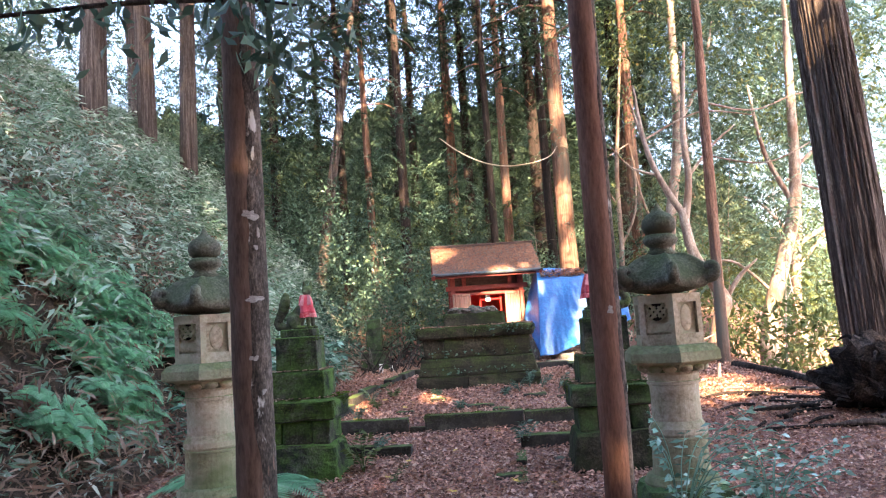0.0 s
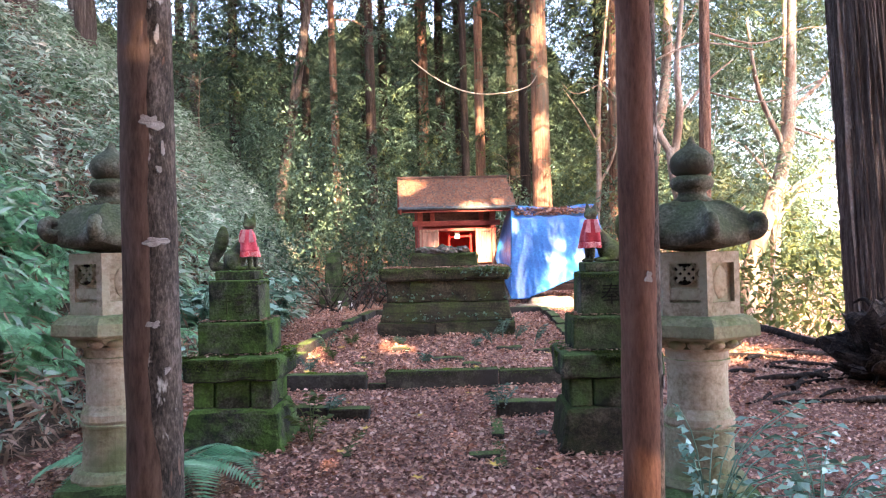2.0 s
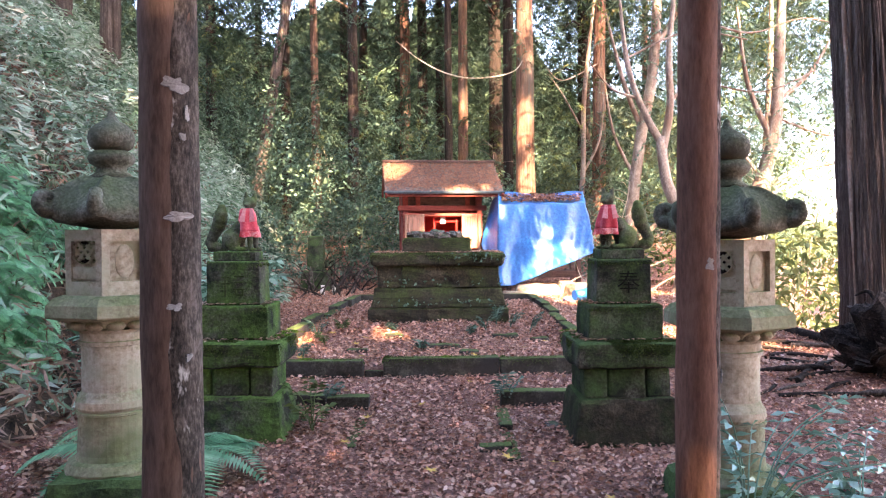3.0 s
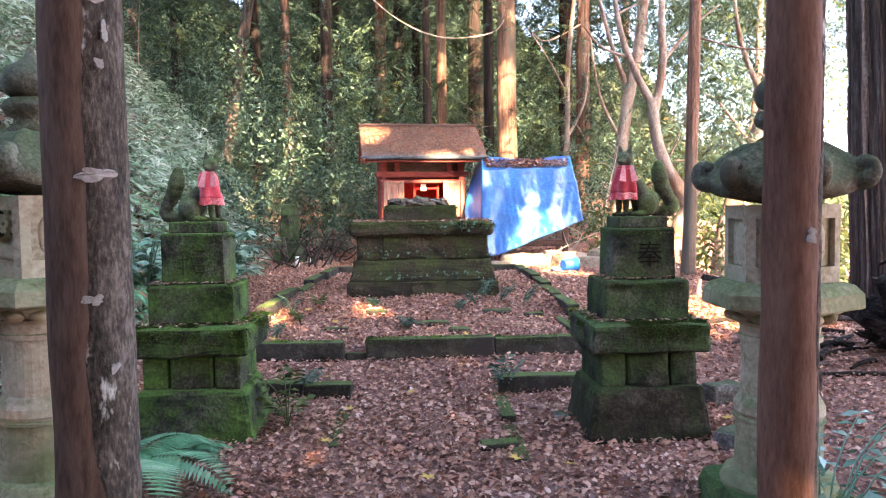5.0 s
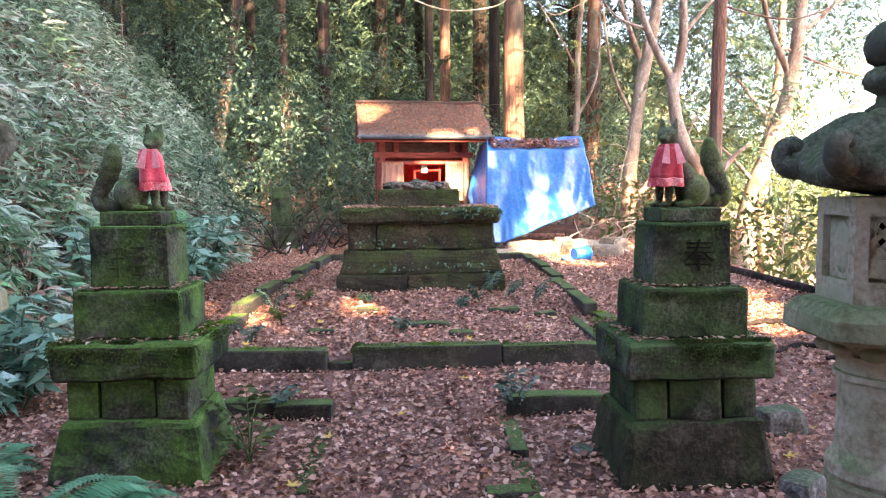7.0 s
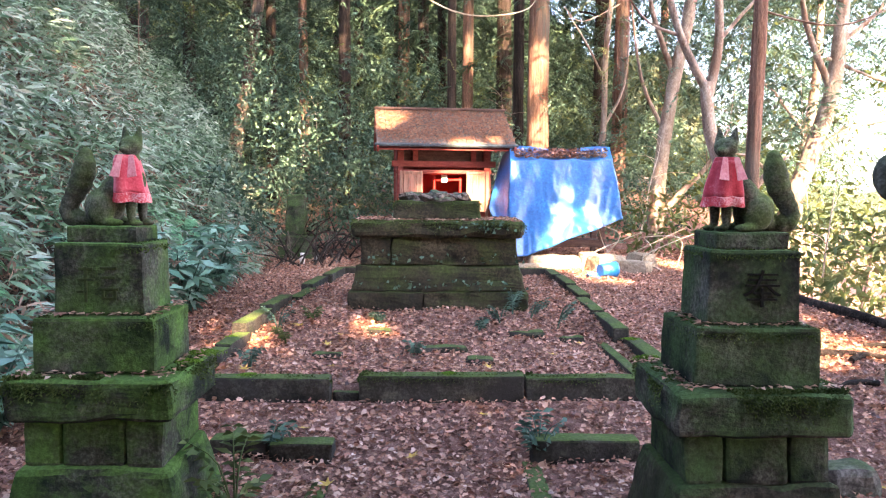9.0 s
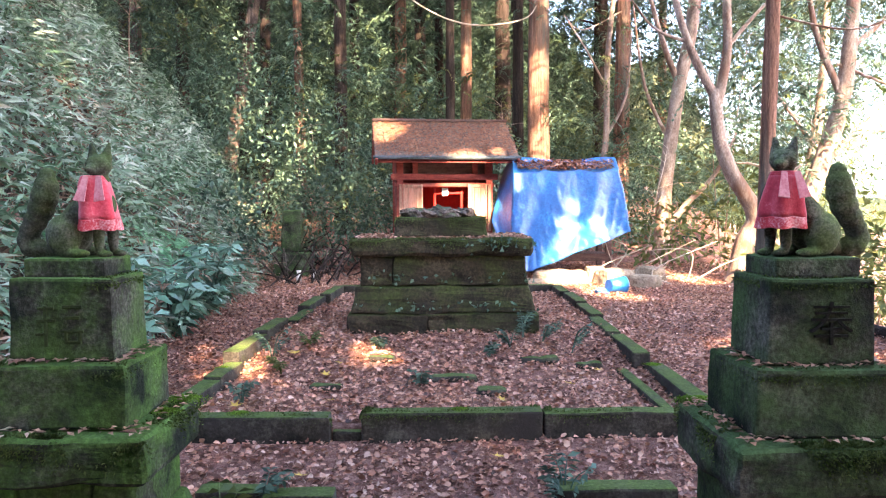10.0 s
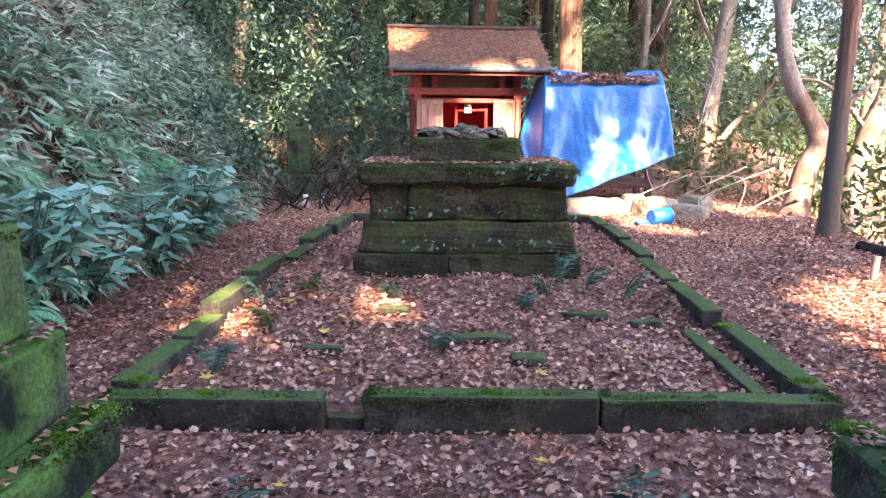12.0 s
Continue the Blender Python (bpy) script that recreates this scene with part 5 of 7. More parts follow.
# the thin trunk and the great trunk on the open side
cedar(3.85, 13.5, 0.1, 13, (0.02, 0), seed=23, low=8, dense=500, label="slender reddish trunk at the edge of the drop")
OLD_LINE = [(0, 0, 0), (-0.03, 0, 0.8), (-0.1, 0, 2), (-0.25, 0, 5), (-0.5, 0, 9), (-0.8, 0, 14)]
OLD_RAD = [0.42, 0.36, 0.34, 0.31, 0.27, 0.2]
old = tree(4.8, 10.0, OLD_LINE, OLD_RAD, M_BARK_GREY, n=22, label="thick old trunk with grey fibrous furrowed bark", name="old_tree", seed=31)


def bark_strip(parent, line, rad, turn, z0, z1, width, thick, mat, seed, label=""):
    """A long fibrous strip of bark that follows the trunk, uneven in width, proud of it."""
    rows, verts, faces = 40, [], []
    zs = [p[2] for p in line]
    for i in range(rows + 1):
        z = z0 + (z1 - z0) * i / rows
        cx, cy, r = np.interp(z, zs, [p[0] for p in line]), np.interp(z, zs, [p[1] for p in line]), np.interp(z, zs, rad)
        a0 = radians(turn) + 0.1 * noise.noise(Vector((seed, z * 0.8, 0)))
        w = width * (0.65 + 0.7 * noise.noise(Vector((seed, z * 1.6, 5)))) * min(1.0, 0.15 + 4 * i / rows, 0.15 + 4 * (1 - i / rows))
        for k, (u, h) in enumerate(((-1, -0.4), (-0.6, 0.8), (0.1, 1.0), (0.65, 0.75), (1, -0.4))):
            q = r * 1.0 + thick * h * (1 + 0.5 * noise.noise(Vector((k * 2.0 + seed, z * 5, 9))))
            a = a0 + u * w / r
            verts.append((cx + q * math.cos(a), cy + q * math.sin(a), z))
    for i in range(rows):
        for k in range(4):
            a = i * 5 + k
            faces.append((a, a + 1, a + 6, a + 5))
    me = bpy.data.meshes.new("bark_strip")
    me.from_pydata(verts, [], faces)
    mesh_ob("bark_strip", me, mat, parent, label, smooth=True)


rr = random.Random(17)
for k in range(46):
    z0 = rr.uniform(0.15, 4.5)
    bark_strip(old, OLD_LINE, OLD_RAD, 360 * k / 46 + rr.uniform(-4, 4), z0, z0 + rr.uniform(2.2, 5), rr.uniform(0.018, 0.032), rr.uniform(0.012, 0.03), M_BARK_GREY, k * 1.7)
for k in range(46):
    bark_strip(old, OLD_LINE, OLD_RAD, 360 * (k + 0.5) / 46, 0.1, rr.uniform(1.2, 3.0), rr.uniform(0.018, 0.03), rr.uniform(0.012, 0.028), M_BARK_GREY, 100 + k * 1.7)
bark_strip(old, OLD_LINE, OLD_RAD, 205, 0.5, 4.6, 0.055, 0.035, M_BARK_PALE, 3.3, "pale dead strip of bared wood")
# crooked pale trees
tree(4.1, 18.6, [(0, 0, 0), (0.1, 0, 1.6), (0.3, 0, 3.2), (0.62, 0, 5), (0.8, 0.2, 8), (0.9, 0.3, 11)], [0.16, 0.14, 0.13, 0.12, 0.09, 0.04], M_BARK_PALE,
     [([(0.02, 0, 0.5), (0.5, 0, 1.1), (1.1, 0.1, 1.7), (1.6, 0.2, 2.6)], (0.07, 0.06, 0.045, 0.015)), ([(0.35, 0, 3.4), (-0.1, 0, 4.6), (-0.5, 0, 6.2)], (0.07, 0.05, 0.02)),
      ([(0.2, 0, 2.3), (-0.3, 0.1, 3.4), (-0.55, 0.1, 5.0)], (0.05, 0.035, 0.012)), ([(0.7, 0, 5.4), (1.4, 0, 6.6), (1.8, 0.2, 8)], (0.06, 0.045, 0.015))],
     [((0.6, 0.3, 8.6), (2.2, 2, 1.4), 500), ((-0.4, 0.2, 6.6), (1.3, 1.2, 0.9), 220)], M_LIGHTLEAF, (0.13, 0.06), "pale crooked tree with sunlit smooth bark", seed=32)
tree(4.15, 15.0, [(0, 0, 0), (0.1, 0, 0.7), (0.25, 0, 1.15), (-0.1, 0, 1.75), (-0.3, 0, 2.3), (-0.38, 0, 3.0)], [0.2, 0.15, 0.13, 0.11, 0.1, 0.09], M_BARK_PALE,
     [([(-0.38, 0, 2.9), (-0.75, 0, 3.6), (-1.0, 0, 4.4), (-1.1, 0.1, 5.6)], (0.075, 0.06, 0.05, 0.02)), ([(-0.36, 0, 2.7), (-0.2, 0, 3.6), (-0.22, 0, 4.6), (0.0, 0.1, 6.4)], (0.085, 0.07, 0.06, 0.025)),
      ([(-0.22, 0, 3.6), (0.3, 0, 4.2), (0.8, 0, 4.6)], (0.035, 0.025, 0.01)), ([(0.2, 0, 1.05), (0.6, 0, 1.6), (0.95, 0, 1.9)], (0.06, 0.045, 0.015)), ([(-0.8, 0, 3.7), (-1.3, 0, 3.9), (-1.7, 0, 4.4)], (0.03, 0.02, 0.008))],
     [((-0.8, 0, 6), (1.2, 1.2, 0.8), 260), ((0.3, 0, 6.6), (1.3, 1.2, 0.8), 260)], M_LIGHTLEAF, (0.12, 0.055), "forked crooked tree with pale brown bark", seed=33)
tree(5.6, 16.5, [(0, 0, 0), (0.15, 0, 1.4), (0.55, 0, 2.6), (0.95, 0, 4.0), (1.1, 0, 6.5), (1.2, 0, 9)], [0.2, 0.17, 0.15, 0.13, 0.09, 0.03], M_BARK_PALE,
     [([(0.6, 0, 2.7), (1.4, 0, 3.2), (2.4, 0, 3.4), (3.2, 0, 3.9)], (0.06, 0.045, 0.035, 0.012)), ([(0.9, 0, 3.8), (0.4, 0, 5.0), (0.2, 0, 6.5)], (0.07, 0.05, 0.02)),
      ([(1.0, 0, 4.6), (1.7, 0, 5.2), (2.3, 0, 6.2)], (0.05, 0.035, 0.012)), ([(0.3, 0, 1.9), (-0.4, 0, 2.6), (-0.9, 0, 2.7)], (0.04, 0.03, 0.01))],
     [((1.6, 0, 6.4), (2, 1.6, 1.2), 500), ((2.6, 0.2, 3.9), (1.2, 1, 0.5), 160)], M_LIGHTLEAF, (0.13, 0.06), "leaning crooked tree with sunlit pale bark", seed=34)
tree(3.2, 20.5, [(0, 0, 0), (0.25, 0, 2.4), (0.3, 0, 4.5), (0.7, 0, 8)], [0.08, 0.07, 0.06, 0.02], M_BARK_PALE,
     [([(0.26, 0, 2.5), (0.7, 0, 3.4), (0.8, 0, 4.8)], (0.04, 0.03, 0.01)), ([(0.28, 0, 3.5), (-0.2, 0, 4.4), (-0.6, 0, 5)], (0.03, 0.02, 0.008))],
     [((0.6, 0, 8), (1.4, 1.3, 1), 260)], M_LIGHTLEAF, (0.12, 0.055), "slim pale sapling with thin forks", seed=35)
tree(7.8, 20, [(0, 0, 0), (-0.1, 0, 2.4), (0.2, 0, 5), (0.3, 0, 9)], [0.14, 0.12, 0.1, 0.03], M_BARK_PALE,
     [([(0, 0, 3), (0.9, 0, 4), (1.6, 0, 4.6)], (0.05, 0.04, 0.012)), ([(0, 0, 3.8), (-0.8, 0, 4.8), (-1.4, 0, 5)], (0.05, 0.035, 0.01))],
     [((0.3, 0, 7.6), (2.2, 2, 1.6), 800), ((1.3, 0, 4.6), (1.2, 1, 0.6), 220)], M_LIGHTLEAF, (0.14, 0.06), "pale slim tree in the open below", seed=36)
# thick trunks up on the bank
for i, (x, y, r) in enumerate(((-8.0, 14.5, 0.27), (-7.3, 15.5, 0.2), (-6.9, 16.6, 0.2), (-9.5, 19.5, 0.2))):
    cedar(x, y, r, 13, (0.02 * (-1) ** i, 0), M_BARK_GREY, low=5.5, dense=900, seed=40 + i, label="grey trunk standing on top of the bank")
# unseen trees added behind and beside the way in, to shade it
for i, (x, y) in enumerate(((-4.5, -4), (4.5, -3.5), (7.5, 3.0), (-8, -2), (1.5, -8), (8, -7))):
    cedar(x, y, 0.25, 16, low=6, dense=1500, seed=60 + i)

# ---- leaf cover added above and behind the view, to block sky and sun ----


def clumped(centres, per, spread):
    """Leaf places gathered in clumps round the centres."""
    c = np.repeat(centres, per, axis=0)
    return c + rng.normal(0, 1, c.shape) * np.array(spread)


def build_shade_canopy():
    parts = []
    for lo, hi, k in (((-6, -16, 7), (15, 0.5, 25), 3700), ((-14, -15, 0.3), (17, -4, 9), 2200), ((3.2, 1.5, 6.5), (9, 11, 12), 110), ((-14, 0, 3.6), (4.5, 46, 11), 2600)):
        c = rng.uniform(lo, hi, (k, 3))
        if lo[1] == 0:
            # thinned where the path needs light, raised with distance to clear the view
            thin = np.where(c[:, 1] < 3.5, 0.2, np.where(c[:, 1] < 11, 0.04, 1.0))
            c = c[rng.uniform(0, 1, k) < thin]
            c[:, 2] += 0.47 * c[:, 1] + 0.25 * np.maximum(0, -3 - c[:, 0])
        parts.append(clumped(c, 22, (0.75, 0.75, 0.4)))
    # unseen clumps added along sun rays to shade the tarpaulin's edge and shrine's roof
    s = np.array(SUN)
    for p in ((1.12, 15.6, 1.95), (1.18, 15.6, 1.5), (2.5, 15.6, 2.1), (-0.9, 15.9, 2.75), (0.5, 16.0, 3.0)):
        c = np.array(p) + s * rng.uniform(15, 28, (26, 1))
        parts.append(clumped(c, 22, (0.22, 0.22, 0.18)))
    pos = np.concatenate(parts)
    pos = pos[keep(pos) & (pos[:, 2] > 0.2)]
    k = len(pos)
    ob = leaf_cloud("shade_canopy_leaves", pos, rand_dirs(k, -0.7, 0.2), rand_dirs(k, 0.1, 1), rng.uniform(0.3, 0.7, k), rng.uniform(0.14, 0.28, k), M_CEDAR)
    tagged(ob, "evergreen leaf cover added above and behind the view for shade", "foliage", kind="stuff")


build_shade_canopy()

# hanging leaves of an evergreen bough over the way in
def build_bough():
    t = thing("hanging_bough", pose(-1.6, 3.5, 2.95), "dark evergreen bough with drooping leaves overhead", "bough")
    tube_mesh("stem", [(0.3, 0.6, 0.5), (-0.3, 0.2, 0.35), (-1.0, 0, 0.25), (-1.8, 0, 0.3)], (0.02, 0.015, 0.012, 0.005), n=6, mat=M_BARK_SHADE_DARK, parent=t)
    tube_mesh("stem", [(0.3, 0.6, 0.5), (0.4, 0.3, 0.35), (0.7, 0.1, 0.2)], (0.02, 0.012, 0.005), n=6, mat=M_BARK_SHADE_DARK, parent=t)
    n = 230
    u = rng.uniform(-1.9, 0.8, n)
    pos = np.stack([u, 0.1 + 0.35 * rng.normal(0, 0.6, n), 0.3 + rng.normal(0, 0.13, n)], 1)
    near = np.array((0.5, 0.3, 0.15)) + rng.normal(0, 1, (130, 3)) * np.array((0.2, 0.2, 0.16))
    pos, n = np.concatenate([pos, near]), n + 130
    leaf_cloud("leaves", pos, rand_dirs(n, -1.0, -0.2), rand_dirs(n), rng.uniform(0.09, 0.17, n), rng.uniform(0.03, 0.055, n), M_SHRUB, t)


build_bough()

# ---- far woods and undergrowth ----


def build_far_woods():
    def mass(name, lo, hi, k, per, spread, power, thin, mat, size, label, cut=None, spray=0):
        c = rng.uniform(0, 1, (k, 3))
        x, y = lo[0] + (hi[0] - lo[0]) * c[:, 0], lo[1] + (hi[1] - lo[1]) * c[:, 1]
        z = height(x, y) + hi[2] * c[:, 2] ** power
        pos = np.stack([x, y, z], 1)
        pos = pos[np.array([noise.noise(Vector(p) * 0.27) for p in pos]) > thin]
        if cut:
            pos = pos[cut(pos)]
        pos = clumped(pos, per, spread)
        pos = pos[keep(pos)]
        n = len(pos)
        if spray:
            v, f = leaf_points(*spray_arrays(pos, rng.uniform(size[0], size[1], n), spray), fold=0.05, droop=0.1)
            tagged(mesh_ob(name, np_mesh(name, v, f), mat), label, "woods", kind="stuff")
            return
        d = rand_dirs(n, -1.0, 0.15)
        ob = leaf_cloud(name, pos, d, rand_dirs(n, 0.0, 1), rng.uniform(size[0], size[1], n), rng.uniform(size[0], size[1], n) * 0.32, mat)
        tagged(ob, label, "woods", kind="stuff")

    def opening(p):
        """The clearing past the drop, where the bright sky shows between the trees."""
        az = p[:, 0] / (p[:, 1] - 1.5)
        el = (p[:, 2] - 1.8) / (p[:, 1] - 1.5)
        return (az > 0.47) & (az < 0.65) & (el > -0.01) & (el < 0.15)

    # the wooded rise behind, more than 50 m off, shade put into its colour
    xs = np.linspace(-75, 30, 240)
    top = np.array([20 + 6 * noise.noise(Vector((x * 0.09, 1, 0))) + 3 * noise.noise(Vector((x * 0.4, 2, 0))) + 3 * abs(noise.noise(Vector((x * 0.9, 3, 0)))) + 1.5 * noise.noise(Vector((x * 2.1, 7, 0))) - 16 * min(1, max(0, (x - 2) / 24)) for x in xs])
    rows = np.linspace(0, 1, 14)
    v = [(x, 54 + 0.006 * (x + 20) ** 2 * 0.3 + 10 * r + 1.5 * noise.noise(Vector((x * 0.3, r * 5, 4))), -6 + (t + 6) * r) for r in rows for x, t in zip(xs, top)]
    f = [(r * 240 + k, r * 240 + k + 1, (r + 1) * 240 + k + 1, (r + 1) * 240 + k) for r in range(13) for k in range(239)]
    ob = mesh_ob("backdrop", np_mesh("backdrop", v, f), M_HILL_SHADE, smooth=True)
    tagged(ob, "wooded rise far behind the trees, coloured as in shade", "hill", kind="structure")
    # hill beyond the valley on the open side, sunlight put into its colour
    xs = np.linspace(10, 110, 70)
    top = np.array([3 + 15 * min(1, max(0, (36 - x) / 9)) + 3 * noise.noise(Vector((x * 0.07, 5, 0))) + 1.5 * noise.noise(Vector((x * 0.5, 6, 0))) for x in xs])
    v = [(x, 75 + 14 * r + 2 * noise.noise(Vector((x * 0.2, r * 5, 8))), -10 + (t + 10) * r) for r in rows for x, t in zip(xs, top)]
    f = [(r * 70 + k, r * 70 + k + 1, (r + 1) * 70 + k + 1, (r + 1) * 70 + k) for r in range(13) for k in range(69)]
    ob = mesh_ob("backdrop", np_mesh("backdrop", v, f), M_HILL_SUN, smooth=True)
    tagged(ob, "wooded hill across the valley, coloured as in sun", "hill", kind="structure")
    mass("far_woods", (-36, 29), (10, 50, 23), 8500, 5, (0.9, 0.9, 0.5), 1.0, -0.25, M_CEDAR, (0.7, 1.5), "dark evergreen woods beyond the shrine", None, 6)
    mass("near_woods", (-9, 21), (6, 30, 13), 620, 9, (0.75, 0.75, 0.4), 0.9, -0.1, M_CEDAR, (0.45, 1.0), "drooping evergreen sprays between the trunks",
         lambda p: (p[:, 2] > 3.0 + 0.1 * (p[:, 1] - 21)) & (p[:, 0] < 5.5), 13)
    mass("sunlit_woods", (4, 19), (44, 52, 17), 3600, 34, (0.7, 0.7, 0.5), 1.1, 0.04, M_SUNLEAF, (0.14, 0.36), "sunlit yellow-green woods on the falling slope", lambda p: (p[:, 0] > 4.6 + 0.08 * (p[:, 1] - 18)) & ~opening(p))
    mass("edge_woods", (4.5, 16), (18, 32, 17), 3600, 12, (0.6, 0.6, 0.35), 0.7, -0.08, M_SHRUB, (0.4, 0.9), "green leafy boughs at the wood's sunny edge", lambda p: (p[:, 2] > 1.8) & ~opening(p), 9)
    mass("mid_woods", (5, 24), (30, 44, 20), 1500, 7, (0.9, 0.9, 0.5), 0.8, -0.15, M_SHRUB, (0.6, 1.3), "mid-green evergreen boughs behind the crooked trees", lambda p: p[:, 0] < 0.62 * p[:, 1] - 4, 8)
    mass("low_woods", (-9, 17.5), (5, 27, 6.5), 330, 9, (0.45, 0.45, 0.3), 0.9, -0.2, M_SHRUB, (0.3, 0.65), "green leafy saplings between the trunks", lambda p: (p[:, 1] > 19.5) | (p[:, 0] < -1.6), 9)
    mass("understory", (-8, 18.5), (5, 28, 4.5), 230, 9, (0.4, 0.4, 0.25), 1.0, -0.15, M_LIGHTLEAF, (0.25, 0.5), "light green saplings under the tall trees", None, 8)


build_far_woods()


def xl_of(y):
    return lerp(y, BANK_Y, BANK_X)


def build_undergrowth():
    # bamboo grass on the bank
    n = 150000
    x, y = -2.7 - 8.0 * rng.uniform(0, 1, n) ** 1.1, rng.uniform(1.0, 24, n)
    xl = lerp(y, BANK_Y, BANK_X)
    ok = x < xl - 0.12
    x, y, xl = x[ok], y[ok], xl[ok]
    tall = 0.2 + 0.8 * np.clip((xl - x) / 1.2, 0, 1)
    patch = np.array([noise.noise(Vector((a * 0.8, b * 0.8, 3))) for a, b in zip(x, y)])
    lump = np.array([noise.noise(Vector((a * 2.3, b * 2.3, 7))) for a, b in zip(x, y)])
    bare = np.array([noise.noise(Vector((a * 1.1, b * 1.1, 21))) for a, b in zip(x, y)])
    h = tall * (0.55 + 0.6 * patch + 0.45 * lump) * rng.uniform(0.35, 1.0, len(x)) ** 0.7
    fern_zone = (y < 8.5) & (xl_of(y) - x < 1.9 + 0.8 * patch)
    ok = ((bare > -0.2) & ~fern_zone) | (rng.uniform(0, 1, len(x)) < 0.26)
    x, y, h, lump = x[ok], y[ok], h[ok], lump[ok]
    pos = np.stack([x + 0.35 * h, y, height(x, y) + np.maximum(h, 0.04)], 1)
    k = len(pos)
    sway = np.array([[noise.noise(Vector((a * 0.9, b * 0.9, 31))), noise.noise(Vector((a * 0.9, b * 0.9, 41))), 0] for a, b in zip(x, y)])
    d = rand_dirs(k, -0.7, 0.35) * 1.2 + 0.8 * sway + np.array((0.35, -0.15, -0.15))
    ob = leaf_cloud("bamboo_grass", pos, d, rand_dirs(k, 0.1, 1), rng.uniform(0.08, 0.24, k), rng.uniform(0.018, 0.045, k), M_SASA, fold=0.1, droop=0.2)
    tagged(ob, "grey-green bamboo grass covering the steep bank", "grass", kind="stuff")
    # dry dead leaves and stalks among it
    n = 34000
    x, y = -2.9 - 6 * rng.uniform(0, 1, n), rng.uniform(1, 22, n)
    pos = np.stack([x, y, height(x, y) + rng.uniform(0.02, 0.6, n)], 1)
    ob = leaf_cloud("dry_growth", pos, rand_dirs(n, -1, 0.2), rand_dirs(n, 0, 1), rng.uniform(0.08, 0.22, n), rng.uniform(0.01, 0.03, n), M_DRYLEAF)
    tagged(ob, "withered brown leaves and stalks on the bank", "grass", kind="stuff")

    # evergreen bushes: (x, y, size, height, leaves)
    P, Q = [], []
    bushes = [(-3.5, 14.8, 0.75, 0.8, 700), (-3.7, 17.5, 1.3, 1.6, 1300), (-2.7, 19.5, 1.3, 1.9, 1400), (-1.6, 20.5, 1.2, 1.5, 1200), (-4.6, 20, 1.6, 2.2, 1500), (-0.4, 22, 1.3, 1.6, 1200),
              (1.0, 22.5, 1.2, 1.5, 1200), (2.9, 24, 1.3, 1.6, 1100), (-6.2, 23, 2, 2.2, 1600), (-2.3, 24, 1.8, 2.4, 1500), (4.6, 20.5, 1.1, 1.4, 900), (3.2, 18.6, 0.7, 1.0, 500),
              (-2.1, 17.3, 0.8, 1.1, 800), (0.9, 19.5, 0.8, 1.3, 700), (-8.5, 19, 2, 1.8, 1300), (-9, 12, 1.8, 1.6, 1200), (-0.9, 26, 2, 2.6, 1400), (2, 28, 2.2, 3, 1400), (-5, 27, 2.4, 3, 1600), (5.4, 25, 1.8, 2, 1100)]
    for bx, by, s, h, k in bushes:
        p, d = crown_points((bx, by, height_at(bx, by) + h * 0.75), (s, s, h), int(k * 1.6), shell=0.45)
        P.append(p)
        Q.append(d)
    P, Q = np.concatenate(P), np.concatenate(Q)
    ok = P[:, 2] > height(P[:, 0], P[:, 1])
    P, Q = P[ok], Q[ok]
    k = len(P)
    ob = leaf_cloud("evergreen_bushes", P, Q * 0.6 + rand_dirs(k) + np.array((0, 0, -0.2)), rand_dirs(k, 0.2, 1), rng.uniform(0.07, 0.16, k), rng.uniform(0.03, 0.06, k), M_SHRUB)
    tagged(ob, "glossy evergreen bushes at the foot of the wood", "bushes", kind="stuff")
    # lit bushes at the drop
    P, Q = [], []
    for bx, by, s, h, k in [(5.2, 12.5, 0.9, 1.1, 1300), (5.0, 14.5, 0.8, 0.9, 1000), (6.2, 10.5, 1.2, 1.2, 1400), (6.3, 14.5, 1.4, 1.6, 1600), (5.0, 17.2, 0.9, 1.1, 1000), (7.5, 12.5, 1.5, 1.6, 1500),
                            (3.6, 17, 0.6, 0.7, 500), (8, 17, 1.8, 2, 1500), (6.5, 19, 1.6, 2.2, 1500), (9.5, 14.5, 2, 2, 1400), (10, 20, 2.4, 3, 1700), (12, 17, 2.4, 2.6, 1500)]:
        p, d = crown_points((bx, by, height_at(bx, by) + h * 0.7), (s, s, h), int(k * 0.5), shell=0.35)
        P.append(p)
        Q.append(d)
    P, Q = np.concatenate(P), np.concatenate(Q)
    k = len(P)
    ob = leaf_cloud("sunlit_bushes", P, Q * 0.6 + rand_dirs(k) + np.array((0, 0, -0.2)), rand_dirs(k, 0.2, 1), rng.uniform(0.1, 0.23, k), rng.uniform(0.04, 0.085, k), M_SUNLEAF)
    tagged(ob, "light green bushes in sun below the path's edge", "bushes", kind="stuff")


build_undergrowth()


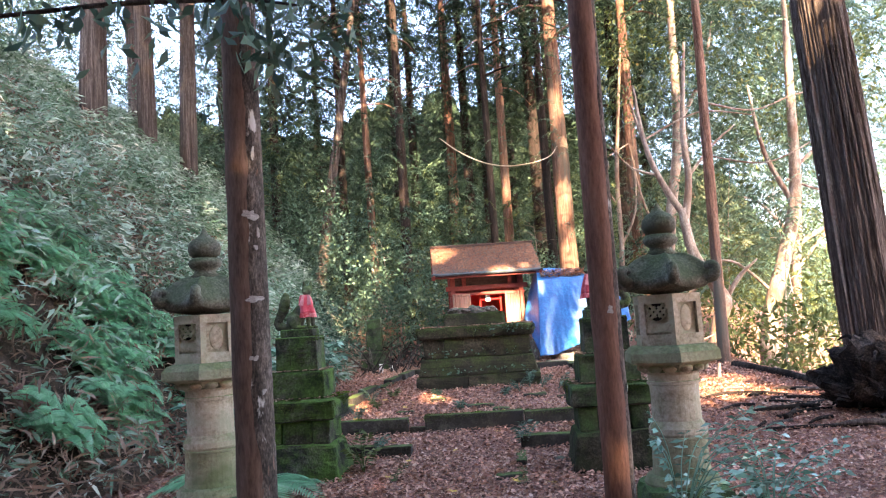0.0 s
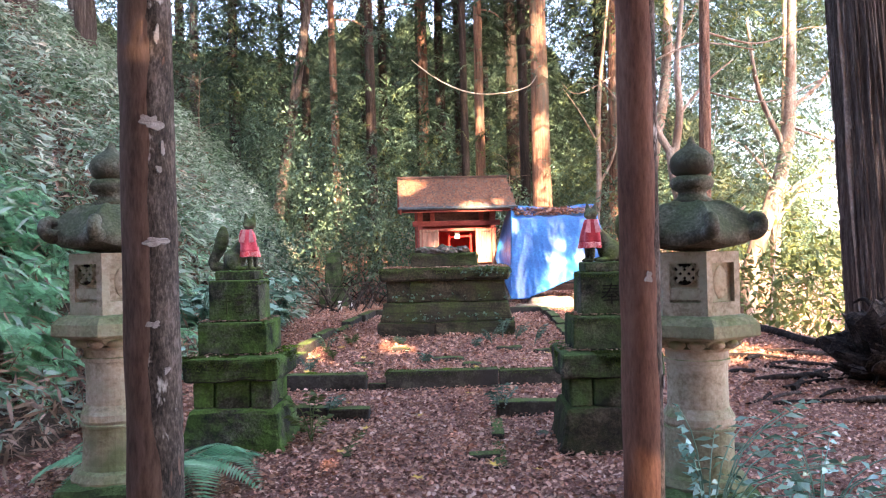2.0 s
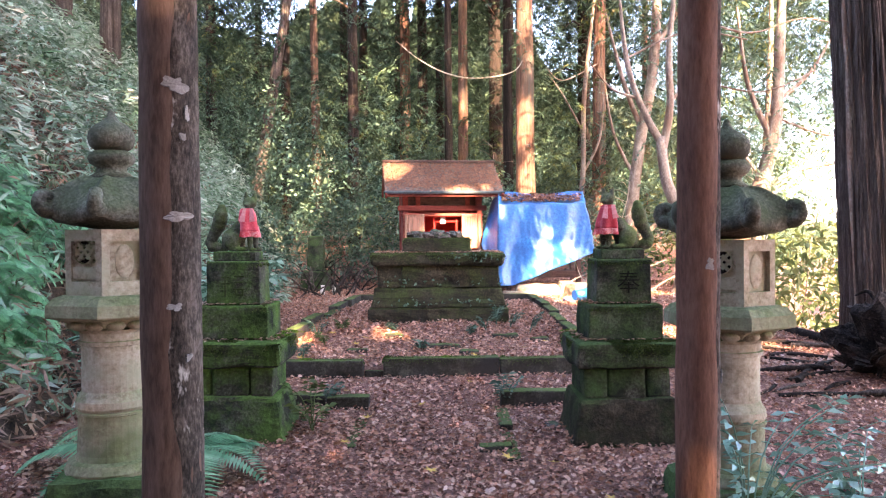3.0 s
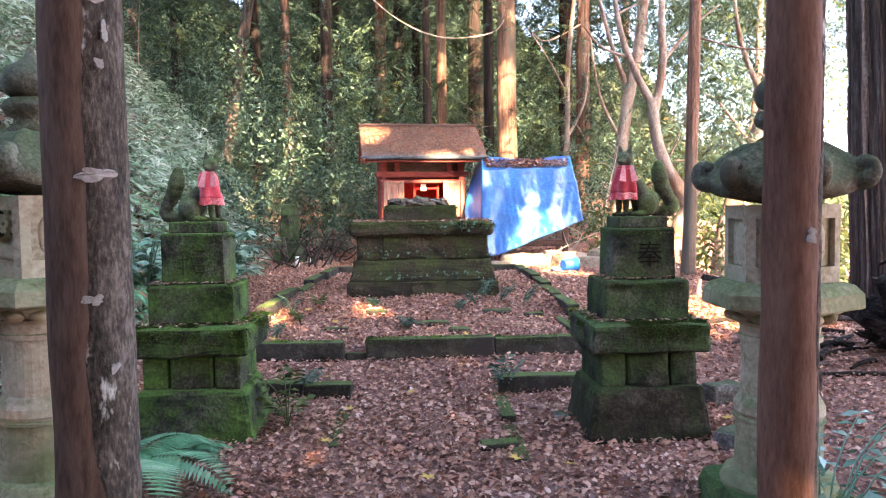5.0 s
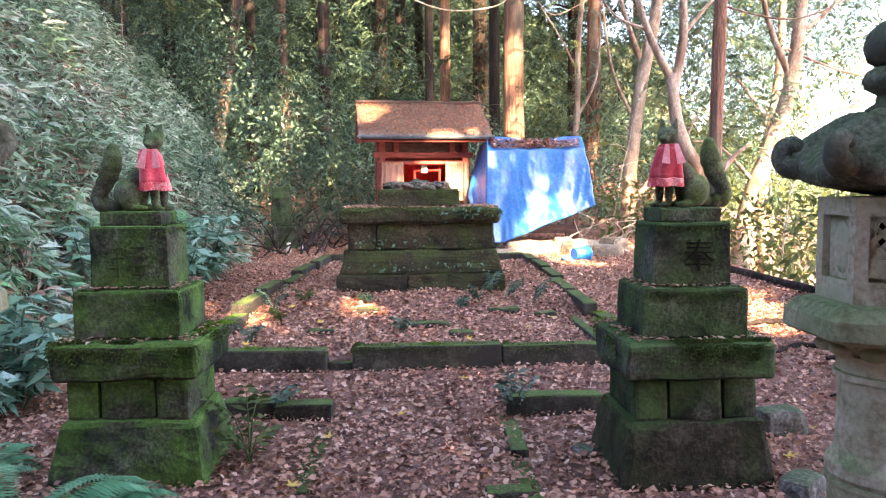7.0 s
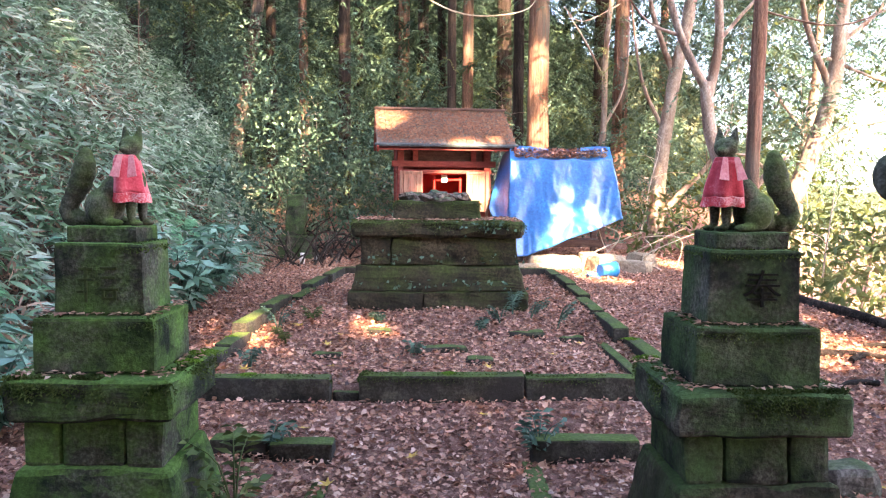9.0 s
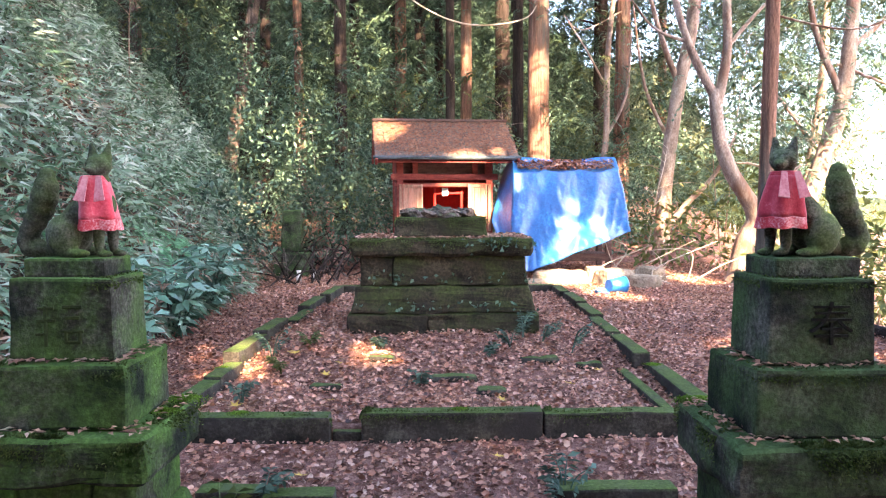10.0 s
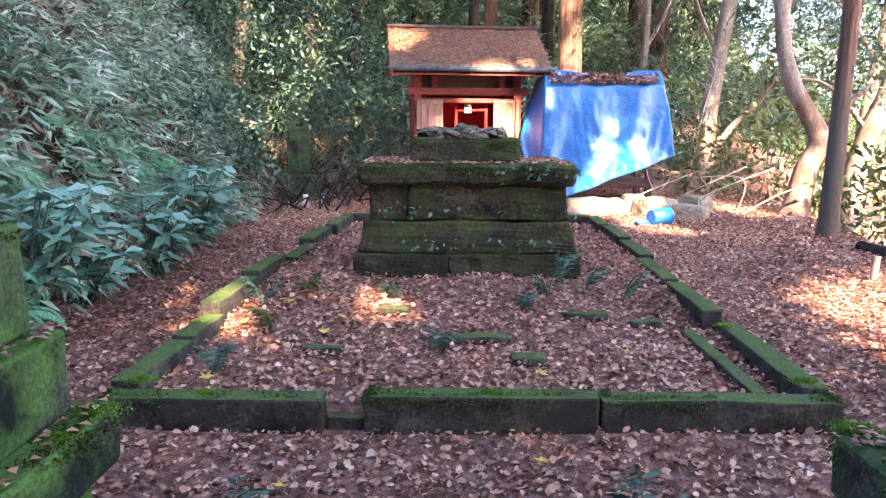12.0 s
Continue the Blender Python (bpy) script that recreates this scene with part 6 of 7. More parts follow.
def fern_arrays(n_fronds, length, seed, slim=0.046):
    """Arched fronds with two rows of leaflets."""
    rr = random.Random(seed)
    P, D, N, L, W = [], [], [], [], []
    for f in range(n_fronds):
        a = 2 * math.pi * f / n_fronds + rr.uniform(-0.4, 0.4)
        out = Vector((math.cos(a), math.sin(a), 0))
        side = Vector((-out.y, out.x, 0))
        s = length * rr.uniform(0.7, 1.15)
        rise = rr.uniform(0.5, 0.95)
        for k in range(32):
            u = 0.12 + 0.88 * k / 31
            p = out * (s * u * (1 - 0.12 * u)) + Vector((0, 0, s * (rise * u - (rise * 0.95 + 0.1) * u * u)))
            w = s * 0.23 * math.sin(math.pi * min(1, 0.16 + u * 0.84)) ** 0.8 + 0.01
            for sg in (-1, 1):
                P.append(p)
                D.append(side * sg + out * 0.35 + Vector((0, 0, -0.12)))
                N.append(Vector((rr.uniform(-0.2, 0.2), rr.uniform(-0.2, 0.2), 1)))
                L.append(w)
                W.append(s * slim)
    return np.array(P), np.array(D), np.array(N), np.array(L), np.array(W)


def build_ferns():
    base = [fern_arrays(8, 0.55, s) for s in range(4)]
    V = []
    rr = random.Random(2)
    for i in range(900):
        y = rr.uniform(4.3, 14) if i % 3 == 0 else rr.uniform(4.3, 8.5)
        xl = float(lerp(y, BANK_Y, BANK_X))
        x = xl - (0.5 if y < 9 else 0.15) - rr.random() ** 1.2 * (2.8 if y < 9 else 0.8)
        # ferns grow in clumps with bare earth between
        if noise.noise(Vector((x * 1.3, y * 1.3, 77))) < 0.02:
            continue
        P, D, N, L, W = base[i % 4]
        s = rr.uniform(0.45, 1.0) * (1.0 if y < 9 else 0.8)
        a = rr.uniform(0, 6.28)
        R = np.array([[math.cos(a), -math.sin(a), 0], [math.sin(a), math.cos(a), 0], [0, 0, 1]])
        # the crown of fronds leans out from the slope
        tip = radians(rr.uniform(20, 55))
        R = np.array([[math.cos(tip), 0, math.sin(tip)], [0, 1, 0], [-math.sin(tip), 0, math.cos(tip)]]) @ R
        T = np.array([x, y, height_at(x, y) + rr.uniform(0.02, 0.4)])
        v, f = leaf_points((P * s) @ R.T + T, D @ R.T, N @ R.T, L * s, W * s, fold=0.1, droop=0.1)
        V.append(v)
    V = np.concatenate(V)
    ob = mesh_ob("bank_ferns", np_mesh("bank_ferns", V, np.arange(len(V)).reshape(-1, 4)), M_FERN)
    tagged(ob, "green ferns growing on the lower bank", "ferns", kind="stuff")
    # single ferns that stand out
    for i, (x, y, s, label) in enumerate(((-2.1, 5.95, 1.7, "large green fern at the foot of a mossy pedestal"), (-1.85, 6.25, 0.75, "grassy fern tuft in front of the mossy pedestal"), (-2.6, 6.6, 0.9, "green fern between pedestal and bank"))):
        t = thing("fern", pose(x, y, height_at(x, y)), label, "fern", "ferns by the pedestal")
        for k in range(9):
            P, D, N, L, W = fern_arrays(1, 0.55 * s, 100 + i * 20 + k, 0.03)
            c, sn = math.cos(k * 0.7), math.sin(k * 0.7)
            R = np.array([[c, -sn, 0], [sn, c, 0], [0, 0, 1]])
            leaf_cloud("frond", P @ R.T, D @ R.T, N @ R.T, L, W, M_FERN, t, fold=0.1, droop=0.1)


build_ferns()


def sprig(x, y, z, h, n, size, mat, label, seed, name="plant", lean=(0, 0)):
    """A small plant: stems that arch outwards and pairs of leaves along them."""
    rr = random.Random(seed)
    t = thing(name, pose(x, y, z), label, "plant", "small plants")
    P, D = [], []
    for k in range(n):
        a = rr.uniform(0, 6.28)
        e = Vector((math.cos(a) * h * 0.5 + lean[0], math.sin(a) * h * 0.5 + lean[1], h * rr.uniform(0.5, 1.0)))
        mid = Vector((e.x * 0.35, e.y * 0.35, e.z * 0.7))
        tube_mesh("stem", [(0, 0, -0.01), mid, e], (0.005, 0.004, 0.0015), n=5, sub=3, mat=mat, parent=t)
        for j in range(8):
            u = 0.3 + 0.7 * j / 7
            p = mid * (2 * u * (1 - u)) + e * u * u
            for sg in (-1, 1):
                P.append(p)
                D.append(Vector((-math.sin(a) * sg + math.cos(a) * 0.5, math.cos(a) * sg + math.sin(a) * 0.5, rr.uniform(-0.3, 0.4))))
    P, D = np.array(P), np.array(D)
    k = len(P)
    leaf_cloud("leaves", P, D, rand_dirs(k, 0.5, 1), size * rng.uniform(0.6, 1.2, k), size * 0.38 * rng.uniform(0.7, 1.2, k), mat, t)


sprig(1.0, 4.7, height_at(1.0, 4.7), 0.75, 15, 0.085, M_BLUELEAF, "glossy blue-green shrub in front of a stone lantern", 1, "shrub", (0.22, -0.15))
sprig(1.55, 4.75, height_at(1.55, 4.75), 0.55, 12, 0.08, M_BLUELEAF, "glossy low shrub beside a stone lantern", 2, "shrub", (0.15, 0))
sprig(-1.3, 6.75, height_at(-1.3, 6.75), 0.4, 5, 0.09, M_LIGHTLEAF, "light green weed beside the mossy pedestal", 3)
sprig(-1.3, 7.5, height_at(-1.3, 7.5), 0.25, 4, 0.06, M_SHRUB, "small green weed at the low kerb", 4)
sprig(0.16, 7.35, height_at(0.16, 7.35), 0.25, 5, 0.07, M_SHRUB, "small dark green fern-like weed on the path's edge", 5)
for i, (x, y, h) in enumerate(((-1.6, 9.5, 0.2), (-1.75, 9.9, 0.25), (-1.5, 10.2, 0.15), (0.35, 10.45, 0.25), (0.2, 10.1, 0.2), (0.5, 10.3, 0.3), (-0.55, 9.1, 0.14), (-1.7, 8.7, 0.16), (0.0, 9.8, 0.14), (-0.9, 10.1, 0.12), (0.7, 10.0, 0.3))):
    sprig(x, y, float(bed_height(x, y)), h, 4, 0.06, (M_SHRUB, M_LIGHTLEAF)[i % 2 == 0 and i < 4], "small green weed among fallen leaves in the bed", 10 + i)


def build_ivy():
    n = 110
    lev = rng.integers(0, 3, n)
    z = np.choose(lev, (1.38, 1.08, 0.83)) + rng.normal(0, 0.03, n)
    x = rng.uniform(-1.15, 0.5, n)
    x = np.where(lev == 0, rng.normal(0.15, 0.2, n).clip(-0.6, 0.46), x)
    y = np.choose(lev, (10.64, 10.68, 10.63)) - 0.012
    pos = np.stack([x, y, z], 1)
    ob = leaf_cloud("ivy", pos, rand_dirs(n, -0.9, 0.3) + np.array((0, -0.5, 0)), rand_dirs(n, -0.2, 0.6) + np.array((0, -0.8, 0)), rng.uniform(0.025, 0.06, n), rng.uniform(0.02, 0.045, n), M_SHRUB)
    tagged(ob, "small ivy leaves growing in the altar's joints", "ivy", kind="stuff")


build_ivy()


# ---- dark root mass, logs ----
def build_root():
    t = thing("uprooted_stump", pose(3.85, 8.0, height_at(3.85, 8.0)) @ Matrix.Diagonal((1.0, 0.95, 0.95, 1)), "black rotten root mass with earth and twigs", "stump")
    bm = bmesh.new()
    for x, y, z, s in ((0, 0, 0.35, 0.5), (0.45, 0.1, 0.3, 0.5), (-0.25, 0.05, 0.25, 0.32), (0.2, -0.2, 0.2, 0.4)):
        bmesh.ops.create_icosphere(bm, subdivisions=4, radius=s, matrix=pose(x, y, z) @ Matrix.Diagonal((1, 0.7, 0.75, 1)))
    for v in bm.verts:
        v.co += v.co.normalized() * (0.2 * noise.noise(v.co * 4) + 0.16 * noise.noise(v.co * 10) + 0.1 * noise.noise(v.co * 23))
    part("root_ball", bm, M_ROOT, t, smooth=False)
    rr = random.Random(9)
    for k in range(60):
        a = rr.uniform(2.2, 6.6)
        p = Vector((0.1 + 0.3 * math.cos(a), 0.3 * math.sin(a), rr.uniform(0.1, 0.6)))
        e = p + Vector((math.cos(a) * rr.uniform(0.1, 0.32), math.sin(a) * rr.uniform(0.1, 0.3), rr.uniform(-0.4, 0.15)))
        e.z = max(e.z, 0.02)
        tube_mesh("root", [p, (p + e) / 2 + Vector((0, 0, rr.uniform(-0.05, 0.15))), e], (0.035, 0.022, 0.008), n=6, mat=M_ROOT, parent=t)


build_root()
for i, (x0, y0, x1, y1, r, mat, label) in enumerate(((3.75, 12.6, 4.1, 9.7, 0.06, M_ROOT, "dark rotten log lying along the drop"), (2.8, 7.9, 3.5, 8.6, 0.03, M_ROOT, "dead branch lying in the leaves"), (2.5, 7.6, 3.4, 7.5, 0.02, M_ROOT, "dead branch lying in the leaves"))):
    z0, z1 = height_at(x0, y0) + r * 0.8, height_at(x1, y1) + r * 0.8
    ob = tube_mesh("fallen_log", [(x0, y0, z0), ((x0 + x1) / 2, (y0 + y1) / 2 + 0.05, max((z0 + z1) / 2, height_at((x0 + x1) / 2, (y0 + y1) / 2) + r * 0.7)), (x1, y1, z1)], (r, r * 1.05, r * 0.7), n=10, bump=0.12, seed=i, mat=mat)
    tagged(ob, label, "log", "fallen wood")
for i in range(22):
    rr = random.Random(i + 700)
    x, y = rr.uniform(2.5, 3.9), rr.uniform(7.4, 10.2)
    a, L = rr.uniform(-0.7, 0.7) + (math.pi if i % 2 else 0), rr.uniform(0.25, 0.8)
    e = (x + L * math.cos(a), y + L * math.sin(a))
    c = ((x + e[0]) / 2, (y + e[1]) / 2 + rr.uniform(-0.06, 0.06))
    w = rr.uniform(0.012, 0.035)
    ob = tube_mesh("fallen_branch", [(x, y, height_at(x, y) + w), (*c, height_at(*c) + w * 1.6), (*e, height_at(*e) + w * 0.8)], (w, w * 0.9, w * 0.45), n=8, bump=0.15, seed=i, mat=(M_ROOT, M_BARK_SHADE_DARK, M_BARK_GREY)[i % 3])
    tagged(ob, "dark broken branch lying among fallen leaves", "branch", "fallen wood")
ob = tube_mesh("cut_stake", [(0, 0, -0.05), (0.01, 0, 0.1), (0.02, 0, 0.22)], (0.03, 0.028, 0.025), n=10, mat=M_TWIG)
ob.matrix_basis = pose(3.1, 11.2, height_at(3.1, 11.2))
tagged(ob, "short pale cut stake in the leafy ground", "stake")
# a bare vine hung between the trunks
ob = tube_mesh("vine", [(-1.3, 20.5, 6.65), (-0.75, 20.5, 6.2), (-0.1, 20.5, 5.85), (0.55, 20.5, 5.7), (1.25, 20.5, 5.74), (1.75, 20.8, 5.95), (2.0, 21.2, 6.3)], (0.012, 0.015, 0.017, 0.017, 0.015, 0.012, 0.008), n=6, mat=M_TWIG)
tagged(ob, "bare pale vine sagging between two trunks", "vine")


# ---- fallen leaves ----
def build_litter():
    n = 270000
    x, y = rng.uniform(-4.9, 5.2, n), 1.5 + 16 * rng.uniform(0, 1, n) ** 1.35
    inside = (x > -1.95) & (x < 1.17) & (y > 8.3) & (y < 13.8)
    z = np.where(inside, bed_height(x, y), height(x, y))
    alt = (x > -1.22) & (x < 0.52) & (y > 10.62) & (y < 11.9)
    steep = x < lerp(y, BANK_Y, BANK_X) - 0.8
    on_kerb = (y > 8.16) & (y < 8.32) & (x > -2.1) & (x < 1.3)
    thin = rng.uniform(0, 1, n) < np.where((x > 1.6) & (y < 8), 0.35, 0)
    ok = ~alt & ~steep & ~thin & ~on_kerb
    pos = np.stack([x, y, z + rng.uniform(0.004, 0.03, n)], 1)[ok]
    k = len(pos)
    size = rng.uniform(0.016, 0.046, k)
    v, f = crisp_leaf_points(pos, rand_dirs(k, -0.3, 0.35), rand_dirs(k, 0.4, 1), size, size * rng.uniform(0.4, 0.95, k))
    ob = mesh_ob("fallen_leaves", np_mesh("fallen_leaves", v, f), M_LITTER)
    tagged(ob, "thick layer of brown and pinkish fallen leaves", "leaves", kind="stuff")
    # on the altar's cap
    n = 2200
    pos = np.stack([rng.uniform(-1.15, 0.45, n), rng.uniform(10.68, 11.8, n), 1.432 + rng.uniform(0, 0.012, n)], 1)
    ob = leaf_cloud("altar_leaves", pos, rand_dirs(n, -0.2, 0.3), rand_dirs(n, 0.6, 1), rng.uniform(0.03, 0.06, n), rng.uniform(0.015, 0.035, n), M_LITTER)
    tagged(ob, "brown leaves lying on the altar's cap slab", "leaves", kind="stuff")


build_litter()


def build_maple_leaves():
    """Single bright leaves with five points."""
    me = bpy.data.meshes.new("maple_leaf")
    pts = [(0, -0.012, 0)]
    for k in range(5):
        a = radians(-30 + 60 * k)
        r = 0.055 if k in (1, 2, 3) else 0.04
        pts.append((r * math.cos(a), r * math.sin(a), 0.008))
        if k < 4:
            b = a + radians(30)
            pts.append((0.02 * math.cos(b), 0.02 * math.sin(b), 0.0))
    me.from_pydata(pts, [], [(0, i, i + 1) for i in range(1, len(pts) - 1)])
    rr = random.Random(11)
    for k in range(46):
        x, y = rr.uniform(-1.9, 1.9), rr.uniform(2.6, 8.0)
        if k % 4 == 0:
            x, y = rr.uniform(-1.8, 1.0), rr.uniform(8.5, 10.4)
        if abs(x + 1.82) < 0.5 and 6.3 < y < 7.3 or abs(x - 0.885) < 0.5 and 6.1 < y < 7.1:
            continue
        z = float(bed_height(x, y)) if y > 8.3 else height_at(x, y)
        ob = mesh_ob("maple_leaf", me, M_YELLOW)
        ob.matrix_basis = pose(x, y, z + 0.042, rr.uniform(-15, 15), rr.uniform(-15, 15), rr.uniform(0, 360))
        tagged(ob, "yellow maple leaf lying on brown litter", "leaf", "yellow maple leaves")


build_maple_leaves()


# ---- brush heap, marker and broad-leaved shrub by the bank ----
for i in range(46):
    rr = random.Random(i + 300)
    x, y = rr.uniform(-2.9, -1.75), rr.uniform(14.9, 17.0)
    a, L = rr.uniform(0, 6.28), rr.uniform(0.4, 1.1)
    ob = tube_mesh("dead_branch", [(0, 0, 0.0), (math.cos(a) * L * 0.4, math.sin(a) * L * 0.4, rr.uniform(0.1, 0.55)), (math.cos(a) * L, math.sin(a) * L, rr.uniform(0.02, 0.8))], (0.018, 0.012, 0.004), n=6, sub=4, mat=(M_BARK_SHADE_DARK, M_ROOT, M_BARK_GREY)[i % 3])
    ob.matrix_basis = pose(x, y, height_at(x, y))
    tagged(ob, "dark dry branch in a heap of brushwood", "branch", "brushwood heap")


def build_marker():
    z = height_at(-2.75, 16.4)
    t = thing("stone_marker", pose(-2.75, 16.4, z - 0.05), "small mossy standing stone at the foot of the bank", "stone")
    part("base", box_bm(0.6, 0.5, 0.45, top=0.9, bevel=0.03, cuts=3, rough=0.02, seed=5), M_STONE_MOSS, t)
    part("pillar", box_bm(0.34, 0.28, 0.7, 0, 0, 0.445, top=0.85, bevel=0.03, cuts=3, rough=0.02, seed=6), M_STONE_MOSS, t)
    for k, x in enumerate((-2.5, -2.3)):
        v = part("paper_vase", lathe_bm([(0.04, 0), (0.045, 0.08), (0.03, 0.14), (0.038, 0.18)], 12), M_PAPER, smooth=True)
        v.matrix_basis = pose(x, 15.5 + 0.2 * k, height_at(x, 15.5 + 0.2 * k))
        tagged(v, "small white vase standing on leafy ground", "vase", "white vases")


build_marker()


def broadleaf(x, y, z, size, n, seed, label):
    """A shrub with large pointed leaves in whorls."""
    rr = random.Random(seed)
    t = thing("shrub", pose(x, y, z), label, "shrub")
    P, D = [], []
    for k in range(n):
        a, h = rr.uniform(0, 6.28), rr.uniform(0.35, 1.0) * size
        e = Vector((math.cos(a) * size * 0.6 * rr.random(), math.sin(a) * size * 0.6 * rr.random(), h))
        tube_mesh("stem", [(e.x * 0.2, e.y * 0.2, -0.02), e * 0.6, e], (0.012, 0.009, 0.004), n=5, sub=3, mat=M_SHRUB, parent=t)
        for j in range(21):
            b = 2 * math.pi * j / 7 + rr.random()
            P.append(e * (1 - 0.27 * (j // 7)) + Vector((0, 0, -0.02 * (j % 3))))
            D.append(Vector((math.cos(b), math.sin(b), rr.uniform(-0.5, 0.3))))
    P, D = np.array(P), np.array(D)
    k = len(P)
    leaf_cloud("leaves", P, D, rand_dirs(k, 0.6, 1), rng.uniform(0.13, 0.24, k), rng.uniform(0.045, 0.08, k), M_BLUELEAF, t)


broadleaf(-3.05, 11.3, height_at(-3.05, 11.3) - 0.05, 0.8, 22, 1, "broad-leaved blue-green shrub at the foot of the bank")
broadleaf(-3.1, 12.4, height_at(-3.1, 12.4) - 0.05, 0.85, 22, 2, "broad-leaved blue-green shrub at the foot of the bank")
broadleaf(-3.15, 10.2, height_at(-3.15, 10.2), 0.7, 16, 8, "broad-leaved blue-green shrub at the foot of the bank")
broadleaf(-3.2, 9.6, height_at(-3.2, 9.6), 0.9, 18, 3, "broad-leaved shrub among bamboo grass")
broadleaf(-2.95, 7.6, height_at(-2.95, 7.6), 0.7, 16, 4, "broad-leaved green shrub beside the mossy pedestal")


# ---- moss cushions and bare saplings ----
M_MOSS = leafy("moss_cushion", [(0.1, (0.07, 0.14, 0.015)), (0.5, (0.13, 0.25, 0.025)), (0.9, (0.22, 0.36, 0.05))], 0.8, 0.2, 0.1)
for x, y, z, r in ((-1.5, 6.98, 0.915, 0.08), (-1.52, 6.8, 0.915, 0.05), (-1.93, 8.34, 0.53, 0.08), (1.2, 8.4, 0.53, 0.06), (0.6, 6.9, 0.915, 0.06), (-1.98, 9.3, 0.55, 0.06), (1.19, 9.4, 0.53, 0.05), (-1.6, 8.25, 0.505, 0.05), (-0.3, 8.24, 0.52, 0.04)):
    n = 900
    q = rng.normal(0, 0.5, (n, 2))
    d2 = (q ** 2).sum(1)
    pos = np.stack([x + r * q[:, 0], y + r * 0.8 * q[:, 1], z + 0.22 * r * np.exp(-d2) * rng.uniform(0.3, 1, n)], 1)
    ob = leaf_cloud("moss_cushion", pos, rand_dirs(n, 0.2, 1), rand_dirs(n), rng.uniform(0.005, 0.011, n), rng.uniform(0.003, 0.006, n), M_MOSS)
    tagged(ob, "bright green moss cushion on old stone", "moss", kind="stuff")


def sapling(x, y, h, seed, mat, label, lean=0.0):
    """A bare sapling with fine forked twigs."""
    rr = random.Random(seed)
    t = thing("sapling", pose(x, y, height_at(x, y) - 0.05), label, "sapling", "bare saplings")
    line = [Vector((lean * u * h + rr.uniform(-0.04, 0.04), rr.uniform(-0.04, 0.04), u * h)) for u in (0, 0.3, 0.6, 0.85, 1)]
    tube_mesh("stem", line, (0.018, 0.015, 0.011, 0.007, 0.003), n=6, mat=mat, parent=t)
    for k in range(10):
        p = line[1 + k % 3].lerp(line[2 + k % 3], rr.random())
        a, L = rr.uniform(0, 6.28), rr.uniform(0.25, 0.7)
        e = p + Vector((math.cos(a) * L, math.sin(a) * L, rr.uniform(0.1, 0.5) * L))
        tube_mesh("twig", [p, (p + e) / 2 + Vector((0, 0, 0.05)), e], (0.007, 0.005, 0.002), n=5, sub=3, mat=mat, parent=t)


for i, (x, y, h, l) in enumerate(((-3.6, 21.0, 3.0, 0.1), (-6.2, 18.5, 2.4, 0.02), (-3.2, 23, 3.2, -0.1), (1.0, 20.5, 3.2, 0.05), (3.4, 17.4, 2.2, 0.2), (5.2, 18.2, 3.0, -0.1), (4.9, 13.6, 2.5, 0.1), (6.3, 15.2, 4.0, 0.15), (6.9, 17.5, 5.0, -0.1), (5.9, 20.0, 5.0, 0.1), (7.4, 14.0, 4.0, 0.1))):
    sapling(x, y, h, 500 + i, (M_TWIG, M_BARK_PALE)[i % 2], "thin bare sapling with fine forked twigs", l)
# long thin boughs that cross the open side
for i, (p, r) in enumerate((([(3.9, 13.6, 5.2), (4.9, 13.8, 5.0), (5.9, 14, 5.3), (6.8, 14, 5.1)], 0.02), ([(3.9, 13.6, 4.2), (4.8, 13.2, 3.9), (5.6, 13, 4.2)], 0.016), ([(4.3, 22.3, 6.5), (3.2, 21.8, 5.9), (2.7, 21.6, 6.2)], 0.018),
                            ([(6.4, 16.5, 4.1), (7.6, 16.2, 3.6), (8.8, 16, 3.9), (9.6, 16, 4.6)], 0.03), ([(3.2, 15, 4.9), (4.2, 14.8, 5.3), (5.2, 14.6, 5.1)], 0.02))):
    ob = tube_mesh("bare_bough", p, [r, r * 0.8, r * 0.6, r * 0.3][: len(p)], n=6, mat=M_BARK_PALE)
    tagged(ob, "thin bare bough reaching out from a trunk", "bough", "bare boughs")


# ---- shaggy moss on ledges ----
M_MOSS_DARK = leafy("shaggy_moss", [(0.1, (0.022, 0.036, 0.01)), (0.5, (0.055, 0.085, 0.02)), (0.9, (0.11, 0.15, 0.04))], 0.85, 0.15, 0.1, 0.5, 5.0)


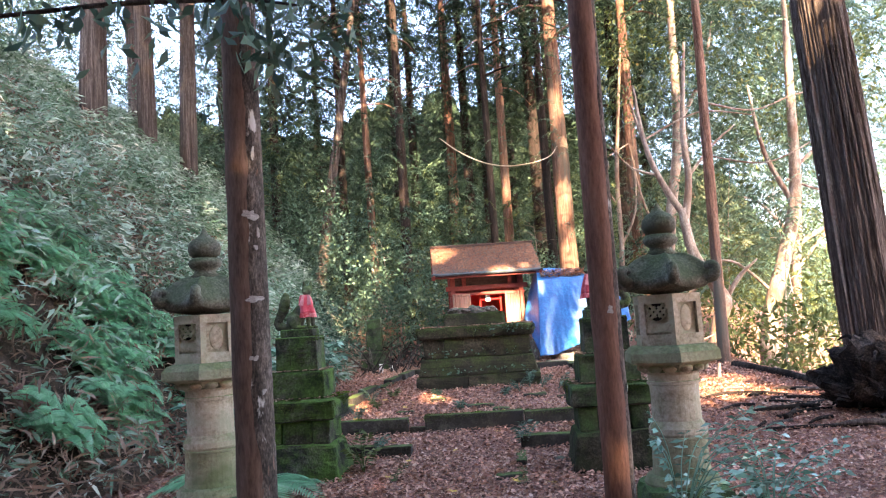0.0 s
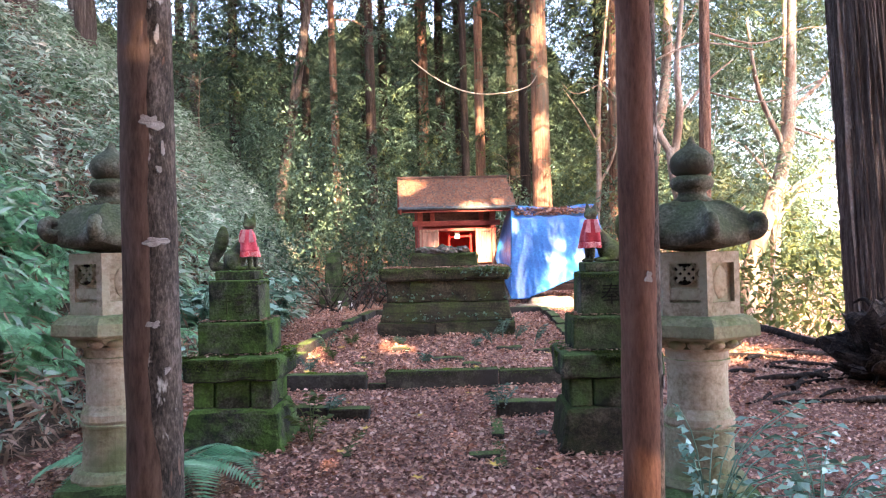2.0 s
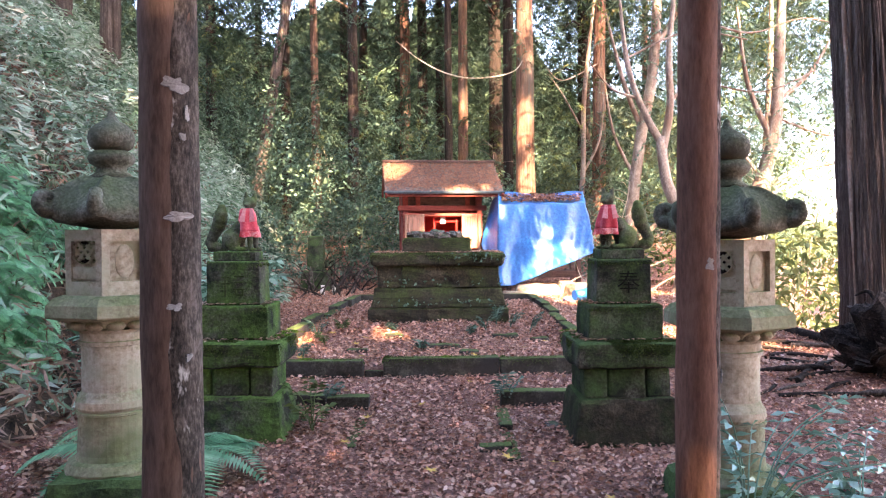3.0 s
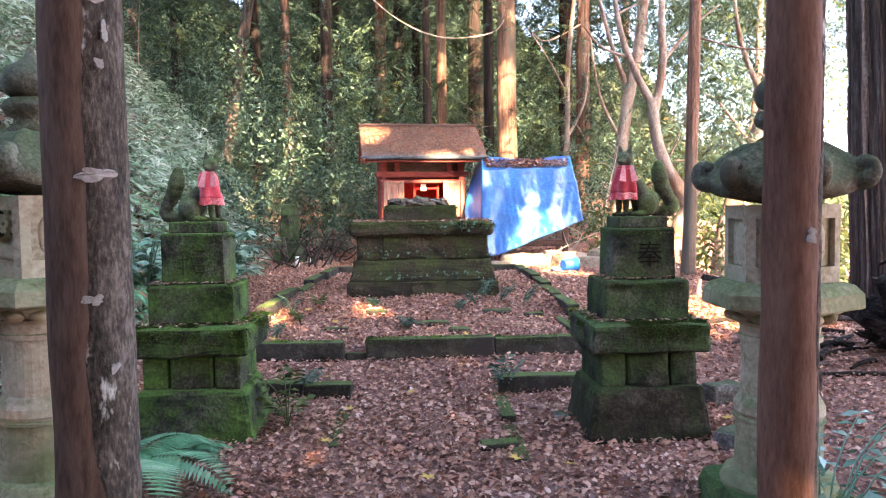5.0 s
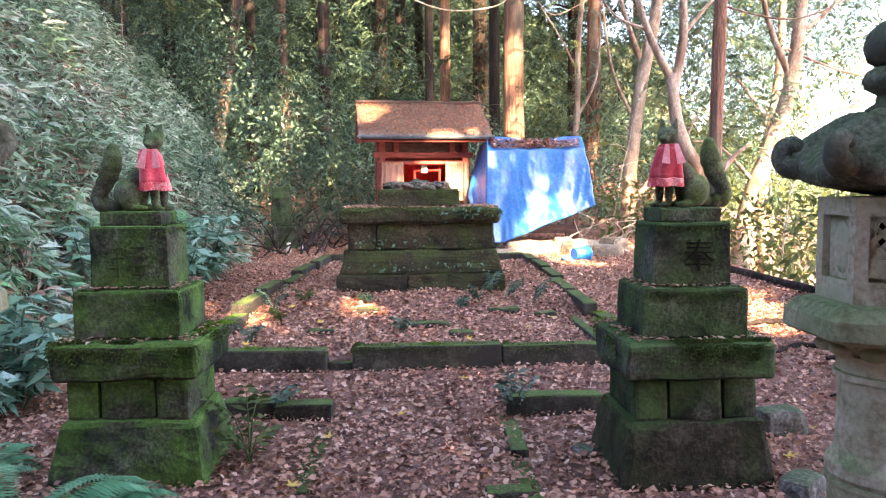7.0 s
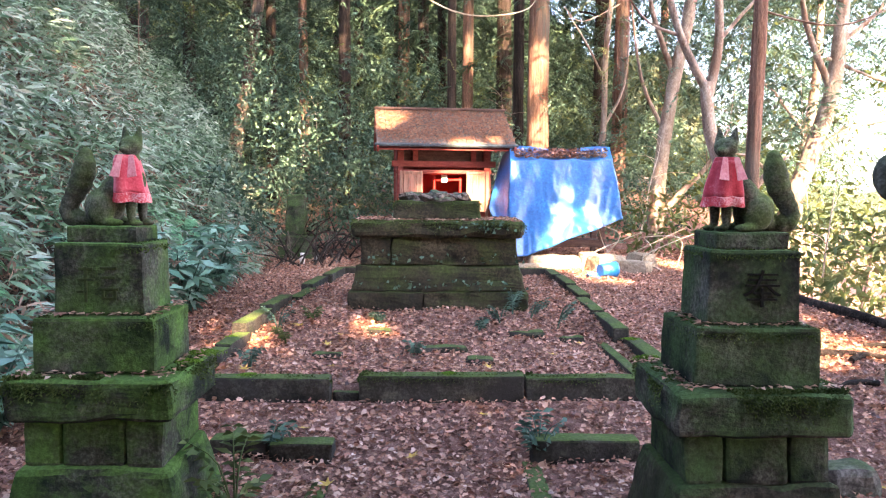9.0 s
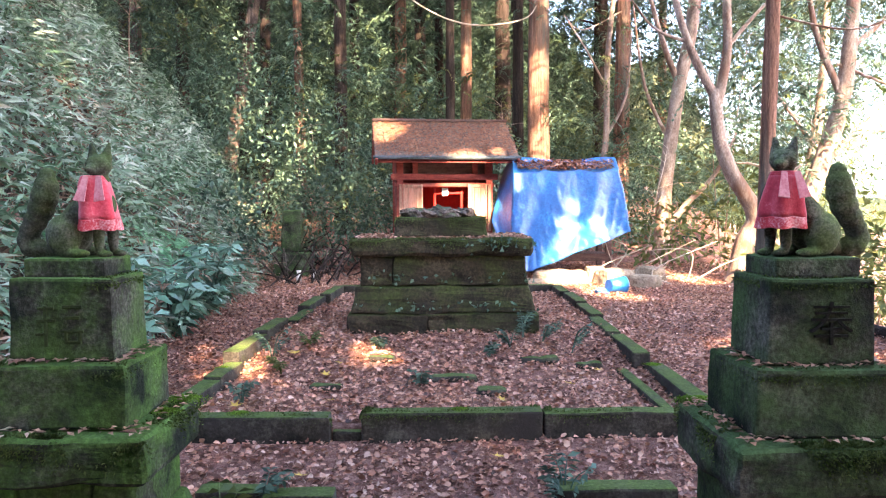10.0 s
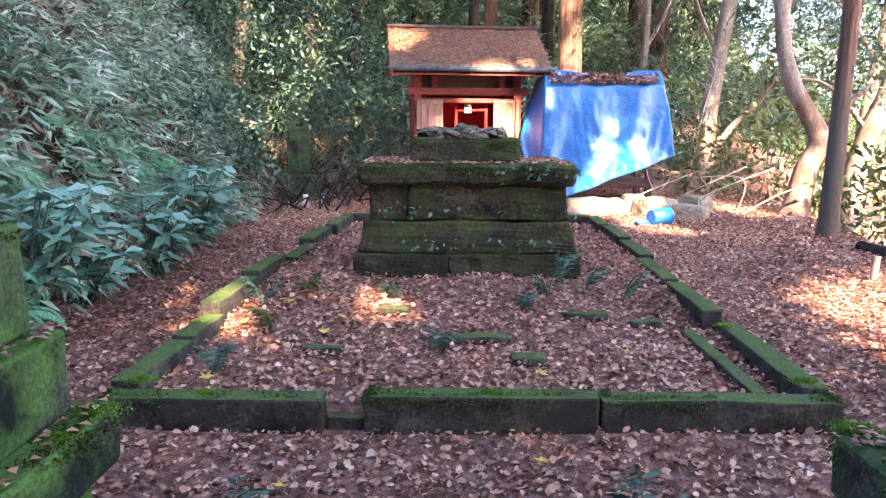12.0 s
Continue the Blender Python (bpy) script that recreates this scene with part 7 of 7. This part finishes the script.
def moss_fringe(x0, x1, y0, y1, z, n, reach, label, thick=0.03):
    """Short moss blades along the rim of a slab, thickest on its edges, gone in bald places."""
    t = rng.uniform(0, 1, n)
    side = rng.choice(4, n, p=[0.5, 0.08, 0.21, 0.21])
    px = np.where(side < 2, x0 + (x1 - x0) * t, np.where(side == 2, x0, x1))
    py = np.where(side == 0, y0, np.where(side == 1, y1, y0 + (y1 - y0) * t))
    inward = np.abs(rng.normal(0, thick, n))
    down = np.abs(rng.normal(0, reach, n))
    over = rng.uniform(0, 1, n) < 0.45
    out = np.stack([np.where(side == 2, -1, np.where(side == 3, 1, 0)), np.where(side == 0, -1, np.where(side == 1, 1, 0)), np.zeros(n)], 1).astype(float)
    pos = np.stack([px, py, np.full(n, z)], 1)
    pos += np.where(over[:, None], -out * inward[:, None], out * 0.002)
    pos[:, 2] -= np.where(over, 0.0, down)
    # round the rim off as the slab's own edge is
    pos -= out * (0.02 * np.exp(-np.where(over, inward, down) / 0.014))[:, None]
    pos[:, 2] -= 0.014 * np.exp(-np.where(over, inward, down) / 0.014)
    bald = np.array([noise.noise(Vector(p) * 4.5) for p in pos])
    ok = bald > -0.12
    pos, out, over = pos[ok], out[ok], over[ok]
    m = len(pos)
    d = np.where(over[:, None], np.array((0, 0, 0.7)), out * 0.8 + np.array((0, 0, -0.5))) + 0.7 * rand_dirs(m)
    ob = leaf_cloud("moss_fringe", pos, d, rand_dirs(m), rng.uniform(0.007, 0.018, m), rng.uniform(0.004, 0.009, m), M_MOSS_DARK)
    tagged(ob, label, "moss", kind="stuff")


moss_fringe(-1.19, 0.49, 10.635, 11.86, 1.435, 9000, 0.05, "shaggy olive moss hanging over the altar's cap", 0.05)
moss_fringe(-0.8, 0.08, 10.92, 11.52, 1.62, 2500, 0.04, "thin moss on the stone lying on the altar")
for cx, yf in ((-1.82, 6.6), (0.885, 6.42)):
    moss_fringe(cx - 0.35, cx + 0.35, yf - 0.14, yf + 0.48, 0.918, 7000, 0.045, "shaggy moss on the rim of the pedestal's slab")
    moss_fringe(cx - 0.25, cx + 0.25, yf - 0.058, yf + 0.388, 1.155, 1800, 0.02, "thin moss on the edge of the pedestal's block", 0.015)
    moss_fringe(cx - 0.185, cx + 0.185, yf + 0.003, yf + 0.327, 1.462, 1500, 0.015, "thin moss on the edge of the inscribed block", 0.015)
for x0, x1, top in ((-2.08, -1.06, 0.505), (-0.88, 0.19, 0.52), (0.19, 1.28, 0.51)):
    moss_fringe(x0, x1, 8.177, 8.303, top + 0.004, 2600, 0.02, "low moss along the top of the kerb stone", 0.03)
